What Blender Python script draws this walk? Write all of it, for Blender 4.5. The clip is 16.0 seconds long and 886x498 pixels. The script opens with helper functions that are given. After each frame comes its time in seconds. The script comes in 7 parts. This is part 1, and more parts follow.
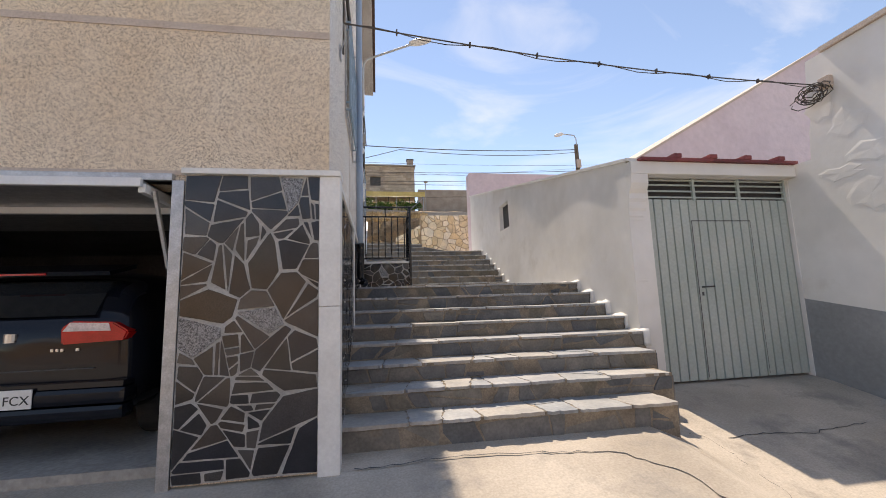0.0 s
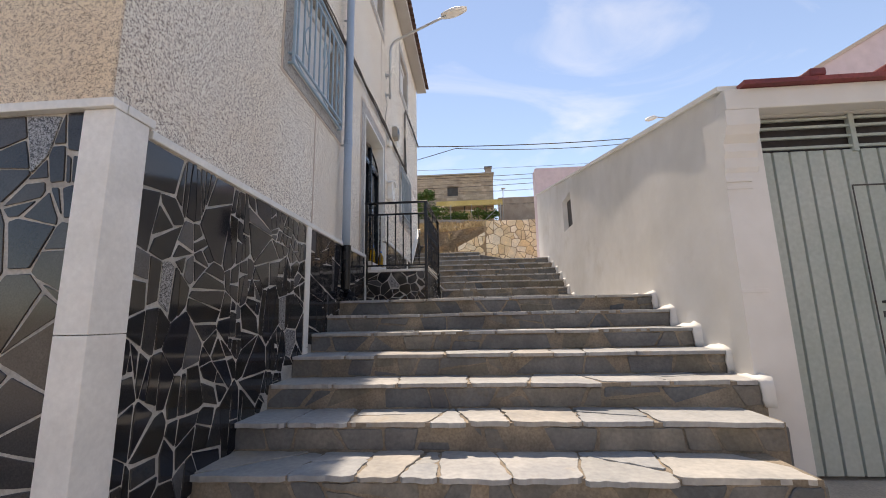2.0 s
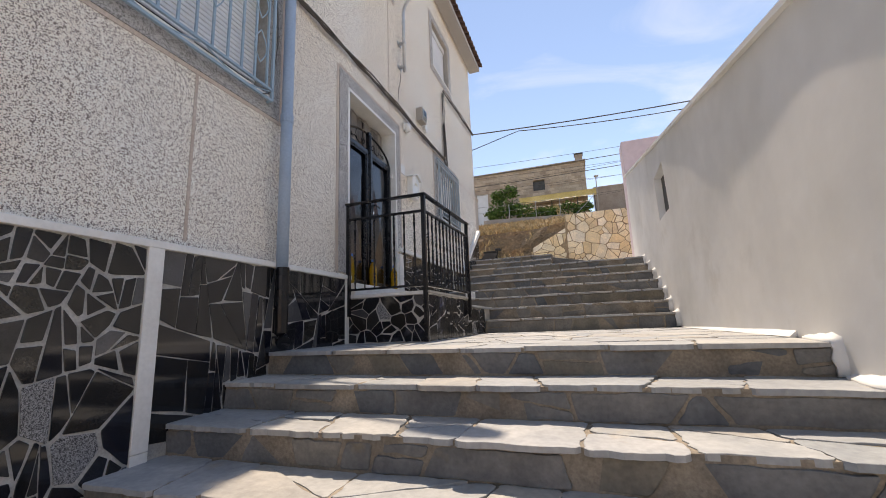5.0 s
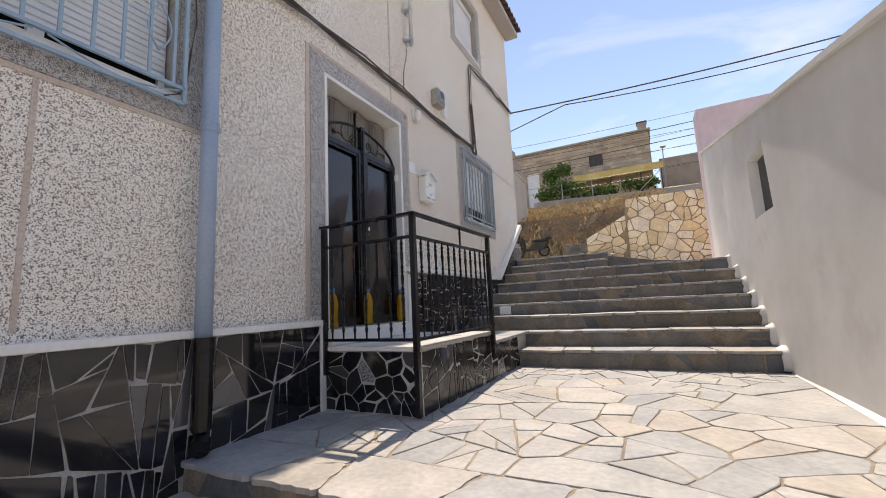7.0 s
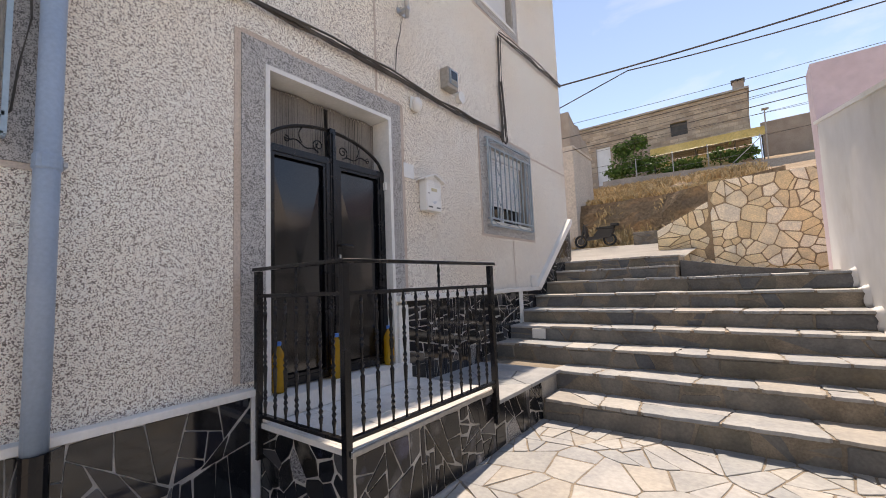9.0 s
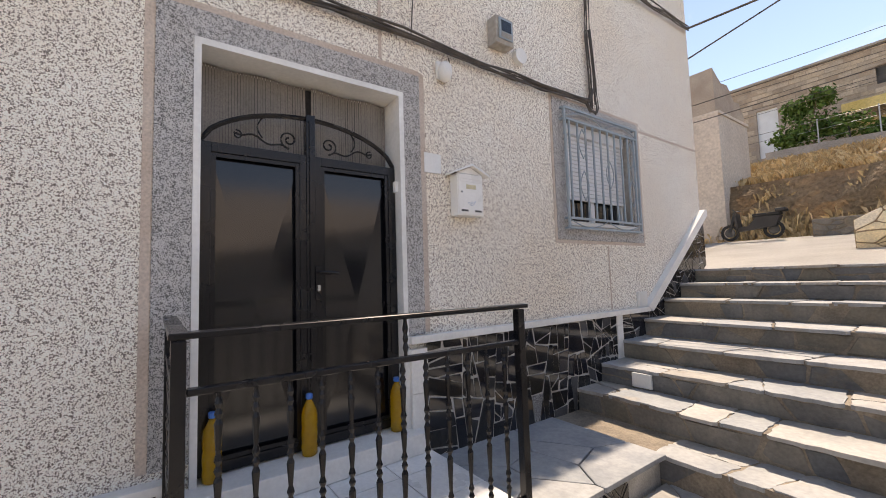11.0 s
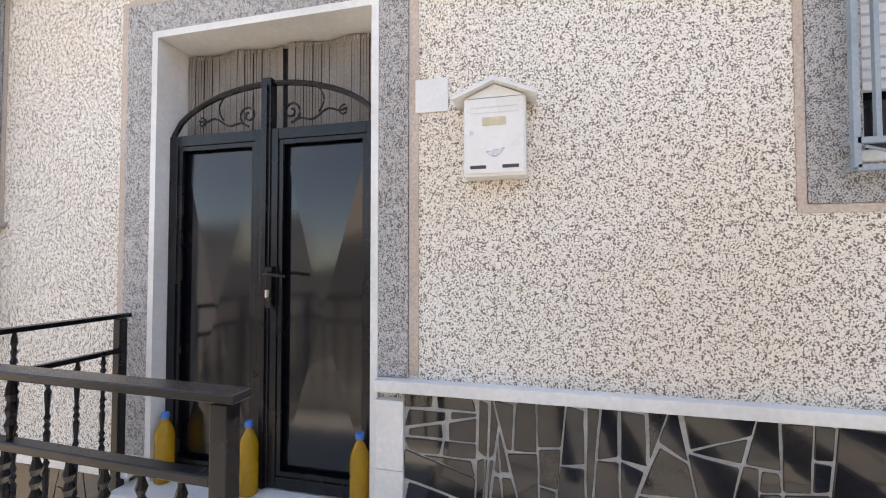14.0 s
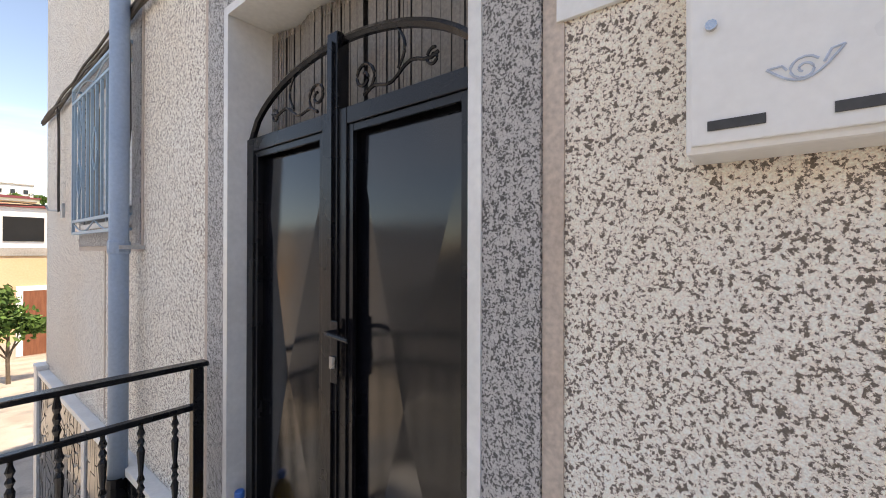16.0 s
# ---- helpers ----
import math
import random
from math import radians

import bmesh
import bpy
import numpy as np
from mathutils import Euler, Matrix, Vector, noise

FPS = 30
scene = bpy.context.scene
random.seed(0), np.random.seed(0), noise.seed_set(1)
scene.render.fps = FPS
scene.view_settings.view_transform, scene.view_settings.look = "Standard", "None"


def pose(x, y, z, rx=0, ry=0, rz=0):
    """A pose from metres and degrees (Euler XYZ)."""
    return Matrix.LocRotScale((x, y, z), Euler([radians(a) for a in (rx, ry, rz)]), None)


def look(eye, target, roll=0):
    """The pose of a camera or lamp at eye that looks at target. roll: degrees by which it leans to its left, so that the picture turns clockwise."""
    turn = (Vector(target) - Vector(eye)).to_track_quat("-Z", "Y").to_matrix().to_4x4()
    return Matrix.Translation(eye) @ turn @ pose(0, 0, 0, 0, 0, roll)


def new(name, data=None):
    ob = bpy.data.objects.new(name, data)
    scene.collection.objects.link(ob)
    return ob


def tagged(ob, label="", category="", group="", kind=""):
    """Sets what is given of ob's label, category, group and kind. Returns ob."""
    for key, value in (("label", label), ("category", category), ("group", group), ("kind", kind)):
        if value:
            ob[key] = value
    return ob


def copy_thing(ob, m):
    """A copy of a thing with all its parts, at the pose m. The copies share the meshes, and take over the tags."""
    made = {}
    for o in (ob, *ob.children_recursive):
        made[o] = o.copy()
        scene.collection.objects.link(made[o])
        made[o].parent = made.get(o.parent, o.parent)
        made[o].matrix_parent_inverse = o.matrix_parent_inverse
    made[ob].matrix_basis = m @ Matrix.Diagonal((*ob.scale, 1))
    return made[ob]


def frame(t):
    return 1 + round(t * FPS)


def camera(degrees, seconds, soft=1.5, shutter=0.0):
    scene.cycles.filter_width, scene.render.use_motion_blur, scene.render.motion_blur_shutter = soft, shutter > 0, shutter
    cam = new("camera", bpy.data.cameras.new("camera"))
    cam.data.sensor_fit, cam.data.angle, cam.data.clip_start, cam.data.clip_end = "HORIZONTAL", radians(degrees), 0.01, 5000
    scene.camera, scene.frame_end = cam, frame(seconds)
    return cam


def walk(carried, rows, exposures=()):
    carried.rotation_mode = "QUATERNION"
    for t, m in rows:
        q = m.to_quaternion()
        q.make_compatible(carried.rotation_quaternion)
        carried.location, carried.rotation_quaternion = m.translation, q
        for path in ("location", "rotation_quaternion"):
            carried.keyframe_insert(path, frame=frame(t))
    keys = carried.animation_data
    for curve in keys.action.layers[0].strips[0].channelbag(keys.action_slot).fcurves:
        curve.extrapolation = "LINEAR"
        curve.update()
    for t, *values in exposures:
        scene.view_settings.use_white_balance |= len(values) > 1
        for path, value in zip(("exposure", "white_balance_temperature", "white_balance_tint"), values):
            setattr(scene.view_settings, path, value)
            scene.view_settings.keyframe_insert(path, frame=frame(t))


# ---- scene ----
cam = camera(95.2, 16.0, soft=0.95)
METRES, EYE, TILT, LEAN, TURN = 12.4, 1.21, 0.0, 0.0, -9.4
ROWS = [
    (0.0, 0.0, 0.0, 0.0, 0.24, 7.54, 1.84),
    (0.5, 0.0254, 0.0326, 0.0012, 3.68, 7.8, 1.64),
    (1.0, 0.0508, 0.0689, 0.0027, 7.15, 8.23, 1.41),
    (1.5, 0.0692, 0.1072, 0.0023, 10.6, 9.04, 1.25),
    (2.0, 0.0856, 0.148, 0.0029, 13.79, 9.84, 1.16),
    (2.5, 0.0998, 0.1855, 0.0074, 16.74, 10.71, 1.22),
    (3.0, 0.1069, 0.2175, 0.0112, 19.41, 11.29, 1.42),
    (3.5, 0.1131, 0.2446, 0.0137, 21.95, 11.56, 1.63),
    (4.0, 0.1194, 0.272, 0.023, 24.29, 11.55, 1.9),
    (4.5, 0.1221, 0.3018, 0.0269, 26.56, 11.16, 2.16),
    (5.0, 0.1249, 0.3295, 0.0363, 28.6, 10.54, 2.26),
    (7.5, 0.1175, 0.4525, 0.103, 38.81, 7.13, 2.79),
    (8.0, 0.1214, 0.4776, 0.1137, 41.13, 6.38, 2.68),
    (8.5, 0.1159, 0.5035, 0.1239, 43.73, 5.62, 2.48),
    (9.0, 0.1155, 0.529, 0.1373, 46.64, 5.02, 2.35),
    (9.5, 0.1109, 0.5526, 0.1482, 50.01, 4.62, 2.17),
    (10.0, 0.0995, 0.5788, 0.1605, 53.85, 4.39, 1.98),
    (12.5, 0.0402, 0.7339, 0.1643, 85.6, 3.53, 1.28),
    (13.0, 0.02, 0.7606, 0.1612, 94.27, 3.08, 0.88),
    (13.5, 0.0021, 0.7862, 0.1636, 103.25, 2.37, 0.4),
    (14.0, -0.0144, 0.8109, 0.1743, 112.56, 1.64, 0.03),
    (14.5, -0.0323, 0.8143, 0.1769, 120.98, 1.29, -0.19),
    (15.0, -0.0548, 0.8079, 0.1798, 129.07, 0.96, -0.23),
    (15.5, -0.0766, 0.7955, 0.1811, 134.84, 0.69, -0.27),
    (16.0, -0.0916, 0.7801, 0.1918, 137.54, 0.14, -0.16),
]
EXPOSURES = [(0.0, 0.93, 7950, 15.5), (2.5, 0.95, 8200, 16), (5.0, 0.97, 8050, 15.5), (9.0, 1.0, 8250, 18), (12.5, 1.5, 8600, 17.5), (14.0, 1.86, 8450, 15.5), (16.0, 1.36, 8450, 16)]
walk(cam, [(t, pose(0, 0, EYE, TILT, LEAN, TURN) @ pose(METRES * x, METRES * y, METRES * z, 90 + pitch, roll, yaw)) for t, x, y, z, yaw, pitch, roll in ROWS], EXPOSURES)

# sun and sky: the sun stands high behind the stairs, a little to the house's side
TO_SUN = Vector((-0.09, 0.83, 1.6)).normalized()
sun = new("sun", bpy.data.lights.new("sun", "SUN"))
sun.data.energy, sun.data.angle, sun.data.color = 2.85, radians(0.6), (1.0, 0.962, 0.90)
sun.matrix_basis = look(TO_SUN * 60, (0, 0, 0))
world = bpy.data.worlds.new("sky")
scene.world = world
world.use_nodes = True


def build_sky(tree):
    n, l = tree.nodes, tree.links
    n.clear()
    sky = n.new("ShaderNodeTexSky")
    sky.sky_type, sky.sun_disc = "NISHITA", False
    sky.sun_elevation, sky.sun_rotation = math.asin(TO_SUN.z), math.atan2(TO_SUN.x, TO_SUN.y)
    sky.air_density, sky.dust_density, sky.ozone_density = 0.92, 0.02, 2.0
    co = n.new("ShaderNodeTexCoord")
    mp = n.new("ShaderNodeMapping")
    mp.inputs["Scale"].default_value = (1.2, 2.2, 3.4)
    mp.inputs["Rotation"].default_value = (0.3, 0.5, 0.9)
    l.new(co.outputs["Generated"], mp.inputs["Vector"])
    no = n.new("ShaderNodeTexNoise")
    no.inputs["Scale"].default_value, no.inputs["Detail"].default_value = 1.7, 7
    no.inputs["Roughness"].default_value, no.inputs["Distortion"].default_value = 0.58, 0.7
    l.new(mp.outputs[0], no.inputs["Vector"])
    ra = n.new("ShaderNodeValToRGB")
    ra.color_ramp.elements[0].position, ra.color_ramp.elements[1].position = 0.50, 0.78
    ra.color_ramp.elements[1].color = (0.55, 0.55, 0.55, 1)
    l.new(no.outputs["Fac"], ra.inputs["Fac"])
    mx = n.new("ShaderNodeMix")
    mx.data_type = "RGBA"
    mx.inputs[7].default_value = (4.6, 5.0, 5.6, 1)
    l.new(ra.outputs["Color"], mx.inputs[0])
    l.new(sky.outputs["Color"], mx.inputs[6])
    bg = n.new("ShaderNodeBackground")
    bg.inputs["Strength"].default_value = 0.124
    l.new(mx.outputs[2], bg.inputs["Color"])
    out = n.new("ShaderNodeOutputWorld")
    l.new(bg.outputs[0], out.inputs["Surface"])


build_sky(world.node_tree)


# ---- materials ----
def surface(name, c1, c2, scale=2.0, fine=60.0, rough=0.7, bump=0.2, dist=0.004, metal=0.0, picks=None, island=False,
            fine_amount=0.25, coat=0.0, trans=0.0, lo=0.35, hi=0.65, ior=1.5, sheen_var=0.1, stretch=(1, 1, 1), stain=None):
    """Two colours mixed by a broad noise, broken by a fine noise with relief; picks: colours chosen piece by piece; stain: a tint in blotches."""
    m = bpy.data.materials.new(name)
    m.use_nodes = True
    n, l = m.node_tree.nodes, m.node_tree.links
    b = n["Principled BSDF"]
    co = n.new("ShaderNodeTexCoord")
    mp = n.new("ShaderNodeMapping")
    mp.inputs["Scale"].default_value = stretch
    l.new(co.outputs["Object"], mp.inputs["Vector"])
    big = n.new("ShaderNodeTexNoise")
    big.inputs["Scale"].default_value, big.inputs["Detail"].default_value = scale, 6
    l.new(mp.outputs[0], big.inputs["Vector"])
    ra = n.new("ShaderNodeValToRGB")
    ra.color_ramp.elements[0].position, ra.color_ramp.elements[1].position = lo, hi
    ra.color_ramp.elements[0].color, ra.color_ramp.elements[1].color = (*c1, 1), (*c2, 1)
    l.new(big.outputs["Fac"], ra.inputs["Fac"])
    col = ra.outputs["Color"]
    if picks:
        if island:
            src = n.new("ShaderNodeNewGeometry").outputs["Random Per Island"]
        else:
            src = n.new("ShaderNodeObjectInfo").outputs["Random"]
        pk = n.new("ShaderNodeValToRGB")
        pk.color_ramp.interpolation = "CONSTANT"
        while len(pk.color_ramp.elements) < len(picks):
            pk.color_ramp.elements.new(0.5)
        for i, c in enumerate(picks):
            pk.color_ramp.elements[i].position = i / len(picks)
            pk.color_ramp.elements[i].color = (*c, 1)
        l.new(src, pk.inputs["Fac"])
        mu = n.new("ShaderNodeMix")
        mu.data_type, mu.blend_type = "RGBA", "MULTIPLY"
        mu.inputs[0].default_value = 1.0
        l.new(pk.outputs["Color"], mu.inputs[6])
        l.new(col, mu.inputs[7])
        col = mu.outputs[2]
    if stain:
        tint, size, start, full = stain
        sn = n.new("ShaderNodeTexNoise")
        sn.inputs["Scale"].default_value, sn.inputs["Detail"].default_value, sn.inputs["Roughness"].default_value = size, 8, 0.62
        l.new(co.outputs["Object"], sn.inputs["Vector"])
        sr = n.new("ShaderNodeMapRange")
        sr.inputs["From Min"].default_value, sr.inputs["From Max"].default_value = start, full
        l.new(sn.outputs["Fac"], sr.inputs["Value"])
        ms = n.new("ShaderNodeMix")
        ms.data_type = "RGBA"
        ms.inputs[7].default_value = (*tint, 1)
        l.new(sr.outputs[0], ms.inputs[0])
        l.new(col, ms.inputs[6])
        col = ms.outputs[2]
    sm = n.new("ShaderNodeTexNoise")
    sm.inputs["Scale"].default_value, sm.inputs["Detail"].default_value = fine, 5
    l.new(co.outputs["Object"], sm.inputs["Vector"])
    mr = n.new("ShaderNodeMapRange")
    mr.inputs["From Min"].default_value, mr.inputs["From Max"].default_value = 0.25, 0.75
    mr.inputs["To Min"].default_value, mr.inputs["To Max"].default_value = 1 - fine_amount, 1 + fine_amount * 0.6
    l.new(sm.outputs["Fac"], mr.inputs["Value"])
    m2 = n.new("ShaderNodeMix")
    m2.data_type, m2.blend_type = "RGBA", "MULTIPLY"
    m2.inputs[0].default_value = 1.0
    l.new(col, m2.inputs[6])
    l.new(mr.outputs[0], m2.inputs[7])
    l.new(m2.outputs[2], b.inputs["Base Color"])
    rr = n.new("ShaderNodeMapRange")
    rr.inputs["To Min"].default_value, rr.inputs["To Max"].default_value = max(0.02, rough - sheen_var), min(1, rough + sheen_var)
    l.new(big.outputs["Fac"], rr.inputs["Value"])
    l.new(rr.outputs[0], b.inputs["Roughness"])
    b.inputs["Metallic"].default_value = metal
    b.inputs["IOR"].default_value = ior
    b.inputs["Coat Weight"].default_value = coat
    b.inputs["Transmission Weight"].default_value = trans
    if bump > 0:
        ad = n.new("ShaderNodeMath")
        ad.operation = "MULTIPLY_ADD"
        ad.inputs[1].default_value = 2.0
        l.new(big.outputs["Fac"], ad.inputs[0])
        l.new(sm.outputs["Fac"], ad.inputs[2])
        bp = n.new("ShaderNodeBump")
        bp.inputs["Strength"].default_value, bp.inputs["Distance"].default_value = bump, dist
        l.new(ad.outputs[0], bp.inputs["Height"])
        l.new(bp.outputs[0], b.inputs["Normal"])
    return m


def chips(name, scale, dark, mid, light, stain, cut=0.47, rough=0.75, bump=0.5):
    """Stone-chip render: dark worm-shaped chips in a pale matrix, with broad stains."""
    m = bpy.data.materials.new(name)
    m.use_nodes = True
    n, l = m.node_tree.nodes, m.node_tree.links
    b = n["Principled BSDF"]
    co = n.new("ShaderNodeTexCoord")
    a = n.new("ShaderNodeTexNoise")
    a.inputs["Scale"].default_value, a.inputs["Detail"].default_value = scale, 4
    a.inputs["Roughness"].default_value, a.inputs["Distortion"].default_value = 0.66, 0.25
    l.new(co.outputs["Object"], a.inputs["Vector"])
    ra = n.new("ShaderNodeValToRGB")
    e = ra.color_ramp.elements
    e[0].position, e[0].color = cut - 0.035, (*dark, 1)
    e[1].position, e[1].color = cut + 0.022, (*light, 1)
    k = e.new(cut - 0.005)
    k.color = (*mid, 1)
    k = e.new(cut + 0.16)
    k.color = (min(1, light[0] * 1.18), min(1, light[1] * 1.18), min(1, light[2] * 1.18), 1)
    cl = n.new("ShaderNodeTexNoise")
    cl.inputs["Scale"].default_value, cl.inputs["Detail"].default_value = scale * 0.36, 2
    l.new(co.outputs["Object"], cl.inputs["Vector"])
    su = n.new("ShaderNodeMath")
    su.operation = "MULTIPLY_ADD"
    su.inputs[1].default_value = 0.34
    l.new(cl.outputs["Fac"], su.inputs[0])
    l.new(a.outputs["Fac"], su.inputs[2])
    sb = n.new("ShaderNodeMath")
    sb.operation = "SUBTRACT"
    sb.inputs[1].default_value = 0.17
    l.new(su.outputs[0], sb.inputs[0])
    l.new(sb.outputs[0], ra.inputs["Fac"])
    g = n.new("ShaderNodeTexNoise")
    g.inputs["Scale"].default_value, g.inputs["Detail"].default_value = 0.7, 7
    l.new(co.outputs["Object"], g.inputs["Vector"])
    r2 = n.new("ShaderNodeValToRGB")
    r2.color_ramp.elements[0].position, r2.color_ramp.elements[1].position = 0.35, 0.7
    r2.color_ramp.elements[0].color, r2.color_ramp.elements[1].color = (1, 1, 1, 1), (*stain, 1)
    l.new(g.outputs["Fac"], r2.inputs["Fac"])
    mu = n.new("ShaderNodeMix")
    mu.data_type, mu.blend_type = "RGBA", "MULTIPLY"
    mu.inputs[0].default_value = 1.0
    l.new(ra.outputs["Color"], mu.inputs[6])
    l.new(r2.outputs["Color"], mu.inputs[7])
    v = n.new("ShaderNodeTexNoise")
    v.inputs["Scale"].default_value, v.inputs["Detail"].default_value = scale * 2.3, 2
    l.new(co.outputs["Object"], v.inputs["Vector"])
    mr = n.new("ShaderNodeMapRange")
    mr.inputs["From Min"].default_value, mr.inputs["From Max"].default_value = 0.3, 0.7
    mr.inputs["To Min"].default_value, mr.inputs["To Max"].default_value = 0.84, 1.14
    l.new(v.outputs["Fac"], mr.inputs["Value"])
    m2 = n.new("ShaderNodeMix")
    m2.data_type, m2.blend_type = "RGBA", "MULTIPLY"
    m2.inputs[0].default_value = 1.0
    l.new(mu.outputs[2], m2.inputs[6])
    l.new(mr.outputs[0], m2.inputs[7])
    l.new(m2.outputs[2], b.inputs["Base Color"])
    b.inputs["Roughness"].default_value = rough
    ad = n.new("ShaderNodeMath")
    ad.operation = "ADD"
    l.new(a.outputs["Fac"], ad.inputs[0])
    l.new(v.outputs["Fac"], ad.inputs[1])
    bp = n.new("ShaderNodeBump")
    bp.inputs["Strength"].default_value, bp.inputs["Distance"].default_value = bump, 0.008
    l.new(ad.outputs[0], bp.inputs["Height"])
    l.new(bp.outputs[0], b.inputs["Normal"])
    return m


M_CHIP = chips("stone_chip_render", 118, (0.20, 0.165, 0.137), (0.48, 0.415, 0.355), (0.96, 0.88, 0.785), (0.97, 0.91, 0.85), cut=0.452, bump=0.6)
M_GREYCHIP = chips("grey_chip_render", 155, (0.12, 0.115, 0.11), (0.30, 0.29, 0.285), (0.54, 0.525, 0.51), (0.9, 0.88, 0.86), cut=0.47)
M_CHIP_FRONT = chips("warm_chip_render", 150, (0.27, 0.20, 0.14), (0.48, 0.385, 0.295), (0.90, 0.755, 0.60), (0.95, 0.87, 0.78), cut=0.45, bump=0.6)
M_PINKLINE = surface("pink_mortar", (0.55, 0.44, 0.36), (0.62, 0.52, 0.44), 3, 70, 0.85, 0.3)
M_WHITE = surface("whitewash", (0.72, 0.705, 0.67), (0.81, 0.80, 0.785), 0.8, 4, 0.85, 0.10, 0.03, fine_amount=0.05, stain=((0.62, 0.59, 0.54), 1.3, 0.60, 0.86))
M_WHITESTONE = surface("white_marble_trim", (0.72, 0.71, 0.68), (0.82, 0.81, 0.78), 3, 40, 0.4, 0.08, fine_amount=0.08)
M_PINK = surface("mauve_plaster", (0.64, 0.52, 0.55), (0.72, 0.60, 0.62), 0.8, 9, 0.85, 0.4, 0.02, fine_amount=0.08)
M_GREYPAINT = surface("grey_dado_paint", (0.27, 0.28, 0.29), (0.33, 0.34, 0.35), 1.2, 20, 0.7, 0.2, 0.01, fine_amount=0.12)
M_GROUT = surface("pale_grout", (0.36, 0.345, 0.32), (0.52, 0.50, 0.47), 6, 80, 0.9, 0.4)
DARK_TILES = [(0.011, 0.012, 0.018), (0.020, 0.019, 0.019), (0.009, 0.010, 0.016), (0.014, 0.014, 0.015), (0.034, 0.033, 0.034),
              (0.010, 0.011, 0.014), (0.024, 0.022, 0.019), (0.011, 0.012, 0.020), (0.016, 0.016, 0.019), (0.013, 0.014, 0.017), (0.019, 0.018, 0.018),
              (0.010, 0.010, 0.015), (0.015, 0.015, 0.018), (0.085, 0.085, 0.09)]
M_GRANITE = chips("speckled_granite", 210, (0.05, 0.05, 0.052), (0.16, 0.16, 0.165), (0.34, 0.34, 0.345), (0.9, 0.9, 0.9), cut=0.49, rough=0.25, bump=0.05)
M_TILE = surface("dark_polished_tile", (0.8, 0.8, 0.8), (1.2, 1.2, 1.2), 5, 130, 0.07, 0.03, 0.001, picks=DARK_TILES, fine_amount=0.35, sheen_var=0.04, ior=1.6)
M_TILE_WORN = surface("limescaled_dark_tile", (0.8, 0.8, 0.8), (9, 9, 9), 4.5, 130, 0.2, 0.08, 0.001, picks=DARK_TILES, fine_amount=0.4, sheen_var=0.1, ior=1.43, lo=0.56, hi=0.78)
M_TILE_FRONT = surface("brown_polished_tile", (0.85, 0.85, 0.85), (1.2, 1.2, 1.2), 5, 130, 0.16, 0.05, 0.001,
                       picks=[(0.058, 0.050, 0.046), (0.036, 0.032, 0.032), (0.064, 0.050, 0.041), (0.027, 0.027, 0.033), (0.078, 0.069, 0.063),
                              (0.046, 0.038, 0.032), (0.032, 0.030, 0.031), (0.055, 0.050, 0.050), (0.054, 0.046, 0.042)],
                       fine_amount=0.4, sheen_var=0.07, ior=1.5)
M_SLATE = surface("grey_slate_flag", (0.84, 0.85, 0.86), (1.12, 1.1, 1.07), 3.5, 28, 0.6, 0.35, 0.006,
                  picks=[(0.355, 0.365, 0.37), (0.40, 0.395, 0.38), (0.30, 0.32, 0.335), (0.37, 0.352, 0.325), (0.37, 0.375, 0.38), (0.33, 0.337, 0.337), (0.32, 0.335, 0.35)],
                  fine_amount=0.16, stain=((0.41, 0.325, 0.225), 2.3, 0.63, 0.80))
# about half the tread slate's tone: the risers' shade is put into these picks
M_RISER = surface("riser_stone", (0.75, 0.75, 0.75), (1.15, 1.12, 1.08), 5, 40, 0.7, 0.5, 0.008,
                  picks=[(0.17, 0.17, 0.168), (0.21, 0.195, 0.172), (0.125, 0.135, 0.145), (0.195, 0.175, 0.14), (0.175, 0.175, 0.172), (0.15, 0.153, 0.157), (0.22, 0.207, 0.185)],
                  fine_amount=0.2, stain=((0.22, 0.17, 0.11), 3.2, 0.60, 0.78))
M_MORTAR = surface("brown_mortar", (0.20, 0.167, 0.13), (0.33, 0.275, 0.21), 5, 60, 0.95, 0.6, 0.008, fine_amount=0.3)
M_OCHRE = surface("yellow_wall_stone", (0.85, 0.85, 0.85), (1.12, 1.08, 1.02), 4, 40, 0.75, 0.5, 0.01,
                  picks=[(0.82, 0.70, 0.47), (0.87, 0.78, 0.59), (0.78, 0.63, 0.39), (0.86, 0.75, 0.54), (0.90, 0.83, 0.68), (0.77, 0.63, 0.41)], fine_amount=0.25)
M_OCHREMORTAR = surface("ochre_mortar", (0.27, 0.195, 0.12), (0.37, 0.28, 0.18), 5, 60, 0.95, 0.5, 0.01)
M_CONCRETE = surface("worn_concrete", (0.345, 0.30, 0.245), (0.53, 0.47, 0.395), 1.1, 55, 0.9, 0.45, 0.005, fine_amount=0.2, lo=0.3, hi=0.68, stain=((0.29, 0.262, 0.228), 1.7, 0.53, 0.70))
M_PALECONCRETE = surface("pale_concrete", (0.56, 0.54, 0.50), (0.68, 0.66, 0.62), 0.9, 30, 0.9, 0.3, 0.005, fine_amount=0.15)
M_EARTH = surface("dry_earth", (0.33, 0.24, 0.155), (0.46, 0.355, 0.24), 0.7, 12, 0.95, 0.8, 0.08, fine_amount=0.35)
M_STRAW = surface("dry_grass", (0.8, 0.8, 0.8), (1.1, 1.1, 1.1), 1, 20, 0.9, 0, picks=[(0.66, 0.48, 0.25), (0.56, 0.40, 0.20), (0.72, 0.56, 0.33), (0.46, 0.34, 0.18)], island=True)
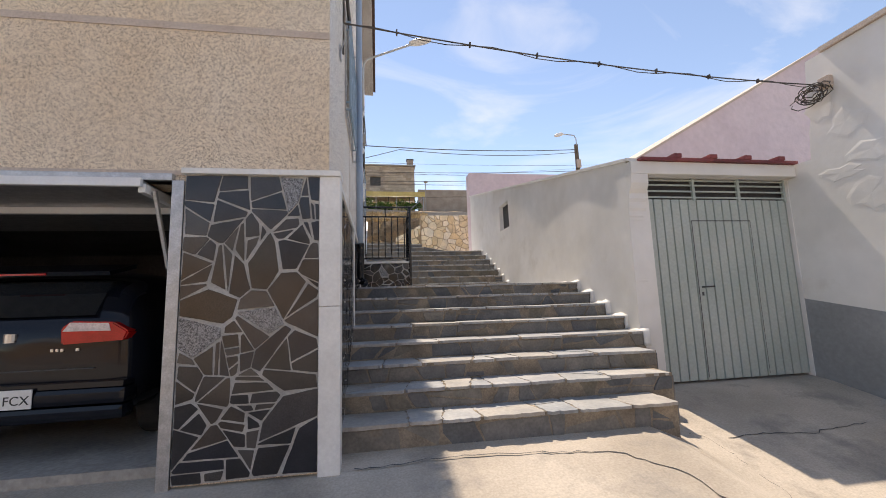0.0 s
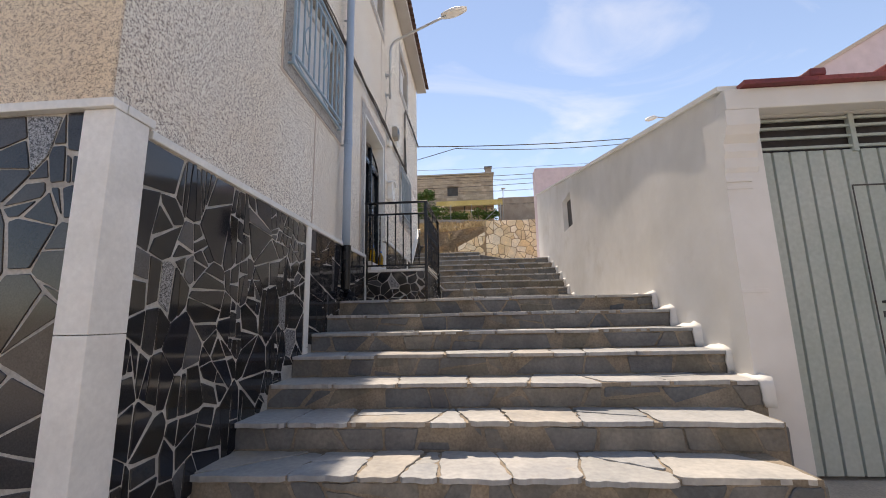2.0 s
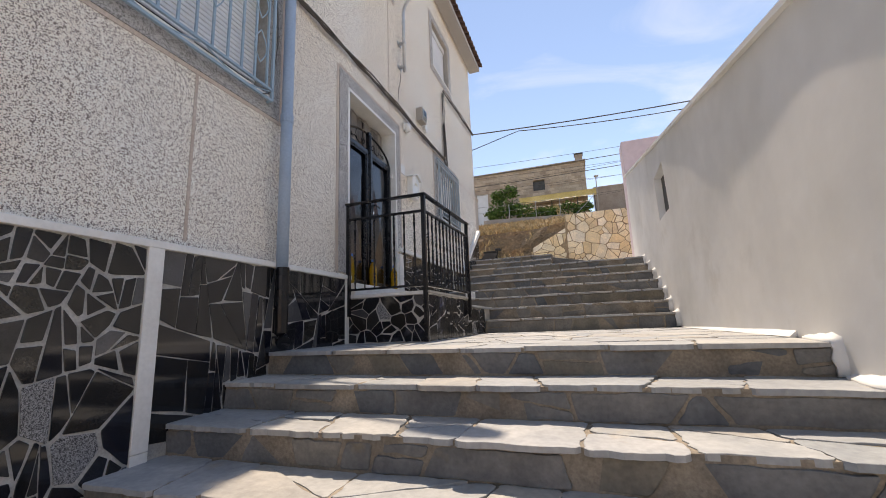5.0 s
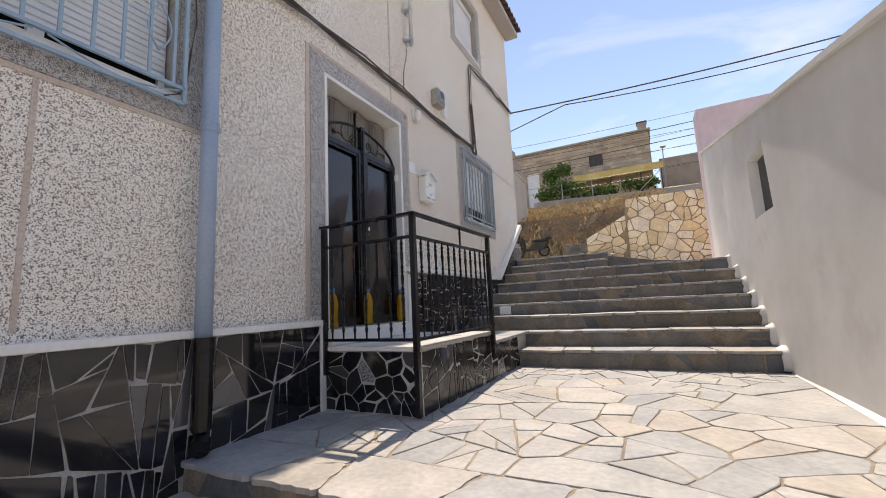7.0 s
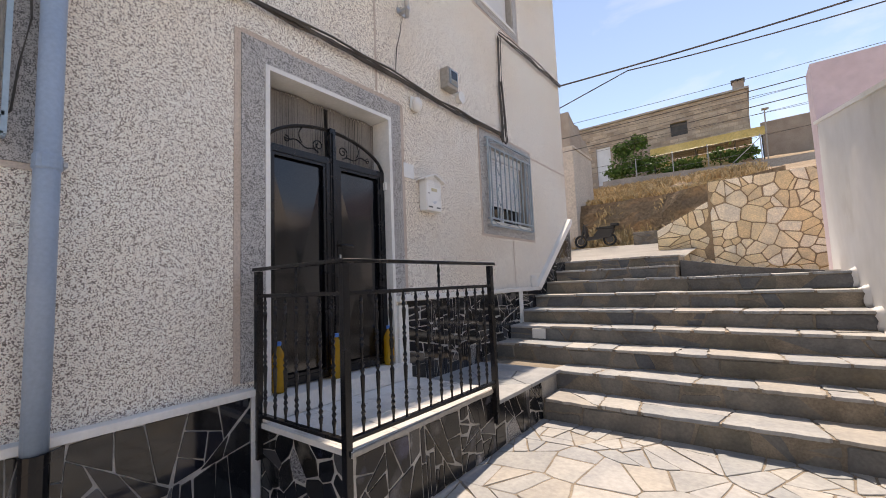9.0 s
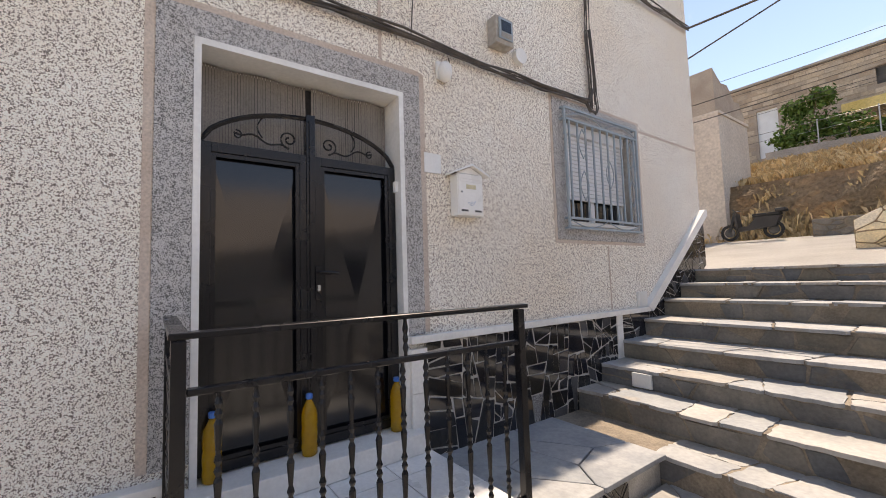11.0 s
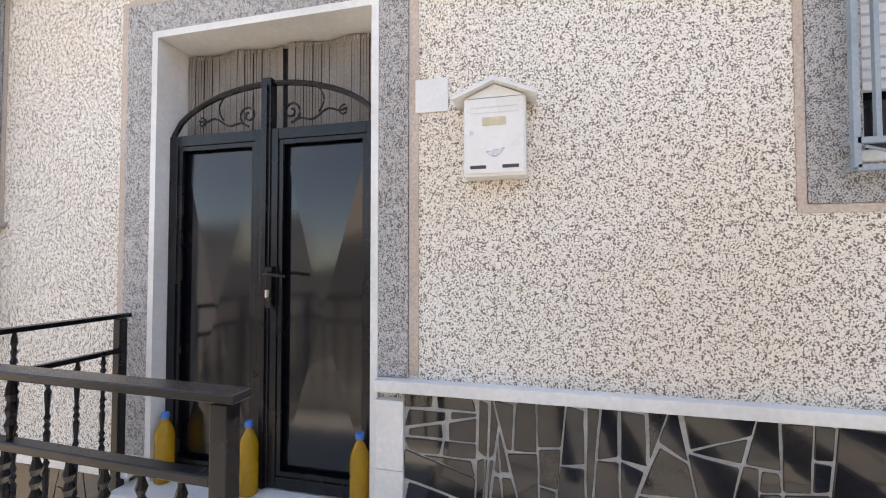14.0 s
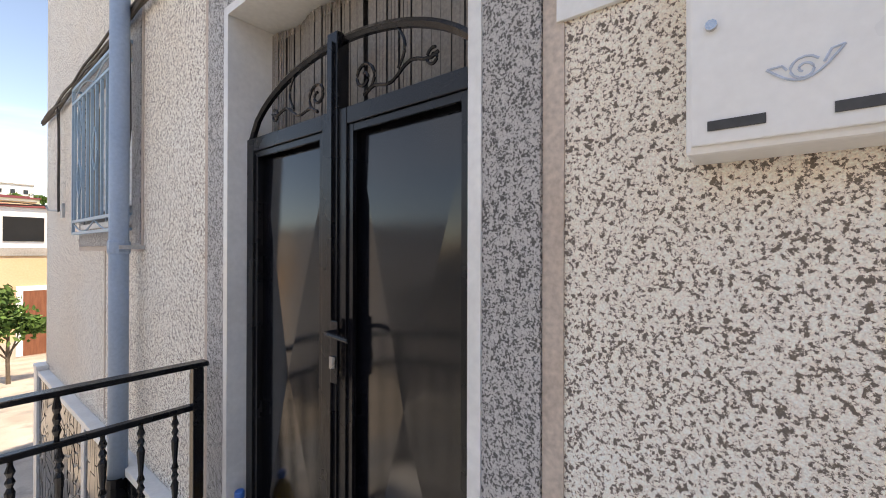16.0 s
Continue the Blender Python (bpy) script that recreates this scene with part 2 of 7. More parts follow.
M_LEAF = surface("leaf_green", (0.8, 0.8, 0.8), (1.2, 1.2, 1.2), 3, 20, 0.85, 0, ior=1.25, picks=[(0.08, 0.15, 0.035), (0.11, 0.19, 0.05), (0.055, 0.11, 0.03), (0.14, 0.22, 0.07)], island=True)
M_BARK = surface("bark", (0.12, 0.09, 0.065), (0.18, 0.14, 0.10), 8, 60, 0.95, 0.7, 0.01)
M_BLACK = surface("black_painted_iron", (0.006, 0.006, 0.008), (0.011, 0.011, 0.013), 4, 90, 0.26, 0.06, 0.001, fine_amount=0.2, ior=1.42)
M_GATE = surface("black_glossy_sheet", (0.004, 0.0045, 0.007), (0.007, 0.007, 0.009), 2, 60, 0.13, 0.02, 0.002, fine_amount=0.15, sheen_var=0.04, ior=1.6)
M_BLUE = surface("pale_blue_paint", (0.27, 0.38, 0.47), (0.32, 0.43, 0.52), 3, 60, 0.45, 0.05, 0.001, fine_amount=0.1)
M_PIPE = surface("blue_downpipe", (0.27, 0.36, 0.48), (0.32, 0.41, 0.53), 2, 50, 0.4, 0.04, 0.001, fine_amount=0.1)
M_BLUEGREY = surface("blue_grey_iron", (0.27, 0.33, 0.37), (0.33, 0.39, 0.43), 4, 70, 0.5, 0.08, 0.001, fine_amount=0.15)
M_GREENDOOR = surface("grey_green_door_paint", (0.38, 0.44, 0.41), (0.45, 0.50, 0.47), 1.2, 30, 0.5, 0.08, 0.002, fine_amount=0.12)
M_GALV = surface("galvanised_steel", (0.42, 0.43, 0.44), (0.55, 0.56, 0.57), 14, 90, 0.45, 0.1, 0.002, metal=0.8, fine_amount=0.2)
M_ALU = surface("white_aluminium", (0.70, 0.71, 0.72), (0.78, 0.79, 0.80), 3, 60, 0.35, 0.02, fine_amount=0.05)
M_SHUTTER = surface("pale_shutter", (0.66, 0.67, 0.68), (0.74, 0.75, 0.76), 3, 60, 0.5, 0.03, fine_amount=0.06)
M_DARKGLASS = surface("dark_window_glass", (0.012, 0.014, 0.016), (0.02, 0.022, 0.024), 1, 10, 0.05, 0, fine_amount=0.05, sheen_var=0.02)
M_CURTAIN = surface("striped_string_curtain", (0.20, 0.18, 0.16), (0.28, 0.25, 0.225), 2, 80, 0.85, 0.2, 0.002, fine_amount=0.25)
M_CABLE = surface("weathered_cable", (0.05, 0.044, 0.039), (0.115, 0.097, 0.082), 5, 60, 0.7, 0.1, 0.001)
M_PLASTIC = surface("white_plastic", (0.74, 0.73, 0.70), (0.80, 0.79, 0.76), 4, 60, 0.4, 0.03, fine_amount=0.06)
M_MAILBOX = surface("white_enamel", (0.80, 0.79, 0.76), (0.85, 0.84, 0.81), 4, 60, 0.3, 0.02, fine_amount=0.04)
M_SLOT = surface("dark_slot", (0.05, 0.05, 0.05), (0.08, 0.08, 0.08), 4, 60, 0.6, 0)
M_BADGE = surface("faded_blue_print", (0.50, 0.56, 0.66), (0.56, 0.62, 0.70), 4, 60, 0.5, 0)
M_CHROME = surface("brushed_steel", (0.5, 0.5, 0.5), (0.62, 0.62, 0.62), 20, 120, 0.28, 0.02, metal=1.0, fine_amount=0.08)
M_OIL = surface("yellow_liquid_bottle", (0.70, 0.40, 0.02), (0.80, 0.48, 0.03), 8, 40, 0.12, 0.03, trans=0.6, fine_amount=0.1, ior=1.4)
M_CAP = surface("blue_bottle_cap", (0.03, 0.16, 0.50), (0.04, 0.20, 0.58), 8, 60, 0.4, 0)
M_PORCHTILE = surface("white_porch_tile", (0.68, 0.68, 0.67), (0.78, 0.78, 0.77), 3, 40, 0.3, 0.04, fine_amount=0.1)
M_ROOFTILE = surface("brown_roof_tile", (0.85, 0.85, 0.85), (1.15, 1.1, 1.05), 4, 40, 0.85, 0.3, 0.005, picks=[(0.15, 0.085, 0.06), (0.19, 0.11, 0.08), (0.12, 0.075, 0.06)], island=True)
M_REDTILE = surface("dark_red_tile", (0.85, 0.85, 0.85), (1.1, 1.1, 1.1), 4, 40, 0.6, 0.2, 0.003, picks=[(0.22, 0.045, 0.05), (0.26, 0.06, 0.06), (0.18, 0.04, 0.045)])
M_CARPAINT = surface("dark_blue_car_paint", (0.004, 0.005, 0.010), (0.006, 0.008, 0.014), 2, 300, 0.09, 0, metal=0.0, ior=1.4, coat=0.0, fine_amount=0.1, sheen_var=0.04)
M_CARPLASTIC = surface("black_bumper", (0.018, 0.018, 0.02), (0.028, 0.028, 0.03), 5, 120, 0.55, 0.05, 0.001)
M_REDLENS = surface("red_lamp_lens", (0.50, 0.006, 0.008), (0.62, 0.010, 0.012), 10, 80, 0.2, 0.05, 0.001, coat=0.15)
M_CLEARLENS = surface("clear_lamp_lens", (0.62, 0.52, 0.52), (0.74, 0.66, 0.66), 10, 80, 0.1, 0.05, 0.001, coat=1.0)
M_RUBBER = surface("tyre_rubber", (0.018, 0.018, 0.018), (0.03, 0.03, 0.03), 10, 80, 0.85, 0.2, 0.002)
M_INK = surface("black_ink", (0.02, 0.02, 0.02), (0.03, 0.03, 0.03), 5, 50, 0.6, 0)
M_BLOCK = surface("weathered_block", (0.85, 0.85, 0.85), (1.1, 1.08, 1.04), 1.5, 20, 0.95, 0.5, 0.02,
                  picks=[(0.44, 0.35, 0.27), (0.52, 0.43, 0.335), (0.40, 0.32, 0.245), (0.55, 0.46, 0.37), (0.47, 0.39, 0.31)], island=True, fine_amount=0.25)
M_BLOCKMORTAR = surface("block_mortar", (0.36, 0.29, 0.235), (0.46, 0.385, 0.315), 2, 30, 0.95, 0.4, 0.02)
M_YELLOW = surface("yellow_awning_sheet", (0.60, 0.45, 0.14), (0.70, 0.55, 0.22), 1.5, 20, 0.6, 0.1, 0.01)
M_CREAM = surface("cream_render", (0.60, 0.54, 0.36), (0.68, 0.62, 0.44), 1, 20, 0.9, 0.2, 0.01)
M_BEIGE = surface("beige_render", (0.56, 0.49, 0.42), (0.66, 0.58, 0.50), 0.7, 15, 0.9, 0.25, 0.01)
M_OCHREPAINT = surface("ochre_facade_paint", (0.66, 0.44, 0.26), (0.72, 0.50, 0.32), 0.7, 18, 0.85, 0.2, 0.01, fine_amount=0.1)
M_DOORWOOD = surface("red_brown_door", (0.20, 0.07, 0.035), (0.27, 0.10, 0.05), 2, 40, 0.5, 0.1, 0.002, stretch=(8, 8, 1))
# near-black that stands for the shade of unlit insides
M_DARK = surface("unlit_interior", (0.045, 0.043, 0.045), (0.07, 0.067, 0.068), 1, 20, 0.9, 0.1)
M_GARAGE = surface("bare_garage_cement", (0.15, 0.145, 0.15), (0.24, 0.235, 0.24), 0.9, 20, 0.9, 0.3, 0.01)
M_GREYCEMENT = surface("grey_cement", (0.33, 0.31, 0.28), (0.43, 0.40, 0.36), 1.4, 25, 0.92, 0.4, 0.01)


# ---- mesh helpers ----
def part(name, bm, material, parent=None, label="", smooth=False):
    """Links a bmesh as one mesh object, under a thing or a part where one is given."""
    bmesh.ops.recalc_face_normals(bm, faces=bm.faces)
    return raw_part(name, bm, material, parent, label, smooth)


def raw_part(name, bm, material, parent=None, label="", smooth=False):
    me = bpy.data.meshes.new(name)
    if smooth:
        for f in bm.faces:
            f.smooth = True
    bm.to_mesh(me)
    bm.free()
    for k in (material if isinstance(material, list) else [material]):
        me.materials.append(k)
    ob = new(name, me)
    if parent is not None:
        ob.parent = parent
        if parent.type == "EMPTY":
            ob.matrix_parent_inverse = Matrix.Translation(-parent.location)
    if label:
        ob["label"] = label
    return ob


def thing(name, at, label, category, group="", kind=""):
    ob = new(name)
    ob.location = at
    ob.empty_display_size = 0.1
    return tagged(ob, label, category, group, kind)


def box(bm, x0, x1, y0, y1, z0, z1, bevel=0.0):
    vs = [bm.verts.new((x, y, z)) for z in (z0, z1) for y in (y0, y1) for x in (x0, x1)]
    fs = [bm.faces.new([vs[i] for i in q]) for q in ((0, 2, 3, 1), (4, 5, 7, 6), (0, 1, 5, 4), (2, 6, 7, 3), (0, 4, 6, 2), (1, 3, 7, 5))]
    if bevel:
        es = {e for f in fs for e in f.edges}
        bmesh.ops.bevel(bm, geom=list(es), offset=bevel, segments=2, affect="EDGES", profile=0.6)
    return bm


def boxed(*args, bevel=0.0):
    return box(bmesh.new(), *args, bevel=bevel)


def prism(bm, poly, axis, a, b):
    """Extrudes a polygon from a to b along an axis: x takes (y, z), y takes (x, z), z takes (x, y)."""
    put = {"x": lambda u, v, w: (w, u, v), "y": lambda u, v, w: (u, w, v), "z": lambda u, v, w: (u, v, w)}[axis]
    lo = [bm.verts.new(put(u, v, a)) for u, v in poly]
    hi = [bm.verts.new(put(u, v, b)) for u, v in poly]
    bm.faces.new(lo)
    bm.faces.new(hi[::-1])
    for i in range(len(poly)):
        j = (i + 1) % len(poly)
        bm.faces.new((lo[i], lo[j], hi[j], hi[i]))
    return bm


def tube(bm, points, r, n=8, closed_ends=True, square=False):
    """A round or square bar along a line of points."""
    pts = [Vector(p) for p in points]
    rings, up = [], Vector((0, 0, 1))
    for i, p in enumerate(pts):
        d = (pts[min(i + 1, len(pts) - 1)] - pts[max(i - 1, 0)]).normalized()
        side = d.cross(up)
        if side.length < 0.05:
            side = d.cross(Vector((0, 1, 0)))
        side.normalize()
        top = side.cross(d).normalized()
        rad = r[i] if isinstance(r, (list, tuple)) else r
        k = 4 if square else n
        off = math.pi / 4 if square else 0
        grow = math.sqrt(2) if square else 1
        rings.append([bm.verts.new(p + (side * math.cos(off + 2 * math.pi * j / k) + top * math.sin(off + 2 * math.pi * j / k)) * rad * grow) for j in range(k)])
    for a, b in zip(rings, rings[1:]):
        for j in range(len(a)):
            bm.faces.new((a[j], a[(j + 1) % len(a)], b[(j + 1) % len(a)], b[j]))
    if closed_ends:
        bm.faces.new(rings[0][::-1])
        bm.faces.new(rings[-1])
    return bm


def lathe(bm, profile, cx, cy, n=12):
    rings = [[bm.verts.new((cx + r * math.cos(2 * math.pi * j / n), cy + r * math.sin(2 * math.pi * j / n), z)) for j in range(n)] for r, z in profile]
    for a, b in zip(rings, rings[1:]):
        for j in range(n):
            bm.faces.new((a[j], a[(j + 1) % n], b[(j + 1) % n], b[j]))
    bm.faces.new(rings[0][::-1])
    bm.faces.new(rings[-1])
    return bm


def holed_wall(bm, axis, front, back, u0, u1, v0, v1, holes):
    """A wall with thickness and openings right through it; holes are (u0, u1, v0, v1)."""
    us = sorted({u0, u1, *[h[0] for h in holes], *[h[1] for h in holes]})
    vs = sorted({v0, v1, *[h[2] for h in holes], *[h[3] for h in holes]})
    cache = {}

    def vert(u, v, w):
        key = (u, v, w)
        if key not in cache:
            cache[key] = bm.verts.new((w, u, v) if axis == "x" else (u, w, v))
        return cache[key]

    def solid(i, j):
        if not (0 <= i < len(us) - 1 and 0 <= j < len(vs) - 1):
            return False
        cu, cv = (us[i] + us[i + 1]) / 2, (vs[j] + vs[j + 1]) / 2
        return not any(h[0] < cu < h[1] and h[2] < cv < h[3] for h in holes)

    for i in range(len(us) - 1):
        for j in range(len(vs) - 1):
            if not solid(i, j):
                continue
            a, b, c, d = us[i], us[i + 1], vs[j], vs[j + 1]
            for w in (front, back):
                bm.faces.new([vert(a, c, w), vert(b, c, w), vert(b, d, w), vert(a, d, w)])
            for ok, p, q in ((solid(i - 1, j), (a, c), (a, d)), (solid(i + 1, j), (b, c), (b, d)), (solid(i, j - 1), (a, c), (b, c)), (solid(i, j + 1), (a, d), (b, d))):
                if not ok:
                    bm.faces.new([vert(*p, front), vert(*q, front), vert(*q, back), vert(*p, back)])
    return bm


# ---- flat stones: convex pieces cut out of a panel ----
def clip(poly, px, py, nx, ny):
    """Keeps the part of a convex polygon on the side n of the line through p."""
    out = []
    for i in range(len(poly)):
        a, b = poly[i], poly[(i + 1) % len(poly)]
        da, db = (a[0] - px) * nx + (a[1] - py) * ny, (b[0] - px) * nx + (b[1] - py) * ny
        if da >= 0:
            out.append(a)
        if (da > 0 > db) or (da < 0 < db):
            s = da / (da - db)
            out.append((a[0] + (b[0] - a[0]) * s, a[1] + (b[1] - a[1]) * s))
    return out


def area(poly):
    return abs(sum(poly[i][0] * poly[(i + 1) % len(poly)][1] - poly[(i + 1) % len(poly)][0] * poly[i][1] for i in range(len(poly)))) / 2


def blunt(p):
    """How compact a polygon is: 1 for a disc, about 0.78 for a square, little for a splinter."""
    around = sum(math.dist(p[i], p[i - 1]) for i in range(len(p)))
    return 4 * math.pi * area(p) / max(around * around, 1e-9)


def shards(rng, poly, target, lean=0.12):
    """Splits a polygon again and again: leaning cuts first, then blocky ones along each patch's own grain."""
    todo, done = [(poly, None)], []
    while todo:
        p, grain = todo.pop()
        a = area(p)
        if a < target * rng.uniform(0.4, 1.9):
            if a > target * 0.05:
                done.append(p)
            continue
        if grain is None and a < target * 40:
            grain = rng.choice((0, 0, 0.12, -0.15, 0.45, -0.4, 0.8, -0.6)) + rng.gauss(0, 0.06)
        base = grain or rng.gauss(0, 0.22)
        ca, sa = math.cos(base), math.sin(base)
        us, vs = [v[0] * ca + v[1] * sa for v in p], [v[1] * ca - v[0] * sa for v in p]
        w, h = max(us) - min(us), max(vs) - min(vs)
        cx, cy = sum(v[0] for v in p) / len(p), sum(v[1] for v in p) / len(p)
        cx, cy = cx + rng.uniform(-0.16, 0.16) * w, cy + rng.uniform(-0.16, 0.16) * h
        tall = rng.uniform(0.4, 1.3)
        best, score = None, -1
        for turn in range(7):
            ang = base + (0 if (w > h * tall) == (turn < 4) else math.pi / 2) + rng.gauss(0, lean * (1 + 0.5 * turn))
            nx, ny = math.cos(ang), math.sin(ang)
            pair = [q for q in (clip(p, cx, cy, nx, ny), clip(p, cx, cy, -nx, -ny)) if len(q) > 2]
            full = min((blunt(q) for q in pair), default=0)
            if full > score:
                best, score = pair, full
            if score > 0.5:
                break
        todo += [(q, grain) for q in best]
    return done


def cells(rng, u0, u1, v0, v1, size, squash=1.0, relax=1):
    """Crazy-paving cells of about the given size over a rectangle."""
    n = max(2, int((u1 - u0) * (v1 - v0) / (size * size)))
    pts = [(rng.uniform(u0, u1), rng.uniform(v0, v1)) for _ in range(n)]
    out = []
    for turn in range(relax + 1):
        out = []
        for i, p in enumerate(pts):
            poly = [(u0, v0), (u1, v0), (u1, v1), (u0, v1)]
            near = sorted((q for j, q in enumerate(pts) if j != i), key=lambda q: (q[0] - p[0]) ** 2 + ((q[1] - p[1]) * squash) ** 2)[:18]
            for q in near:
                dx, dy = p[0] - q[0], (p[1] - q[1]) * squash * squash
                poly = clip(poly, (p[0] + q[0]) / 2, (p[1] + q[1]) / 2, dx, dy)
                if len(poly) < 3:
                    break
            if len(poly) > 2:
                out.append(poly)
        if turn < relax:
            pts = [(sum(v[0] for v in p) / len(p) * 0.6 + pts[k][0] * 0.4, sum(v[1] for v in p) / len(p) * 0.6 + pts[k][1] * 0.4) for k, p in enumerate(out)] if len(out) == len(pts) else pts
    return out


def split(rng, poly, target, lean, tall):
    """Guillotine cuts into pieces about `tall` times as high as wide."""
    todo, done = [poly], []
    while todo:
        p = todo.pop()
        if area(p) < target * rng.uniform(0.7, 1.9):
            done.append(p)
            continue
        us, vs = [v[0] for v in p], [v[1] for v in p]
        w, h = max(us) - min(us), max(vs) - min(vs)
        ang = (0 if w * tall > h else math.pi / 2) + rng.gauss(0, lean)
        cx, cy = min(us) + w * rng.uniform(0.33, 0.67), min(vs) + h * rng.uniform(0.33, 0.67)
        nx, ny = math.cos(ang), math.sin(ang)
        pair = [q for q in (clip(p, cx, cy, nx, ny), clip(p, cx, cy, -nx, -ny)) if len(q) > 2]
        if len(pair) == 2:
            todo += pair
        else:
            done.append(p)
    return done


def broken_tiles(rng, u0, u1, v0, v1, target, mix, wild):
    """Patches of broken tile: upright strips, flat strips, rubble and whole pieces, in the shares given by mix."""
    out = []
    whole = [(u0, v0), (u1, v0), (u1, v1), (u0, v1)]
    for p in (cells(rng, u0, u1, v0, v1, math.sqrt(target * 4), 0.8, 1) if wild else split(rng, whole, target * 5.5, 0.24, 1.2)):
        kind = rng.choices(("upright", "flat", "rubble", "whole"), mix)[0]
        size = target * rng.choice((0.6, 0.9, 1.2, 1.7))
        if kind == "upright":
            out += split(rng, p, size, 0.10, rng.uniform(1.9, 4.2))
        elif kind == "flat":
            out += split(rng, p, size * 0.8, 0.12, rng.uniform(0.25, 0.45))
        elif kind == "rubble":
            out += split(rng, p, size, 0.42, 1.1)
        else:
            out += split(rng, p, target * 2.6, 0.3, 1.0)
    return out


def chipped(rng, poly, most):
    """Pulls some corners in, so that joints vary in width."""
    cu, cv = sum(p[0] for p in poly) / len(poly), sum(p[1] for p in poly) / len(poly)
    out = []
    for u, v in poly:
        r = math.hypot(u - cu, v - cv)
        k = rng.uniform(0, most) / r if r > 1e-6 and rng.random() < 0.45 else 0
        k = min(k, 0.3)
        out.append((u + (cu - u) * k, v + (cv - v) * k))
    return out


def inset(poly, d):
    s = sum(poly[i][0] * poly[(i + 1) % len(poly)][1] - poly[(i + 1) % len(poly)][0] * poly[i][1] for i in range(len(poly)))
    if s < 0:
        poly = poly[::-1]
    out = poly
    for i in range(len(poly)):
        a, b = poly[i], poly[(i + 1) % len(poly)]
        ex, ey = b[0] - a[0], b[1] - a[1]
        ln = math.hypot(ex, ey)
        if ln < 1e-6:
            continue
        nx, ny = -ey / ln, ex / ln
        out = clip(out, a[0] + nx * d, a[1] + ny * d, nx, ny)
        if len(out) < 3:
            return []
    return out


def rough_outline(rng, poly, jitter, every=0.11):
    """Blunts the corners a little and breaks the long edges."""
    out = []
    for i in range(len(poly)):
        p, a, b = poly[i - 1], poly[i], poly[(i + 1) % len(poly)]
        lp, lb = math.hypot(p[0] - a[0], p[1] - a[1]), math.hypot(b[0] - a[0], b[1] - a[1])
        if lp < 1e-5 or lb < 1e-5:
            continue
        sp, sb = min(0.25, jitter * 1.1 / lp), min(0.25, jitter * 1.1 / lb)
        out.append((a[0] + (p[0] - a[0]) * sp, a[1] + (p[1] - a[1]) * sp))
        out.append((a[0] + (b[0] - a[0]) * sb, a[1] + (b[1] - a[1]) * sb))
        n = min(8, int(lb / every))
        nx, ny = -(b[1] - a[1]) / lb, (b[0] - a[0]) / lb
        for k in range(1, n):
            f, d = (k + rng.uniform(-0.3, 0.3)) / n, rng.uniform(-0.6, 0.6) * jitter
            out.append((a[0] + (b[0] - a[0]) * f + nx * d, a[1] + (b[1] - a[1]) * f + ny * d))
    return out


def piece(name, poly, put, depth, material, parent, lift=0.0, bevel=0.006, tilt=(0, 0)):
    """One stone: a polygon with a blunted top edge; put(u, v, w) places it, w out of the wall."""
    n = len(poly)
    cu, cv = sum(p[0] for p in poly) / n, sum(p[1] for p in poly) / n
    r = max(math.hypot(p[0] - cu, p[1] - cv) for p in poly) or 1
    k = max(0.5, 1 - bevel / r * 1.6)

    def w(u, v):
        return lift + tilt[0] * (u - cu) + tilt[1] * (v - cv)
    vs = [put(u, v, lift - depth) for u, v in poly]
    vs += [put(u, v, w(u, v) - bevel * 0.6) for u, v in poly]
    vs += [put(cu + (u - cu) * k, cv + (v - cv) * k, w(u, v)) for u, v in poly]
    fs = [tuple(range(2 * n, 3 * n))]
    for i in range(n):
        j = (i + 1) % n
        fs += [(i, j, n + j, n + i), (n + i, n + j, 2 * n + j, 2 * n + i)]
    a, b, c = (Vector(vs[2 * n]), Vector(vs[2 * n + 1]), Vector(vs[2 * n + 2]))
    mid = Vector(put(cu, cv, lift)) - Vector(put(cu, cv, lift - 0.1))
    if (b - a).cross(c - b).dot(mid) < 0:
        fs = [f[::-1] for f in fs]
    me = bpy.data.meshes.new(name)
    me.from_pydata(vs, [], fs)
    me.materials.append(material)
    ob = new(name, me)
    ob.parent = parent
    if parent.type == "EMPTY":
        ob.matrix_parent_inverse = Matrix.Translation(-parent.location)
    return ob


# ---- the ground: street, hillside and distance in one sheet ----
def ground_height(x, y):
    def ramp(t, a, b):
        s = min(1, max(0, (t - a) / (b - a)))
        return s * s * (3 - 2 * s)
    z = -min(0.45, max(0, 0.16 * (3.4 - y)))
    yard = 0.03 - min(0.48, max(0, 0.21 * (5.0 - y)))
    z += (yard - z) * min(1, max(0, (x - 2.8) / 0.25)) * (1 if -3 < y < 6 else 0)
    z -= 0.35 * ramp(-y, 4, 14)
    z += 2.80 * ramp(y, 13.5, 14.0) + 1.05 * min(1, max(0, (y - 14) / 7.5))
    z -= 0.75 * min(1, max(0, (x - 1.0) / 1.2)) * ramp(y, 13.6, 14.2) * (1 - ramp(y, 17.3, 19.5))
    z += 1.9 * ramp(y, 21.9, 22.8) + 1.4 * ramp(y, 22.8, 27.6) + 1.5 * ramp(y, 28.5, 33)
    z += 9 * ramp(y, 45, 200) + 20 * ramp(-y, 60, 160) * (0.6 + 0.4 * math.sin(x * 0.013 + 1))
    return z


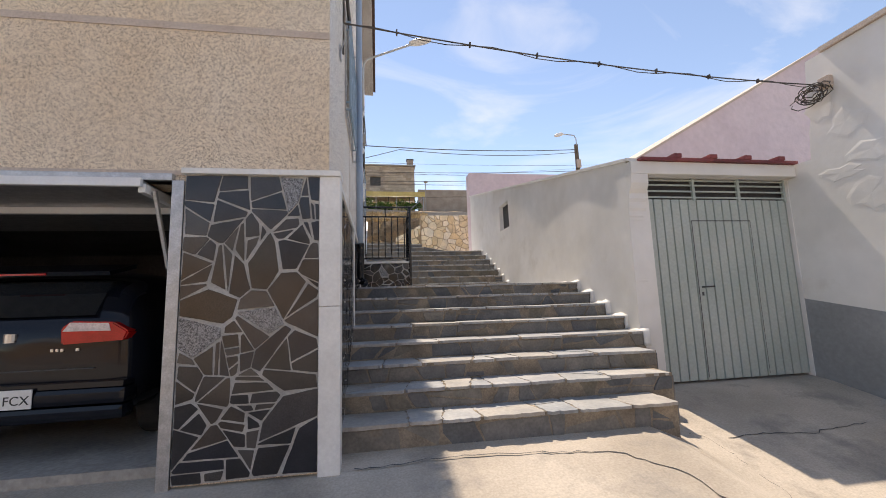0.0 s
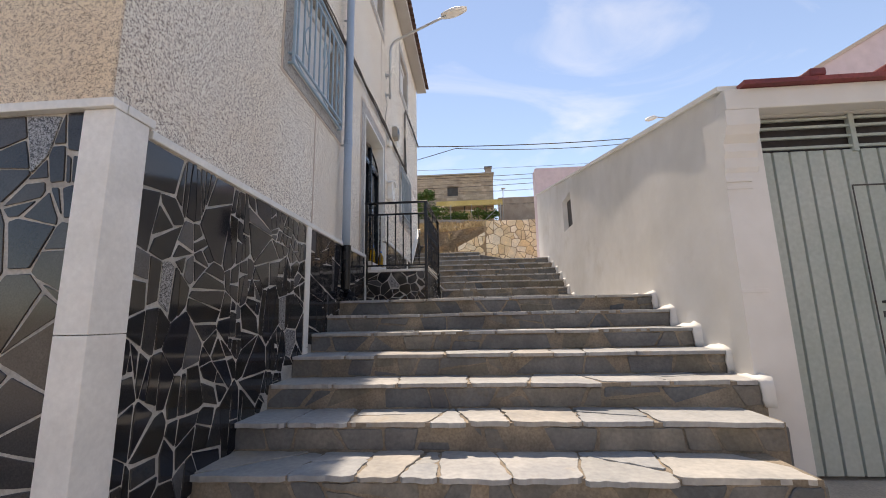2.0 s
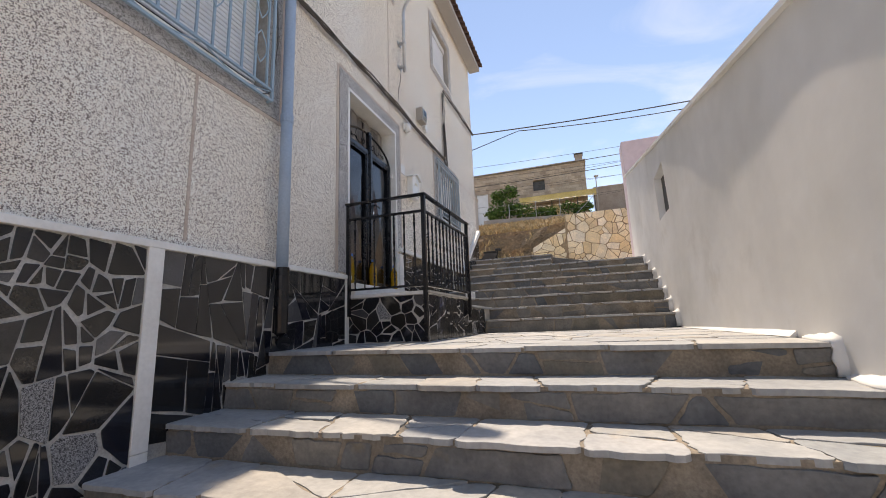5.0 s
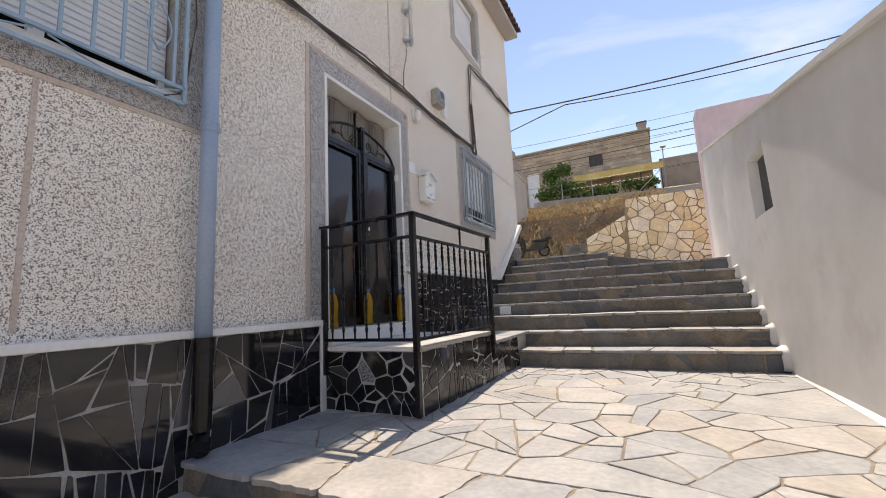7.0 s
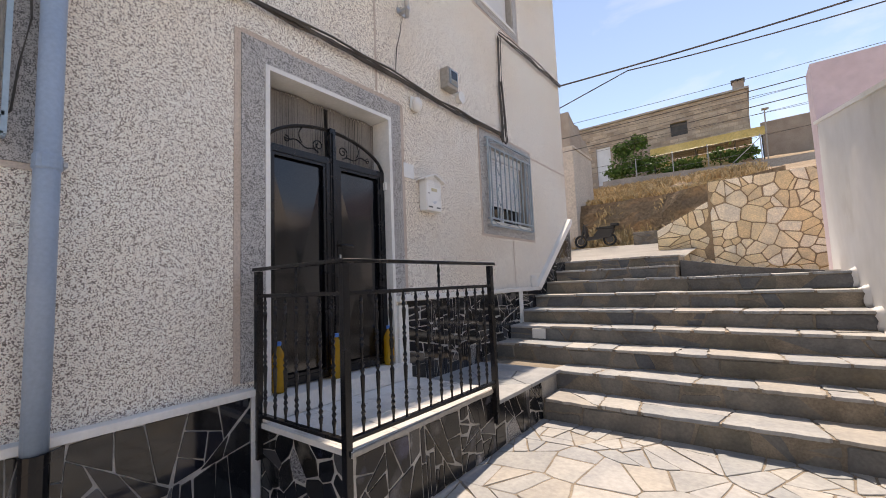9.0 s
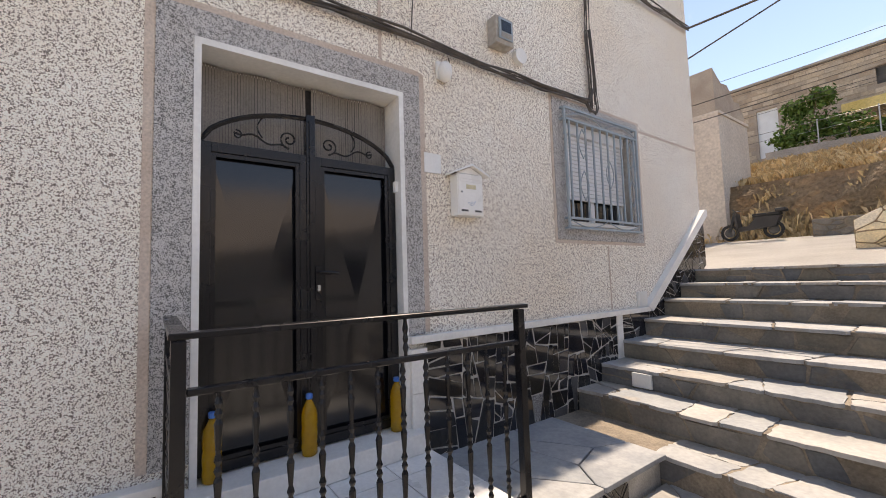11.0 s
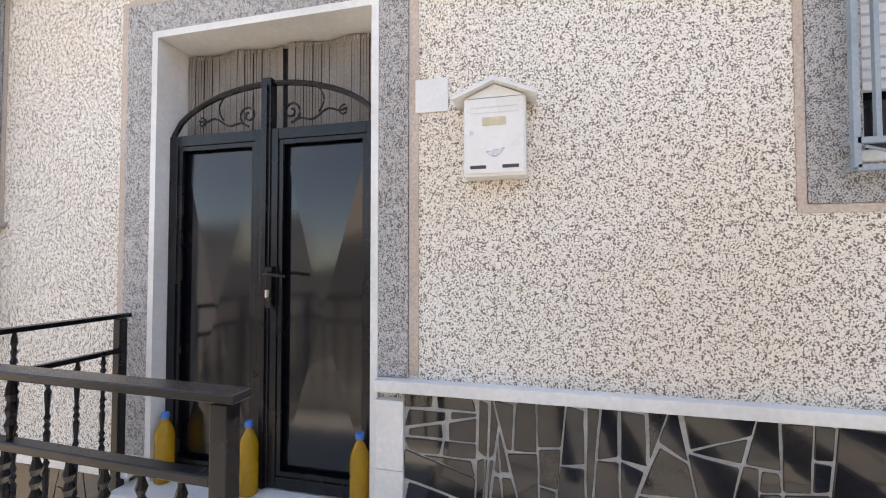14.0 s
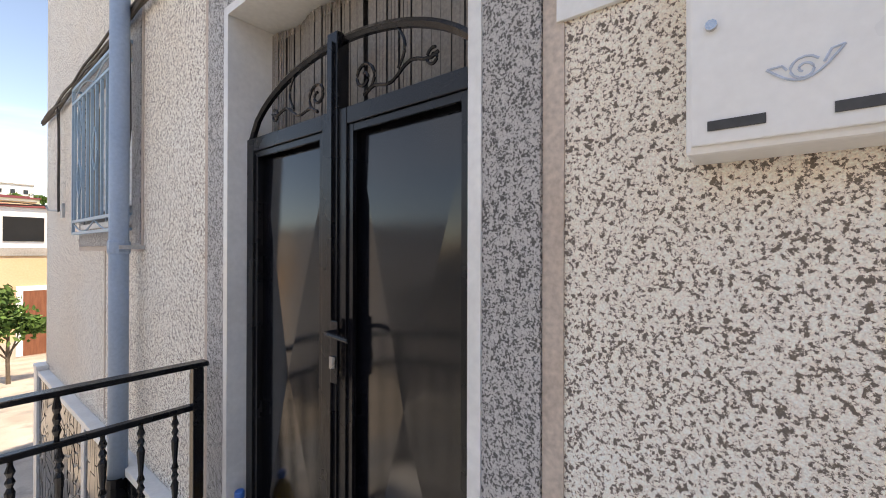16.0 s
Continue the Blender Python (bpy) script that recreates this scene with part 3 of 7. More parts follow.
def build_ground():
    xs = sorted({*np.linspace(-12, 12, 49).round(3), *np.geomspace(14, 600, 16).round(2), *(-np.geomspace(14, 600, 16)).round(2)})
    ys = sorted({*np.linspace(-16, 36, 131).round(3), *np.geomspace(40, 900, 16).round(2), *(-np.geomspace(18, 900, 22)).round(2)})
    bm = bmesh.new()
    grid = []
    for y in ys:
        row = []
        for x in xs:
            z = ground_height(x, y)
            if y > 17.5:
                z += 0.28 * noise.noise((x * 0.6, y * 0.6, 0)) + 0.12 * noise.noise((x * 2, y * 2, 3))
            row.append(bm.verts.new((x, y, z)))
        grid.append(row)
    for j in range(len(ys) - 1):
        for i in range(len(xs) - 1):
            f = bm.faces.new((grid[j][i], grid[j][i + 1], grid[j + 1][i + 1], grid[j + 1][i]))
            f.smooth = True
            f.material_index = 1 if ys[j] > 14.5 or ys[j] < -40 else 0
    return tagged(part("ground", bm, [M_CONCRETE, M_EARTH]), "worn concrete street and dry earth hillside", "ground", kind="structure")


build_ground()

# ---- the house ----
WALL = -0.38
WIN1 = (5.15, 6.47, 3.78, 4.95)
WIN2 = (11.15, 12.42, 3.77, 4.9)
WIN3 = (11.15, 12.25, 7.12, 8.25)
WIN4 = (8.25, 9.1, 7.2, 8.3)
GATE = (7.83, 9.2, 2.02, 4.67)
tagged(part("wall_side", holed_wall(bmesh.new(), "x", WALL, WALL - 0.3, 3.336, 14.25, -0.5, 9.05, [WIN1, WIN2, WIN3, WIN4, GATE]), M_CHIP),
       "beige stone-chip rendered side wall of the house", "wall", kind="structure")
tagged(part("wall_front", holed_wall(bmesh.new(), "y", 3.32, 3.62, -9.0, WALL - 0.3, -0.5, 9.05, [(-4.6, -1.5, -0.2, 2.2)]), M_CHIP_FRONT),
       "beige stone-chip rendered front wall above the garage", "wall", kind="structure")
tagged(part("wall_corner", boxed(WALL - 0.3, WALL, 3.32, 3.335, -0.5, 9.04), M_CHIP_FRONT), "rendered corner of the house walls", "wall", kind="structure")
tagged(part("wall_back", boxed(-9.0, WALL - 0.3, 13.95, 14.25, -0.5, 9.05), M_CHIP), "rendered back wall of the house", "wall", kind="structure")
tagged(part("wall_west", boxed(-9.3, -9.0, 3.32, 14.25, -0.5, 9.05), M_CHIP), "rendered far wall of the house", "wall", kind="structure")
tagged(part("roof", prism(bmesh.new(), [(-9.6, 9.06), (-0.1, 9.06), (-0.1, 9.14), (-4.8, 10.6), (-9.6, 9.14)], "y", 2.95, 14.4), M_BEIGE),
       "low pitched roof with projecting eaves", "roof", kind="structure")
# added floor that closes the house; its darkness is in the colour
tagged(part("floor_upper", boxed(-8.98, WALL - 0.3, 3.64, 13.94, 5.6, 5.8), M_DARK), "added inner floor of the house, shade put into its colour", "floor", kind="structure")
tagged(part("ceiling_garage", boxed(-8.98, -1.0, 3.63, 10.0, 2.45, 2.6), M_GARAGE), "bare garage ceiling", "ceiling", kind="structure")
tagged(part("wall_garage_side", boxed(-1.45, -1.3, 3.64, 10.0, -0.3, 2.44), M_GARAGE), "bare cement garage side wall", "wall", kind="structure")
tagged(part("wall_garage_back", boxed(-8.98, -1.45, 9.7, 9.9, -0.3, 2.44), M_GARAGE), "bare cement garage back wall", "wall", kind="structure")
# added wall to keep the hall dark, coloured as shade
tagged(part("wall_hall", boxed(-2.4, -2.2, 3.65, 13.9, 2.61, 5.59), M_DARK), "added hall wall behind the gate, shade put into its colour", "wall", kind="structure")


def eave_row():
    """The half-round tiles along the eaves, proud of the wall."""
    row = thing("eave_tiles", (-0.1, 8.7, 9.1), "row of brown half-round clay tiles along the eaves", "roof tiles", kind="structure")
    y = 3.1
    while y < 14.4:
        bm = bmesh.new()
        n, r = 6, 0.085
        outer = [(y + r + r * math.cos(math.pi * k / n), r * math.sin(math.pi * k / n)) for k in range(n + 1)]
        inner = [(y + r + (r - 0.015) * math.cos(math.pi * k / n), (r - 0.015) * math.sin(math.pi * k / n)) for k in range(n, -1, -1)]
        ring = outer + inner
        lo = [bm.verts.new((0.02, u, 9.1 + v)) for u, v in ring]
        hi = [bm.verts.new((-0.9, u, 9.38 + v)) for u, v in ring]
        bm.faces.new(lo)
        bm.faces.new(hi[::-1])
        for k in range(len(ring)):
            j = (k + 1) % len(ring)
            bm.faces.new((lo[k], lo[j], hi[j], hi[k]))
        part("tile", bm, M_ROOFTILE, row)
        y += 0.2
    return row


eave_row()
tagged(part("eave_soffit", boxed(WALL - 0.003 + 0.006, -0.06, 3.0, 14.4, 8.93, 9.05, bevel=0.02), M_GREYCHIP), "grey moulded soffit under the eaves", "trim", kind="structure")


def surround(name, win, wide, label, depth=0.012, bottom=True):
    """A flat band of render round an opening."""
    y0, y1, z0, z1 = win
    bm = holed_wall(bmesh.new(), "x", WALL + depth, WALL + 0.001, y0 - wide, y1 + wide, z0 - (wide if bottom else 0), z1 + wide, [(y0, y1, z0 - (0 if bottom else 0.0), z1)])
    edge = holed_wall(bmesh.new(), "x", WALL + 0.006, WALL + 0.001, y0 - wide - 0.035, y1 + wide + 0.035, z0 - wide - 0.035, z1 + wide + 0.035, [(y0 - wide - 0.002, y1 + wide + 0.002, z0 - wide - 0.002, z1 + wide + 0.002)])
    tagged(part(name + "_edge", edge, M_PINKLINE), "thin pinkish mortar line round a window's band", "trim", kind="structure")
    return tagged(part(name, bm, M_GREYCHIP), label, "trim", kind="structure")


surround("trim_window_1", WIN1, 0.17, "grey render band round a barred window")
surround("trim_window_2", WIN2, 0.18, "grey render band round a barred window")
surround("trim_window_3", WIN3, 0.14, "grey render band round an upper window")
surround("trim_window_4", WIN4, 0.14, "grey render band round an upper window")
# the gate's grey band, with no band at its foot
bm = bmesh.new()
box(bm, WALL + 0.001, WALL + 0.014, 7.65, 7.83, 2.29, 4.84)
box(bm, WALL + 0.001, WALL + 0.014, 9.2, 9.35, 2.82, 4.84)
box(bm, WALL + 0.001, WALL + 0.014, 7.83, 9.2, 4.67, 4.84)
tagged(part("trim_gate", bm, M_GREYCHIP), "grey stone-chip band round the gate", "trim", kind="structure")
bm = bmesh.new()
box(bm, WALL + 0.001, WALL + 0.006, 7.60, 7.648, 2.29, 4.87)
box(bm, WALL + 0.001, WALL + 0.006, 9.352, 9.40, 2.83, 4.87)
box(bm, WALL + 0.001, WALL + 0.006, 7.648, 9.352, 4.842, 4.885)
tagged(part("trim_gate_edge", bm, M_PINKLINE), "thin pinkish mortar line round the gate's band", "trim", kind="structure")
bm = bmesh.new()
for y in (5.79, 9.02):
    box(bm, WALL + 0.001, WALL + 0.005, y - 0.012, y + 0.012, 2.3 if y < 7 else 4.9, 3.58 if y < 7 else 7.0)
box(bm, WALL + 0.001, WALL + 0.005, 11.83, 11.85, 2.83, 3.54)
box(bm, WALL + 0.001, WALL + 0.005, 12.65, 14.24, 5.0, 5.03)
tagged(part("render_joint", bm, M_PINKLINE), "thin vertical joints in the render", "trim", kind="structure")
bm = bmesh.new()
box(bm, -9.0, WALL, 3.312, 3.319, 3.48, 3.54)
box(bm, -9.0, WALL, 3.312, 3.319, 2.255, 2.29)
tagged(part("render_band", bm, M_PINKLINE), "smooth pale line across the front render", "trim", kind="structure")

# white marble frame and reveal of the gate
bm = bmesh.new()
box(bm, WALL - 0.26, WALL + 0.02, 7.831, 7.868, 2.03, 4.67)
box(bm, WALL - 0.26, WALL + 0.02, 9.162, 9.2, 2.03, 4.67)
box(bm, WALL - 0.26, WALL + 0.02, 7.868, 9.162, 4.632, 4.67)
tagged(part("trim_gate_frame", bm, M_WHITESTONE), "white marble lining round the gate opening", "trim", kind="structure")
tagged(part("gate_sill", boxed(WALL - 0.25, WALL + 0.16, 7.75, 9.25, 2.022, 2.16, bevel=0.01), M_WHITESTONE), "white marble step below the gate", "step", kind="structure")


# ---- windows ----
def bowed(bm, x, yc, zc, half_w, half_h, r=0.006):
    """One bent bar of a pointed oval."""
    return tube(bm, [(x, yc + half_w * math.sin(math.pi * k / 10), zc - half_h + 2 * half_h * k / 10) for k in range(11)], r, 5)


def window(name, win, drop, label, sliding=True):
    y0, y1, z0, z1 = win
    w = thing(name, (WALL - 0.15, (y0 + y1) / 2, z0), label, "window", kind="structure")
    bm = bmesh.new()
    f, x0, x1 = 0.05, WALL - 0.2, WALL - 0.13
    box(bm, x0, x1, y0, y1, z0, z0 + f)
    box(bm, x0, x1, y0, y1, z1 - f, z1)
    box(bm, x0, x1, y0, y0 + f, z0 + f, z1 - f)
    box(bm, x0, x1, y1 - f, y1, z0 + f, z1 - f)
    box(bm, x0, x1, (y0 + y1) / 2 - 0.035, (y0 + y1) / 2 + 0.035, z0 + f, z1 - f)
    part("window_frame", bm, M_ALU, w)
    part("reveal", holed_wall(bmesh.new(), "x", WALL - 0.004, WALL - 0.128, y0 + 0.001, y1 - 0.001, z0 + 0.013, z1 - 0.001, [(y0 + 0.012, y1 - 0.012, z0 + 0.02, z1 - 0.012)]), M_GREYCEMENT, w)
    for a, b in ((y0 + f, (y0 + y1) / 2 - 0.035), ((y0 + y1) / 2 + 0.035, y1 - f)):
        part("pane", boxed(x0 + 0.03, x0 + 0.036, a, b, z0 + f, z1 - f), M_DARKGLASS, w)
    # the rolled-down shutter in front of the panes
    bm = bmesh.new()
    z, pitch = z1, 0.045
    prof = []
    while z > z1 - (z1 - z0) * drop:
        prof += [(WALL - 0.112, z), (WALL - 0.100, z - 0.006), (WALL - 0.100, z - pitch + 0.008), (WALL - 0.112, z - pitch + 0.002)]
        z -= pitch
    a = [bm.verts.new((x, y0 + 0.03, q)) for x, q in prof]
    b = [bm.verts.new((x, y1 - 0.03, q)) for x, q in prof]
    for k in range(len(prof) - 1):
        bm.faces.new((a[k], a[k + 1], b[k + 1], b[k]))
    part("shutter", bm, M_SHUTTER, w, "pale roller shutter let down")
    part("shutter_box", boxed(WALL - 0.125, WALL - 0.07, y0 + 0.014, y1 - 0.014, z1 - 0.13, z1 - 0.014, bevel=0.006), M_SHUTTER, w)
    part("window_sill", boxed(WALL - 0.12, WALL + 0.03, y0 - 0.02, y1 + 0.02, z0 - 0.03, z0 + 0.012, bevel=0.006), M_WHITESTONE, w)
    return w


def grille(win, material, label, out=0.13, bars=10):
    y0, y1, z0, z1 = win
    g = thing("window_grille", (WALL, (y0 + y1) / 2, z0), label, "window grille", "barred window grilles")
    x = WALL + out
    bm = bmesh.new()
    for z in (z0, z0 + 0.1, z1 - 0.12, z1):
        tube(bm, [(x, y0, z), (x, y1, z)], 0.011, square=True)
    for y in (y0, y1):
        tube(bm, [(x, y, z0), (x, y, z1)], 0.011, square=True)
        for z in (z0, z1, z0 + 0.1, z1 - 0.12):
            tube(bm, [(WALL - 0.02, y, z), (x, y, z)], 0.009, square=True)
    part("frame", bm, material, g)
    for k in range(bars):
        y = y0 + (y1 - y0) * (k + 0.5) / bars
        part("bar", tube(bmesh.new(), [(x, y, z0 + 0.1), (x, y, z1 - 0.12)], 0.0085, square=True), material, g)
    h = z1 - z0
    for fy, fz in ((0.2, 0.36), (0.2, 0.72), (0.55, 0.5), (0.88, 0.36), (0.88, 0.72)):
        yc, zc = y0 + (y1 - y0) * fy, z0 + h * fz
        for s in (-1, 1):
            part("ornament", bowed(bmesh.new(), x + 0.012, yc, zc, 0.07 * s, 0.16), material, g)
    for s in (0, 1):
        a, b = y0 + (y1 - y0) * (0.02 + s * 0.5), y0 + (y1 - y0) * (0.48 + s * 0.5)
        part("ornament", tube(bmesh.new(), [(x, a + (b - a) * k / 8, z0 + 0.08 - 0.07 * math.sin(math.pi * k / 8)) for k in range(9)], 0.006, 5), material, g)
        part("ornament", tube(bmesh.new(), [(x, a + (b - a) * k / 8, z1 - 0.09 + 0.07 * math.sin(math.pi * k / 8)) for k in range(9)], 0.006, 5), material, g)
    return g


window("window_1", WIN1, 0.86, "window with pale roller shutter let down behind bars")
window("window_2", WIN2, 0.72, "window with white roller shutter mostly let down")
window("window_3", WIN3, 1.0, "upper window with roller shutter shut")
window("window_4", WIN4, 1.0, "upper window with roller shutter shut")
grille((5.06, 6.48, 3.72, 4.95), M_BLUE, "pale blue wrought-iron window grille on the side wall", out=0.065)
grille((11.09, 12.46, 3.71, 4.97), M_BLUEGREY, "blue-grey wrought-iron window grille beside the upper steps", out=0.065)


# ---- wainscots of broken dark tile ----
def wainscot(name, axis, face, u0, u1, v0, v1, target, material, seed, label, keep=None, thick=0.05, out=1, many=0, mix=(4, 1, 3, 1), joint=(0.0025, 0.006), wild=False):
    back = face - out * thick
    lo, hi = min(face - out * 0.006, back), max(face - out * 0.006, back)
    bm = boxed(lo, hi, u0, u1, v0, v1) if axis == "x" else boxed(u0, u1, lo, hi, v0, v1)
    w = tagged(part(name, bm, M_GROUT), label, "wainscot", kind="structure")
    rng = random.Random(seed)
    put = (lambda u, v, d: (face + out * d, u, v)) if axis == "x" else (lambda u, v, d: (u, face + out * d, v))
    for p in (cells(rng, u0, u1, v0, v1, many, 1.1, 0) if many else broken_tiles(rng, u0, u1, v0, v1, target, mix, wild)):
        q = inset(p, rng.uniform(*joint))
        if len(q) < 3 or area(q) < 0.0003:
            continue
        if keep and not keep(max(u for u, v in q), max(v for u, v in q)):
            continue
        q = chipped(rng, q, 0.022)
        speckled = area(q) > target and rng.random() < 0.07
        piece("tile", rough_outline(rng, q, 0.004, 0.07), put, 0.012, M_GRANITE if speckled else material, w, rng.uniform(-0.001, 0.002), 0.002, (rng.gauss(0, 0.006), rng.gauss(0, 0.006)))
    return w


# ---- lower flight ----
RISE, TREAD = 0.183, 0.42
LOW = [(3.62 + TREAD * i, 0.21 + RISE * i, r) for i, r in enumerate((2.82, 3.12, 3.26, 3.44, 3.46, 3.46, 3.46, 3.46))]
UP = [(10.28, 1.70), (10.72, 1.90), (11.12, 2.10), (11.54, 2.29), (11.96, 2.48), (12.45, 2.68), (12.95, 2.88)]


def step_floor(y):
    z = 0.0
    for fy, top, _ in LOW:
        if y > fy:
            z = top
    return z


def step(flight, rng, x0, x1, y, top, below, back, tread_mat, riser_mat, big=0.5):
    """The stones of one step: rough upright ones in the riser, broken slabs with a ragged nosing on top."""
    u, slant = x0, 0.0
    while u < x1 - 0.05:
        w = rng.choice((0.15, 0.22, 0.3, 0.4, 0.55)) * rng.uniform(0.8, 1.25) * big * 2
        e = x1 if u + w > x1 - 0.12 else u + w
        lean = rng.uniform(-0.055, 0.055) if e < x1 else 0
        hi = top - 0.03
        poly = [(u - slant, below), (e - lean, below), (e + lean, hi), (u + slant, hi)]
        parts = [poly]
        if rng.random() < 0.16 and w > 0.2:
            mid = below + (hi - below) * rng.uniform(0.4, 0.6)
            t = rng.gauss(0, 0.12)
            parts = [clip(poly, (u + e) / 2, mid, t, 1), clip(poly, (u + e) / 2, mid, -t, -1)]
        for p in parts:
            q = inset(p, rng.uniform(0.004, 0.012)) if len(p) > 2 else []
            if len(q) > 2:
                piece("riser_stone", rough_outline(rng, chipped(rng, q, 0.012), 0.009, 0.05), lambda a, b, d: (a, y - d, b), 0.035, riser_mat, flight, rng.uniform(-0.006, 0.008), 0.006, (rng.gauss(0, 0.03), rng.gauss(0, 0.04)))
        u, slant = e, lean
    u, a = x0, 0.0
    while u < x1 - 0.05:
        w = rng.uniform(0.28, 0.85) * big * 1.5
        e = x1 if u + w > x1 - 0.2 else u + w
        b = rng.uniform(-0.15, 0.15) if e < x1 else 0
        nose = y - rng.uniform(0.006, 0.05)
        poly = [(u, nose + rng.uniform(-0.012, 0.012)), (e, nose + rng.uniform(-0.012, 0.012)), (e + b, back), (u + a, back)]
        parts = [poly]
        if rng.random() < 0.3 and back - y > 0.3:
            my, t = y + (back - y) * rng.uniform(0.45, 0.65), rng.gauss(0, 0.35)
            parts = [clip(poly, (u + e) / 2, my, t, 1), clip(poly, (u + e) / 2, my, -t, -1)]
        for p in parts:
            q = inset(p, rng.uniform(0.003, 0.007)) if len(p) > 2 else []
            if len(q) > 2:
                piece("tread_slab", rough_outline(rng, chipped(rng, q, 0.02), 0.02, 0.045), lambda a2, b2, d: (a2, b2, top + d), 0.03, tread_mat, flight, rng.uniform(-0.004, 0.005), 0.003, (rng.gauss(0, 0.008), rng.gauss(0, 0.008)))
        u, a = e, b


lower_flight = thing("stairs_lower", (1.5, 3.6, 0.0), "broad lower flight of grey slate steps with brown mortar", "stairs", kind="structure")
rng = random.Random(5)
for i, (y, top, r) in enumerate(LOW):
    below = (LOW[i - 1][1] if i else ground_height(1.5, 3.6) - 0.05)
    back = LOW[i + 1][0] + 0.01 if i < 7 else 7.0
    block = part("landing" if i == 7 else "step", boxed(-0.33, r, y + 0.004, (LOW[i + 1][0] if i < 7 else 10.3) + 0.003, -0.3, top - 0.007), M_MORTAR, lower_flight)
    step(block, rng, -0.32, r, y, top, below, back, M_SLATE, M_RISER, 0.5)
# side stones of the three lowest steps, which stand free of the wall
for i in range(3):
    y, top, r = LOW[i]
    for k in range(2):
        a, b = y + k * 0.25, y + 0.25 + k * 0.3
        piece("riser_stone", rough_outline(rng, inset([(a, -0.02), (b, -0.02), (b, top - 0.03), (a, top - 0.03)], 0.006), 0.006), lambda u, v, d: (r + d, u, v), 0.03, M_RISER, lower_flight, 0.02, 0.008)
# flags of the landing
flags = [q for p in cells(rng, -0.32, 3.46, 7.0, 10.28, 0.44, 1.2, 0) for q in split(rng, p, rng.choice((0.05, 0.09, 0.14, 0.3)), 0.5, 1.0)]
for p in flags:
    q = inset(p, rng.uniform(0.004, 0.009))
    if len(q) > 2 and area(q) > 0.004:
        piece("flagstone", rough_outline(rng, q, 0.01), lambda a, b, d: (a, b, 1.49 + d), 0.03, M_SLATE, block, rng.uniform(-0.003, 0.004), 0.005, (rng.gauss(0, 0.004), rng.gauss(0, 0.004)))

# ---- upper flight ----
upper_flight = thing("stairs_upper", (1.5, 10.3, 1.5), "upper flight of grey slate steps beside the house", "stairs", kind="structure")
for i, (y, top) in enumerate(UP):
    below = UP[i - 1][1] if i else 1.47
    back = (UP[i + 1][0] if i < 6 else 13.45) + 0.01
    block = part("step", boxed(0.66 if i == 0 else -0.37, 3.46, y + 0.004, (UP[i + 1][0] if i < 6 else 14.2) + 0.003, 1.2, top - 0.007), M_MORTAR, upper_flight)
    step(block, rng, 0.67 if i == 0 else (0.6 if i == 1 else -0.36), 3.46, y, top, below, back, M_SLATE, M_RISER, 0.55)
block = part("step", boxed(-0.37, 1.565, 13.404, 13.863, 2.874, 3.063), M_MORTAR, upper_flight)
step(block, rng, -0.36, 1.575, 13.4, 3.07, 2.88, 13.87, M_SLATE, M_RISER, 0.55)
block = part("step", boxed(-0.37, 1.565, 13.864, 14.6, 2.874, 3.243), M_MORTAR, upper_flight)
step(block, rng, -0.36, 1.575, 13.86, 3.25, 3.07, 14.6, M_SLATE, M_RISER, 0.55)
bm = prism(bmesh.new(), [(1.58, 2.72), (4.2, 2.72), (4.2, 2.872), (1.58, 2.872)], "y", 13.46, 13.869)
prism(bm, [(1.58, 2.72), (4.2, 2.72), (4.2, 2.88), (3.3, 2.90), (2.4, 3.0), (1.58, 3.16)], "y", 13.87, 17.1)
tagged(part("ramp_face", prism(bmesh.new(), [(1.58, 2.874), (3.3, 2.874), (3.3, 2.895), (2.4, 2.995), (1.58, 3.155)], "y", 13.858, 13.869), M_RISER), "dark stone edge of the ramp", "trim", kind="structure")
tagged(part("pavement_ramp", bm, M_PALECONCRETE), "pale concrete ramp below the stone wall", "pavement", kind="structure")
bm = bmesh.new()
a = [bm.verts.new(v) for v in ((-6, 14.55, 3.24), (1.579, 14.55, 3.24), (1.579, 21.6, 4.03), (-6, 21.6, 4.05))]
bm.faces.new(a)
bmesh.ops.solidify(bm, geom=bm.faces[:], thickness=0.08)
tagged(part("pavement_top", bm, M_PALECONCRETE), "pale concrete pavement at the head of the stairs", "pavement", kind="structure")

# ---- porch ----
bm = boxed(-0.37, 0.64, 7.77, 9.3, 1.3, 1.985)
box(bm, -0.37, 0.64, 9.301, 10.71, 1.3, 1.88)
porch = tagged(part("porch", bm, M_GROUT), "raised porch before the gate with dark tiled sides", "porch", kind="structure")
for i in range(3):
    for j in range(4):
        a, b = -0.37 + 0.345 * i, 7.765 + 0.384 * j
        piece("floor_tile", [(a + 0.003, b + 0.003), (min(a + 0.342, 0.655), b + 0.003), (min(a + 0.342, 0.655), b + 0.381), (a + 0.003, b + 0.381)], lambda u, v, d: (u, v, 2.02 + d), 0.035, M_PORCHTILE, porch, 0, 0.003)
part("edge_trim", boxed(-0.36, 0.665, 7.742, 7.765, 1.985, 2.02), M_WHITESTONE, porch)
part("edge_strip", boxed(0.658, 0.68, 7.742, 9.3, 1.99, 2.018), M_GREYCEMENT, porch)
for p in cells(rng, -0.36, 0.70, 9.305, 10.72, 0.45, 1, 1):
    q = inset(p, 0.006)
    if len(q) > 2:
        piece("flagstone", rough_outline(rng, q, 0.008), lambda u, v, d: (u, v, 1.91 + d), 0.034, M_SLATE, porch, rng.uniform(-0.002, 0.003), 0.005)
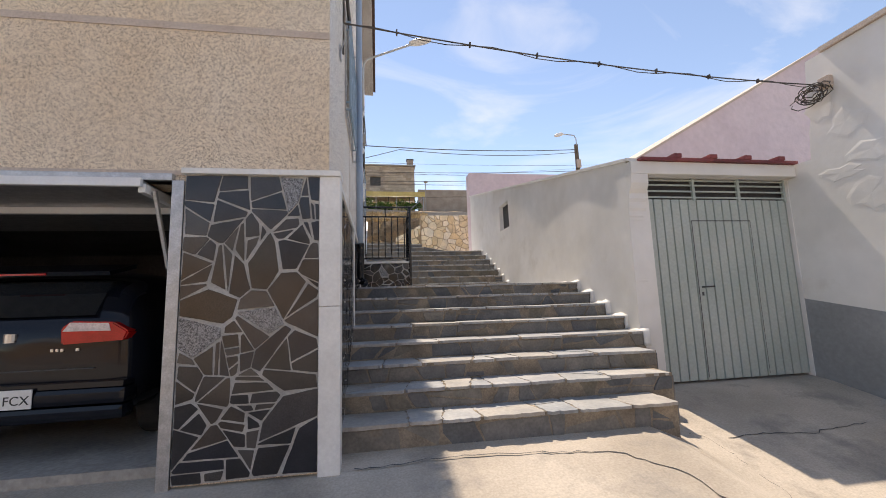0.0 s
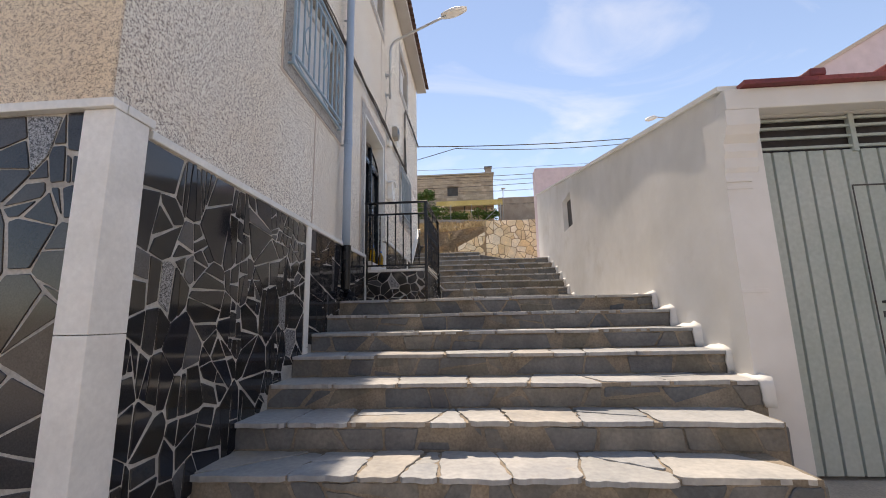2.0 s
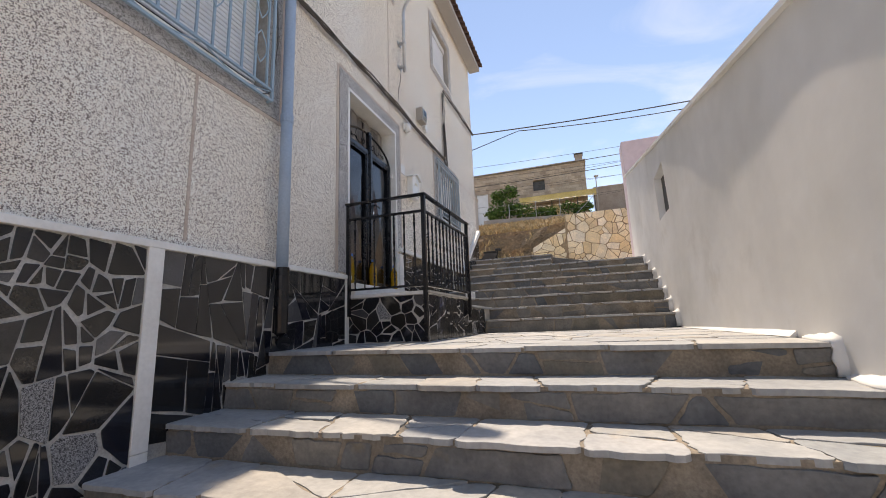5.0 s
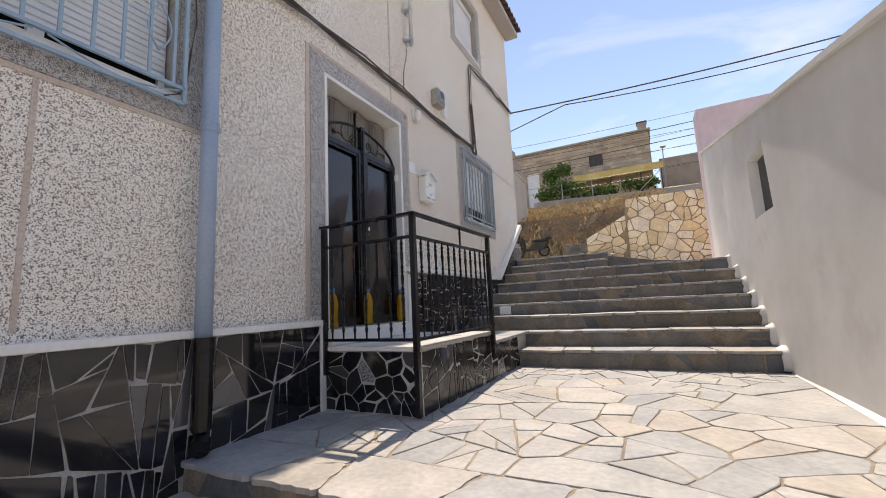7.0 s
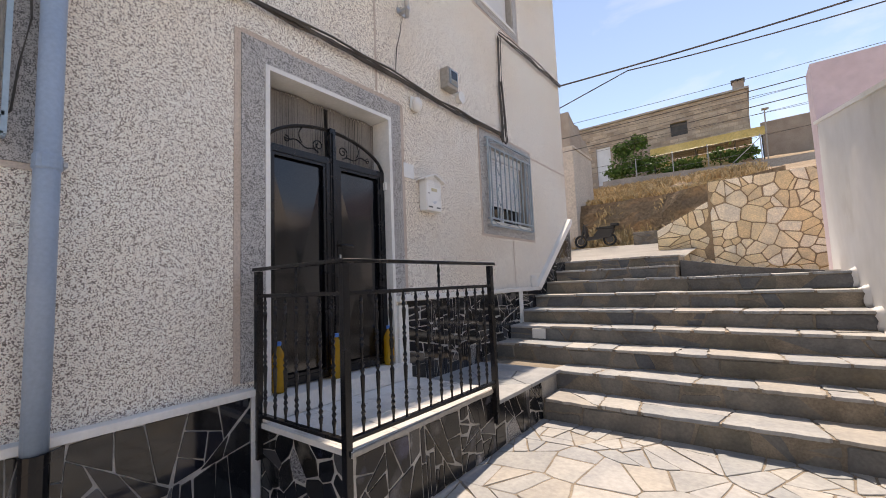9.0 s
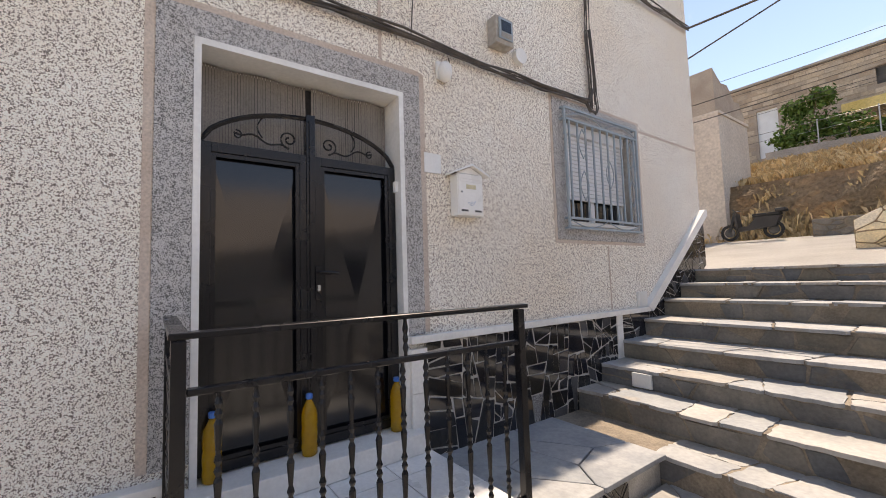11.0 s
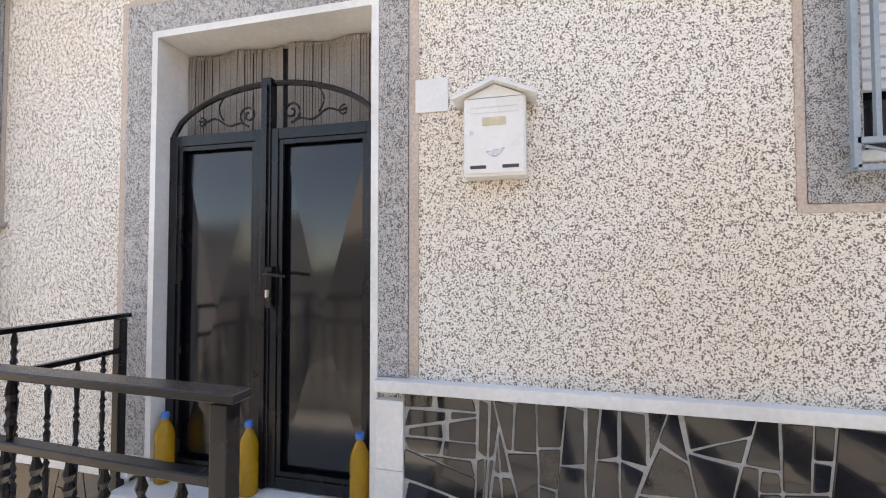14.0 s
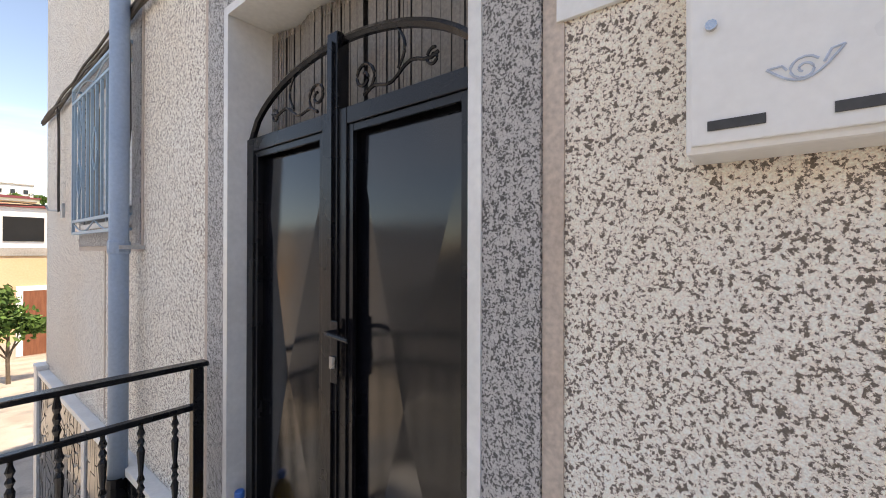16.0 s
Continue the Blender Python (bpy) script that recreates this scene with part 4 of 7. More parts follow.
wainscot("wainscot_porch_front", "y", 7.755, -0.3, 0.655, 1.49, 1.98, 0.013, M_TILE_WORN, 21, "dark broken-tile face of the porch", thick=0.03, out=-1, many=0.12)
wainscot("wainscot_porch_side", "x", 0.655, 7.77, 9.3, 1.49, 1.985, 0.022, M_TILE_WORN, 22, "dark broken-tile side of the porch", mix=(3, 1, 5, 1), thick=0.03)
wainscot("wainscot_porch_end", "x", 0.655, 9.302, 10.27, 1.49, 1.875, 0.022, M_TILE_WORN, 23, "dark broken-tile side below the flagged end", mix=(3, 1, 5, 1), thick=0.03)

# side wall: white corner post, band, cap
FACE = -0.305
wainscot("wainscot_side_1", "x", FACE, 3.46, 5.5, 0.0, 2.2, 0.019, M_TILE, 11, "dark polished broken-tile wainscot along the stairs", mix=(6, 1, 2, 2), wild=True, keep=lambda u, v: v > step_floor(u) - 0.05)
wainscot("wainscot_side_2", "x", FACE, 5.6, 7.69, 0.7, 2.2, 0.034, M_TILE, 12, "dark polished broken-tile wainscot along the stairs", mix=(6, 0.4, 2, 1), joint=(0.002, 0.004), keep=lambda u, v: v > step_floor(u) - 0.05)
wainscot("wainscot_front", "y", 3.275, -1.44, -0.445, 0.0, 2.247, 0.021, M_TILE_FRONT, 13, "brown and black broken-tile panel beside the garage", mix=(3, 2, 5, 3), joint=(0.003, 0.007), out=-1, wild=True)
wainscot("wainscot_upper", "x", WALL + 0.035, 9.34, 11.86, 1.85, 2.76, 0.019, M_TILE, 14, "dark broken-tile wainscot beside the upper steps", thick=0.034)
wainscot("wainscot_upper_end", "x", WALL + 0.035, 11.97, 12.56, 2.3, 2.76, 0.016, M_TILE, 15, "dark broken-tile wainscot beside the upper steps", thick=0.034)


def post(name, x0, x1, y0, y1, z0, z1, cut, label):
    bm = boxed(x0, x1, y0, y1, z0, cut - 0.002, bevel=0.004)
    box(bm, x0, x1, y0, y1, cut + 0.001, z1, bevel=0.004)
    return tagged(part(name, bm, M_WHITESTONE), label, "trim", kind="structure")


post("corner_post", -0.445, -0.285, 3.262, 3.46, -0.2, 2.246, 1.21, "white marble corner post of the house")
post("wainscot_band_1", FACE - 0.04, FACE + 0.012, 5.5, 5.6, 0.6, 2.2, 1.0, "white marble band in the wainscot")
post("wainscot_band_2", FACE - 0.04, FACE + 0.012, 7.69, 7.75, 1.4, 2.2, 1.9, "white marble band beside the porch")
post("wainscot_band_3", WALL, WALL + 0.05, 9.2, 9.34, 2.02, 2.72, 2.4, "white marble post beside the gate")
post("wainscot_band_4", WALL, WALL + 0.045, 11.86, 11.97, 2.2, 2.76, 2.65, "white marble band beside the upper steps")
bm = boxed(WALL, FACE + 0.016, 3.492, 7.8, 2.2, 2.248, bevel=0.006)
box(bm, WALL, WALL + 0.065, 9.2, 12.56, 2.76, 2.815, bevel=0.005)
box(bm, -1.46, -0.28, 3.24, 3.32, 2.248, 2.293, bevel=0.005)
box(bm, -0.379, -0.278, 3.325, 3.49, 2.249, 2.295, bevel=0.005)
tagged(part("wainscot_cap", bm, M_WHITESTONE), "white marble capping along the wainscot", "trim", kind="structure")
# the slanting end of the upper wainscot
bm = prism(bmesh.new(), [(12.56, 2.3), (14.25, 3.3), (14.25, 4.02), (12.56, 2.75)], "x", WALL, WALL + 0.03)
slant = tagged(part("wainscot_slant", bm, M_GROUT), "dark tiled wainscot rising with the steps", "wainscot", kind="structure")
rng2 = random.Random(31)
for p in shards(rng2, [(12.57, 2.4), (14.25, 3.3), (14.25, 4.0), (12.57, 2.74)], 0.02, 0.4):
    q = inset(p, 0.006)
    if len(q) > 2 and area(q) > 0.0005:
        piece("tile", rough_outline(rng2, q, 0.003), lambda u, v, d: (WALL + 0.036 + d, u, v), 0.012, M_TILE, slant, 0, 0.002)
tagged(part("slant_cap", prism(bmesh.new(), [(12.5, 2.82), (12.6, 2.76), (14.3, 4.03), (14.3, 4.12), (14.24, 4.12)], "x", WALL - 0.02, WALL + 0.075), M_WHITESTONE), "white slanting capping beside the steps", "trim", kind="structure")


# ---- the white building across the stairs ----
RW = 3.46


def wall_top(y):
    return 3.07 + (y - 4.92) * 0.212


bm = bmesh.new()
SLIT = (10.08, 10.9)
ys = [4.985 + (14.35 - 4.985) * k / 40 for k in range(41)]
ys = sorted({*ys, *SLIT})


def bulge(y, z):
    return RW - 0.03 * noise.noise((y * 0.45, z * 0.5, 2)) - 0.022 * noise.noise((y * 1.2, z * 1.2, 7))


cols = []
for y in ys:
    zt = wall_top(y)
    zs = [0.0, 0.5, 1.0, 1.5, 2.0, 2.6, 3.15 if zt > 3.2 else 2.9, 3.86 if zt > 3.91 else (3.15 + zt) / 2 if zt > 3.2 else 2.97, (zt + 3.86) / 2 if zt > 4.0 else zt - 0.02, zt]
    cols.append([bm.verts.new((bulge(y, z), y, z)) for z in zs])
slit_edge = []
for k in range(len(ys) - 1):
    for j in range(9):
        if ys[k] >= SLIT[0] - 1e-6 and ys[k + 1] <= SLIT[1] + 1e-6 and j == 6:
            continue
        bm.faces.new((cols[k][j], cols[k + 1][j], cols[k + 1][j + 1], cols[k][j + 1])).smooth = True
ka, kb = ys.index(SLIT[0]), ys.index(SLIT[1])
# splayed reveal of the slit window
inner = [bm.verts.new((RW + 0.10, y, z)) for y, z in ((10.10, 3.17), (10.84, 3.17), (10.84, 3.83), (10.10, 3.83))]
low = [bm.verts.new(cols[k][6].co) for k in range(ka, kb + 1)]
high = [bm.verts.new(cols[k][7].co) for k in range(ka, kb + 1)]
bm.faces.new((*low, inner[1], inner[0]))
bm.faces.new((*high[::-1], inner[3], inner[2]))
bm.faces.new((low[0], inner[0], inner[3], high[0]))
bm.faces.new((low[-1], high[-1], inner[2], inner[1]))
# coping edge and back of the parapet
topv = [bm.verts.new(c[-1].co) for c in cols]
back = [bm.verts.new((RW + 0.3, y, wall_top(y))) for y in ys]
for k in range(len(ys) - 1):
    bm.faces.new((topv[k], topv[k + 1], back[k + 1], back[k]))
end = [bm.verts.new((RW + 0.3, 14.35, 0.0))]
bm.faces.new((*[bm.verts.new(v.co) for v in cols[-1]], back[-1], end[0]))
e2 = bm.verts.new((RW + 0.3, 4.985, 0.0))
bm.faces.new((*[bm.verts.new(v.co) for v in cols[0][::-1]], e2, back[0]))
tagged(raw_part("wall_white", bm, M_WHITE), "whitewashed uneven plaster wall beside the stairs", "wall", kind="structure")
tagged(part("slit_shutter", boxed(RW + 0.102, RW + 0.14, 10.0, 10.95, 3.05, 3.9), M_SLOT), "dark slit window pane in the white wall", "window", kind="structure")
tagged(part("coping", prism(bmesh.new(), [(4.9, wall_top(4.9) + 0.001), (14.36, wall_top(14.36) + 0.001), (14.36, wall_top(14.36) + 0.045), (4.9, wall_top(4.9) + 0.045)], "x", RW - 0.035, RW + 0.3), M_WHITE),
       "thin plaster coping on the sloping wall", "trim", kind="structure")
# gable above the garage door, side wall of the yard
FR = 5.0
tagged(part("wall_garage_front", holed_wall(bmesh.new(), "y", FR, FR + 0.25, RW + 0.3, 6.12, -0.3, 3.06, [(3.76, 6.11, -0.3, 2.88)]), M_WHITE), "white wall round the grey-green garage door", "wall", kind="structure")
tagged(part("wall_gable", prism(bmesh.new(), [(RW + 0.31, 2.9), (6.43, 2.9), (6.43, -0.5), (9.75, -0.5), (9.75, 6.516), (RW + 0.31, 3.137)], "y", 6.7, 6.95), M_PINK), "mauve plaster gable behind the garage roof", "wall", kind="structure")
tagged(part("wall_behind_garage", boxed(9.5, 9.75, 6.951, 14.3, -0.5, 6.3), M_PINK), "mauve plaster far wall of the building", "wall", kind="structure")
tagged(part("gable_edge", prism(bmesh.new(), [(RW + 0.31, 3.138), (9.78, 6.534), (9.78, 6.584), (RW + 0.31, 3.187)], "y", 6.67, 6.98), M_PINKLINE), "thin pale edge along the gable", "trim", kind="structure")
tagged(part("roof_flat", boxed(RW + 0.305, 6.1, FR + 0.251, 6.699, 2.95, 3.05), M_GREYCEMENT), "flat cement roof over the garage", "roof", kind="structure")
bm = prism(bmesh.new(), [(-2.5, -0.30), (5.3, 1.157), (5.3, 3.06), (4.63, 3.06), (4.60, 3.45), (4.56, 3.6), (4.55, 4.1), (4.51, 4.475), (-2.5, 4.62)], "x", 6.12, 6.42)
tagged(part("wall_yard", bm, M_WHITE), "white plaster wall of the yard, patched above", "wall", kind="structure")
tagged(part("dado_yard", prism(bmesh.new(), [(-2.5, -0.8), (5.3, -0.3), (5.3, 1.157), (-2.5, -0.30)], "x", 6.118, 6.42), M_GREYPAINT), "grey painted dado along the yard wall", "wall", kind="structure")
tagged(part("coping_yard", prism(bmesh.new(), [(-2.5, 4.62), (4.3, 4.485), (4.3, 4.555), (-2.5, 4.69)], "x", 6.08, 6.46), M_PINKLINE), "pale coping on the yard wall", "trim", kind="structure")
tagged(part("roof_garage", prism(bmesh.new(), [(3.5, 2.93), (9.74, 6.46), (9.74, 6.56), (3.5, 3.03)], "y", 6.99, 14.3), M_BEIGE), "lean-to roof of the white building", "roof", kind="structure")
# lintel with dark red tiles
tagged(part("lintel", boxed(3.45, 6.118, 4.86, FR - 0.001, 2.88, 3.06, bevel=0.012), M_WHITE), "white projecting lintel over the garage door", "trim", kind="structure")
tagged(part("pilaster", prism(bmesh.new(), [(3.44, 0.0), (3.77, 0.0), (3.755, 2.4), (3.755, 2.88), (3.44, 2.88)], "y", 4.982, FR + 0.2), M_WHITE), "white pilaster beside the garage door", "trim", kind="structure")
bm = prism(bmesh.new(), [(4.981, 2.38), (4.965, 2.42), (4.96, 2.50), (4.94, 2.55), (4.945, 2.62), (4.90, 2.68), (4.87, 2.75), (4.865, 2.879), (4.981, 2.879)], "x", 3.44, 3.70)
for z, d in ((2.30, 0.012), (2.24, 0.008), (1.40, 0.008)):
    box(bm, 3.436, 3.64, 4.981 - d, 4.981, z, z + 0.03, bevel=0.004)
tagged(part("corbel", bm, M_WHITE), "moulded white corbel under the lintel", "trim", kind="structure")
tile_row = thing("tile_row", (4.8, 4.9, 3.06), "row of dark red tiles along the lintel", "roof tiles", kind="structure")
x = 3.58
while x < 6.1:
    part("tile", prism(bmesh.new(), [(x, 3.062), (min(x + 0.56, 6.11), 3.062), (min(x + 0.56, 6.11), 3.10), (x, 3.10)], "y", 4.80, 5.09), M_REDTILE, tile_row)
    if x > 3.7:
        part("ridge_tile", boxed(x - 0.06, x + 0.06, 4.79, 5.09, 3.101, 3.165, bevel=0.015), M_REDTILE, tile_row)
    x += 0.563


def garage_door():
    d = thing("garage_door", (4.95, FR + 0.08, 0.05), "grey-green ribbed sheet-metal garage door with a small inset door, shut", "garage door", kind="structure")
    y, x0, x1, z0, z1 = FR + 0.06, 3.762, 6.108, 0.05, 2.57
    n = 17
    bm = bmesh.new()
    prof = []
    for k in range(n):
        a, b = x0 + (x1 - x0) * k / n, x0 + (x1 - x0) * (k + 1) / n
        prof += [(a, y), (b - 0.022, y), (b - 0.018, y + 0.026), (b - 0.004, y + 0.026)]
    prof.append((x1, y))
    lo = [bm.verts.new((px, py, z0)) for px, py in prof]
    hi = [bm.verts.new((px, py, z1)) for px, py in prof]
    for k in range(len(prof) - 1):
        bm.faces.new((lo[k], lo[k + 1], hi[k + 1], hi[k]))
    part("panel", bm, M_GREENDOOR, d)
    bm = bmesh.new()
    box(bm, 4.46, 5.44, y - 0.004, y - 0.001, 2.252, 2.264)
    box(bm, 4.46, 4.470, y - 0.004, y - 0.001, 0.08, 2.252)
    box(bm, 5.434, 5.438, y - 0.004, y - 0.001, 0.08, 2.252)
    part("inset_door_edge", bm, M_SLOT, d, "dark gap round the inset door")
    bm = bmesh.new()
    for z in (2.60, 2.69, 2.78, 2.85):
        tube(bm, [(x0, y, z), (x1, y, z)], 0.011, square=True)
    for px in (x0 + 0.02, x0 + 0.78, x0 + 1.53, x1 - 0.02):
        tube(bm, [(px, y, 2.55), (px, y, 2.88)], 0.02, square=True)
    part("vent_bars", bm, M_GREENDOOR, d)
    # dark sheet behind the bars: the gap's shade put into its colour
    part("vent_shade", boxed(x0, x1, y + 0.05, y + 0.06, 2.55, 2.88), M_DARK, d, "dark sheet for the shade behind the vent bars")
    bm = tube(bmesh.new(), [(4.52, y - 0.001, 1.31), (4.52, y - 0.05, 1.31), (4.67, y - 0.05, 1.315)], 0.011, 8)
    box(bm, 4.505, 4.535, y - 0.006, y - 0.001, 1.19, 1.24)
    part("door_handle", bm, M_SLOT, d)
    # added sheet behind the door, coloured as the unlit garage
    bm = boxed(x0, x1, y + 0.4, y + 0.42, -0.2, 2.9)
    part("backing", bm, M_DARK, d)
    return d


garage_door()
# plaster fillets where the steps meet the white wall
def fillet(name, y, below, top, length, seed):
    """A smooth uneven lump of plaster up the riser and back along the tread, against the wall."""
    g = random.Random(seed)
    line = [(y - 0.03, below + (top - below) * k / 4, (-1, 0)) for k in range(4)] + [(y - 0.03, top, (-0.7, 0.7))]
    line += [(y - 0.02 + length * k / 6, top + 0.004, (0, 1)) for k in range(1, 7)]
    bm = bmesh.new()
    rows = []
    for k, (py, pz, (ny, nz)) in enumerate(line):
        r = (0.05 if k < 5 else 0.07 - 0.007 * (k - 4)) * g.uniform(0.8, 1.2)
        if k == len(line) - 1:
            r = 0.02
        x = bulge(py, pz) + 0.012
        rows.append([bm.verts.new(v) for v in ((x, py + ny * r * 0.9, pz + nz * r * 0.9), (x - r * 0.35, py + ny * r * 0.5, pz + nz * r * 0.5), (x - r * 0.75, py + ny * r * 0.22, pz + nz * r * 0.22), (x - r * 1.25, py + ny * 0.003, pz + nz * 0.003), (x - r * 1.22, py - ny * 0.02, pz - nz * 0.02), (x, py - ny * 0.02, pz - nz * 0.02))])
    for a, b in zip(rows, rows[1:]):
        for j in range(5):
            bm.faces.new((a[j], a[j + 1], b[j + 1], b[j]))
    bm.faces.new(rows[0])
    bm.faces.new(rows[-1][::-1])
    return tagged(part(name, bm, M_WHITE, smooth=True), "whitewashed plaster lump at the end of a step", "trim", kind="structure")


for i, (y, top, r) in enumerate(LOW[3:], 3):
    fillet("plaster_fillet_%d" % (i - 2), y, top - RISE, top, TREAD, i)
for i, (y, top) in enumerate(UP):
    fillet("plaster_fillet_%d" % (i + 6), y, top - 0.19, top, 0.40, i + 20)
tagged(part("plaster_skirt", prism(bmesh.new(), [(3.43, 1.492), (3.49, 1.492), (3.49, 1.54), (3.455, 1.515)], "y", 7.05, 10.22), M_WHITE), "whitewashed plaster skirt along the landing", "trim", kind="structure")


# cracks in the street concrete
def crack(name, pts, seed):
    g = random.Random(seed)
    bm = bmesh.new()
    line = []
    for (ax, ay), (bx, by) in zip(pts, pts[1:]):
        m = max(2, int(math.hypot(bx - ax, by - ay) / 0.07))
        line += [(ax + (bx - ax) * k / m + g.gauss(0, 0.012), ay + (by - ay) * k / m + g.gauss(0, 0.012)) for k in range(m)]
    line.append(pts[-1])
    left, right = [], []
    for k, (x, y) in enumerate(line):
        w = 0.004 + 0.006 * g.random()
        z = ground_height(x, y) + 0.004
        left.append(bm.verts.new((x - w * 0.5, y - w, z)))
        right.append(bm.verts.new((x + w * 0.5, y + w, z)))
    for k in range(len(line) - 1):
        bm.faces.new((left[k], left[k + 1], right[k + 1], right[k]))
    return tagged(part(name, bm, M_SLOT), "dark crack in the street concrete", "crack", kind="structure")


crack("crack_1", [(-0.2, 3.3), (0.6, 3.35), (1.3, 3.3), (1.9, 3.2), (2.2, 2.9), (2.3, 2.5)], 1)
crack("crack_2", [(2.86, 3.6), (2.78, 3.0), (2.7, 2.3), (2.6, 1.4)], 2)
crack("crack_3", [(3.35, 3.75), (3.9, 3.8), (4.4, 3.72), (5.2, 3.8)], 3)


# patched plaster on the upper yard wall
g = random.Random(77)
for cy, cz, ry, rz in ((4.4, 3.75, 0.22, 0.25), (4.15, 3.4, 0.25, 0.22), (4.3, 2.75, 0.30, 0.12), (3.9, 2.95, 0.35, 0.18), (4.0, 2.4, 0.28, 0.25), (3.6, 2.1, 0.3, 0.3)):
    ring = [(cy + ry * math.cos(k * 0.52) * g.uniform(0.6, 1.15), cz + rz * math.sin(k * 0.52) * g.uniform(0.6, 1.15)) for k in range(12)]
    bm = bmesh.new()
    rim = [bm.verts.new((6.118, u, v)) for u, v in ring]
    mid = [bm.verts.new((6.118 - g.uniform(0.001, 0.004), cy + (u - cy) * 0.8, cz + (v - cz) * 0.8)) for u, v in ring]
    c = bm.verts.new((6.1155, cy, cz))
    for k in range(12):
        bm.faces.new((rim[k], rim[(k + 1) % 12], mid[(k + 1) % 12], mid[k]))
        bm.faces.new((mid[k], mid[(k + 1) % 12], c))
    tagged(part("plaster_patch", bm, M_WHITE), "rough patch of plaster on the yard wall", "plaster patch", kind="structure")


# ---- gate and what stands before it ----
def spiral(x, yc, zc, r0, turns, start, sign, n=22):
    return [(x, yc + sign * r0 * (1 - 0.8 * k / n) * math.cos(start + 2 * math.pi * turns * k / n), zc + r0 * (1 - 0.8 * k / n) * math.sin(start + 2 * math.pi * turns * k / n)) for k in range(n + 1)]


def build_gate():
    g = thing("gate", (-0.47, 8.515, 2.125), "black glossy two-leaf metal gate with an arched scroll top, shut", "gate", kind="structure")
    x, z0, z1, mid = -0.47, 2.17, 4.09, 8.515
    for s, ya, yb in ((-1, 7.872, 8.50), (1, 9.158, 8.53)):
        a, b = min(ya, yb), max(ya, yb)
        leaf = bmesh.new()
        for y in (a + 0.028, b - 0.028):
            box(leaf, x - 0.025, x + 0.025, y - 0.028, y + 0.028, z0, z1, bevel=0.003)
        for z in (z0 + 0.03, z1 - 0.03):
            box(leaf, x - 0.024, x + 0.024, a + 0.057, b - 0.057, z - 0.03, z + 0.03, bevel=0.003)
        frame_ob = part("leaf_frame", leaf, M_BLACK, g)
        bm = bmesh.new()
        rim = 0.014
        for y in (a + 0.068, b - 0.068):
            box(bm, x + 0.002, x + 0.016, y - rim, y + rim, z0 + 0.062, z1 - 0.062)
        for z in (z0 + 0.074, z1 - 0.074):
            box(bm, x + 0.002, x + 0.015, a + 0.083, b - 0.083, z - 0.012, z + 0.012)
        part("beading", bm, M_BLACK, frame_ob)
        # sheet pressed into flat facets
        bm = bmesh.new()
        ya2, yb2, za, zb = a + 0.057, b - 0.057, z0 + 0.06, z1 - 0.06
        ym = (ya2 + yb2) / 2
        deep = x - 0.022
        c = [bm.verts.new(v) for v in ((deep, ya2, za), (deep, yb2, za), (deep, yb2, zb), (deep, ya2, zb))]
        peak = bm.verts.new((deep + 0.024, ym, za + (zb - za) * 0.47))
        for i in range(4):
            bm.faces.new((c[i], c[(i + 1) % 4], peak))
        part("panel", bm, M_GATE, g, "glossy faceted black sheet panel")
        # quarter arch and its scrolls
        bm = bmesh.new()
        pts = []
        for k in range(13):
            u = k / 12
            pts.append((x, ya + (mid - ya) * u, z1 + 0.005 + 0.255 * math.sin(math.acos(1 - u) if u < 1 else math.pi / 2) ** 1.25))
        tube(bm, pts, 0.016, 6)
        part("arch", bm, M_BLACK, g)
        side = s
        bm = bmesh.new()
        yc = mid + side * 0.135
        tube(bm, spiral(x, yc, z1 + 0.095, 0.06, 1.5, -math.pi * 0.5, side), 0.006, 6)
        part("scroll", bm, M_BLACK, g)
        bm = bmesh.new()
        tube(bm, [(x, mid + side * (0.135 + 0.33 * k / 12), z1 + 0.03 + 0.10 * (k / 12) ** 1.2 * (1 - 0.35 * (k / 12)) + 0.015 * math.sin(k)) for k in range(13)], 0.006, 6)
        tube(bm, spiral(x, mid + side * 0.445, z1 + 0.075, 0.03, 1.2, math.pi * 0.4, side), 0.005, 6)
        tube(bm, [(x, mid + side * (0.30 + 0.03 * math.sin(math.pi * k / 8)), z1 + 0.08 + 0.13 * k / 8) for k in range(9)], 0.005, 6)
        part("scroll", bm, M_BLACK, g)
    part("centre_post", boxed(x - 0.02, x + 0.034, mid - 0.03, mid + 0.03, z0, 4.37, bevel=0.004), M_BLACK, g)
    part("centre_strip", boxed(x + 0.0345, x + 0.046, mid - 0.012, mid + 0.014, z0, 4.33), M_BLACK, g)
    bm = tube(bmesh.new(), [(x + 0.03, 8.555, 3.30), (x + 0.085, 8.555, 3.30), (x + 0.09, 8.58, 3.301), (x + 0.088, 8.68, 3.292)], 0.009, 8)
    part("handle", bm, M_BLACK, g)
    part("handle_plate", boxed(x + 0.046, x + 0.052, 8.535, 8.575, 3.12, 3.34, bevel=0.004), M_BLACK, g)
    part("lock", lathe(bmesh.new(), [(0.012, 3.175), (0.012, 3.215)], x + 0.056, 8.553, 8), M_CHROME, g, "steel lock cylinder")
    part("latch", boxed(x - 0.01, x + 0.06, 9.14, 9.175, 3.90, 3.98, bevel=0.005), M_PLASTIC, g, "small white plastic catch")
    return g


build_gate()


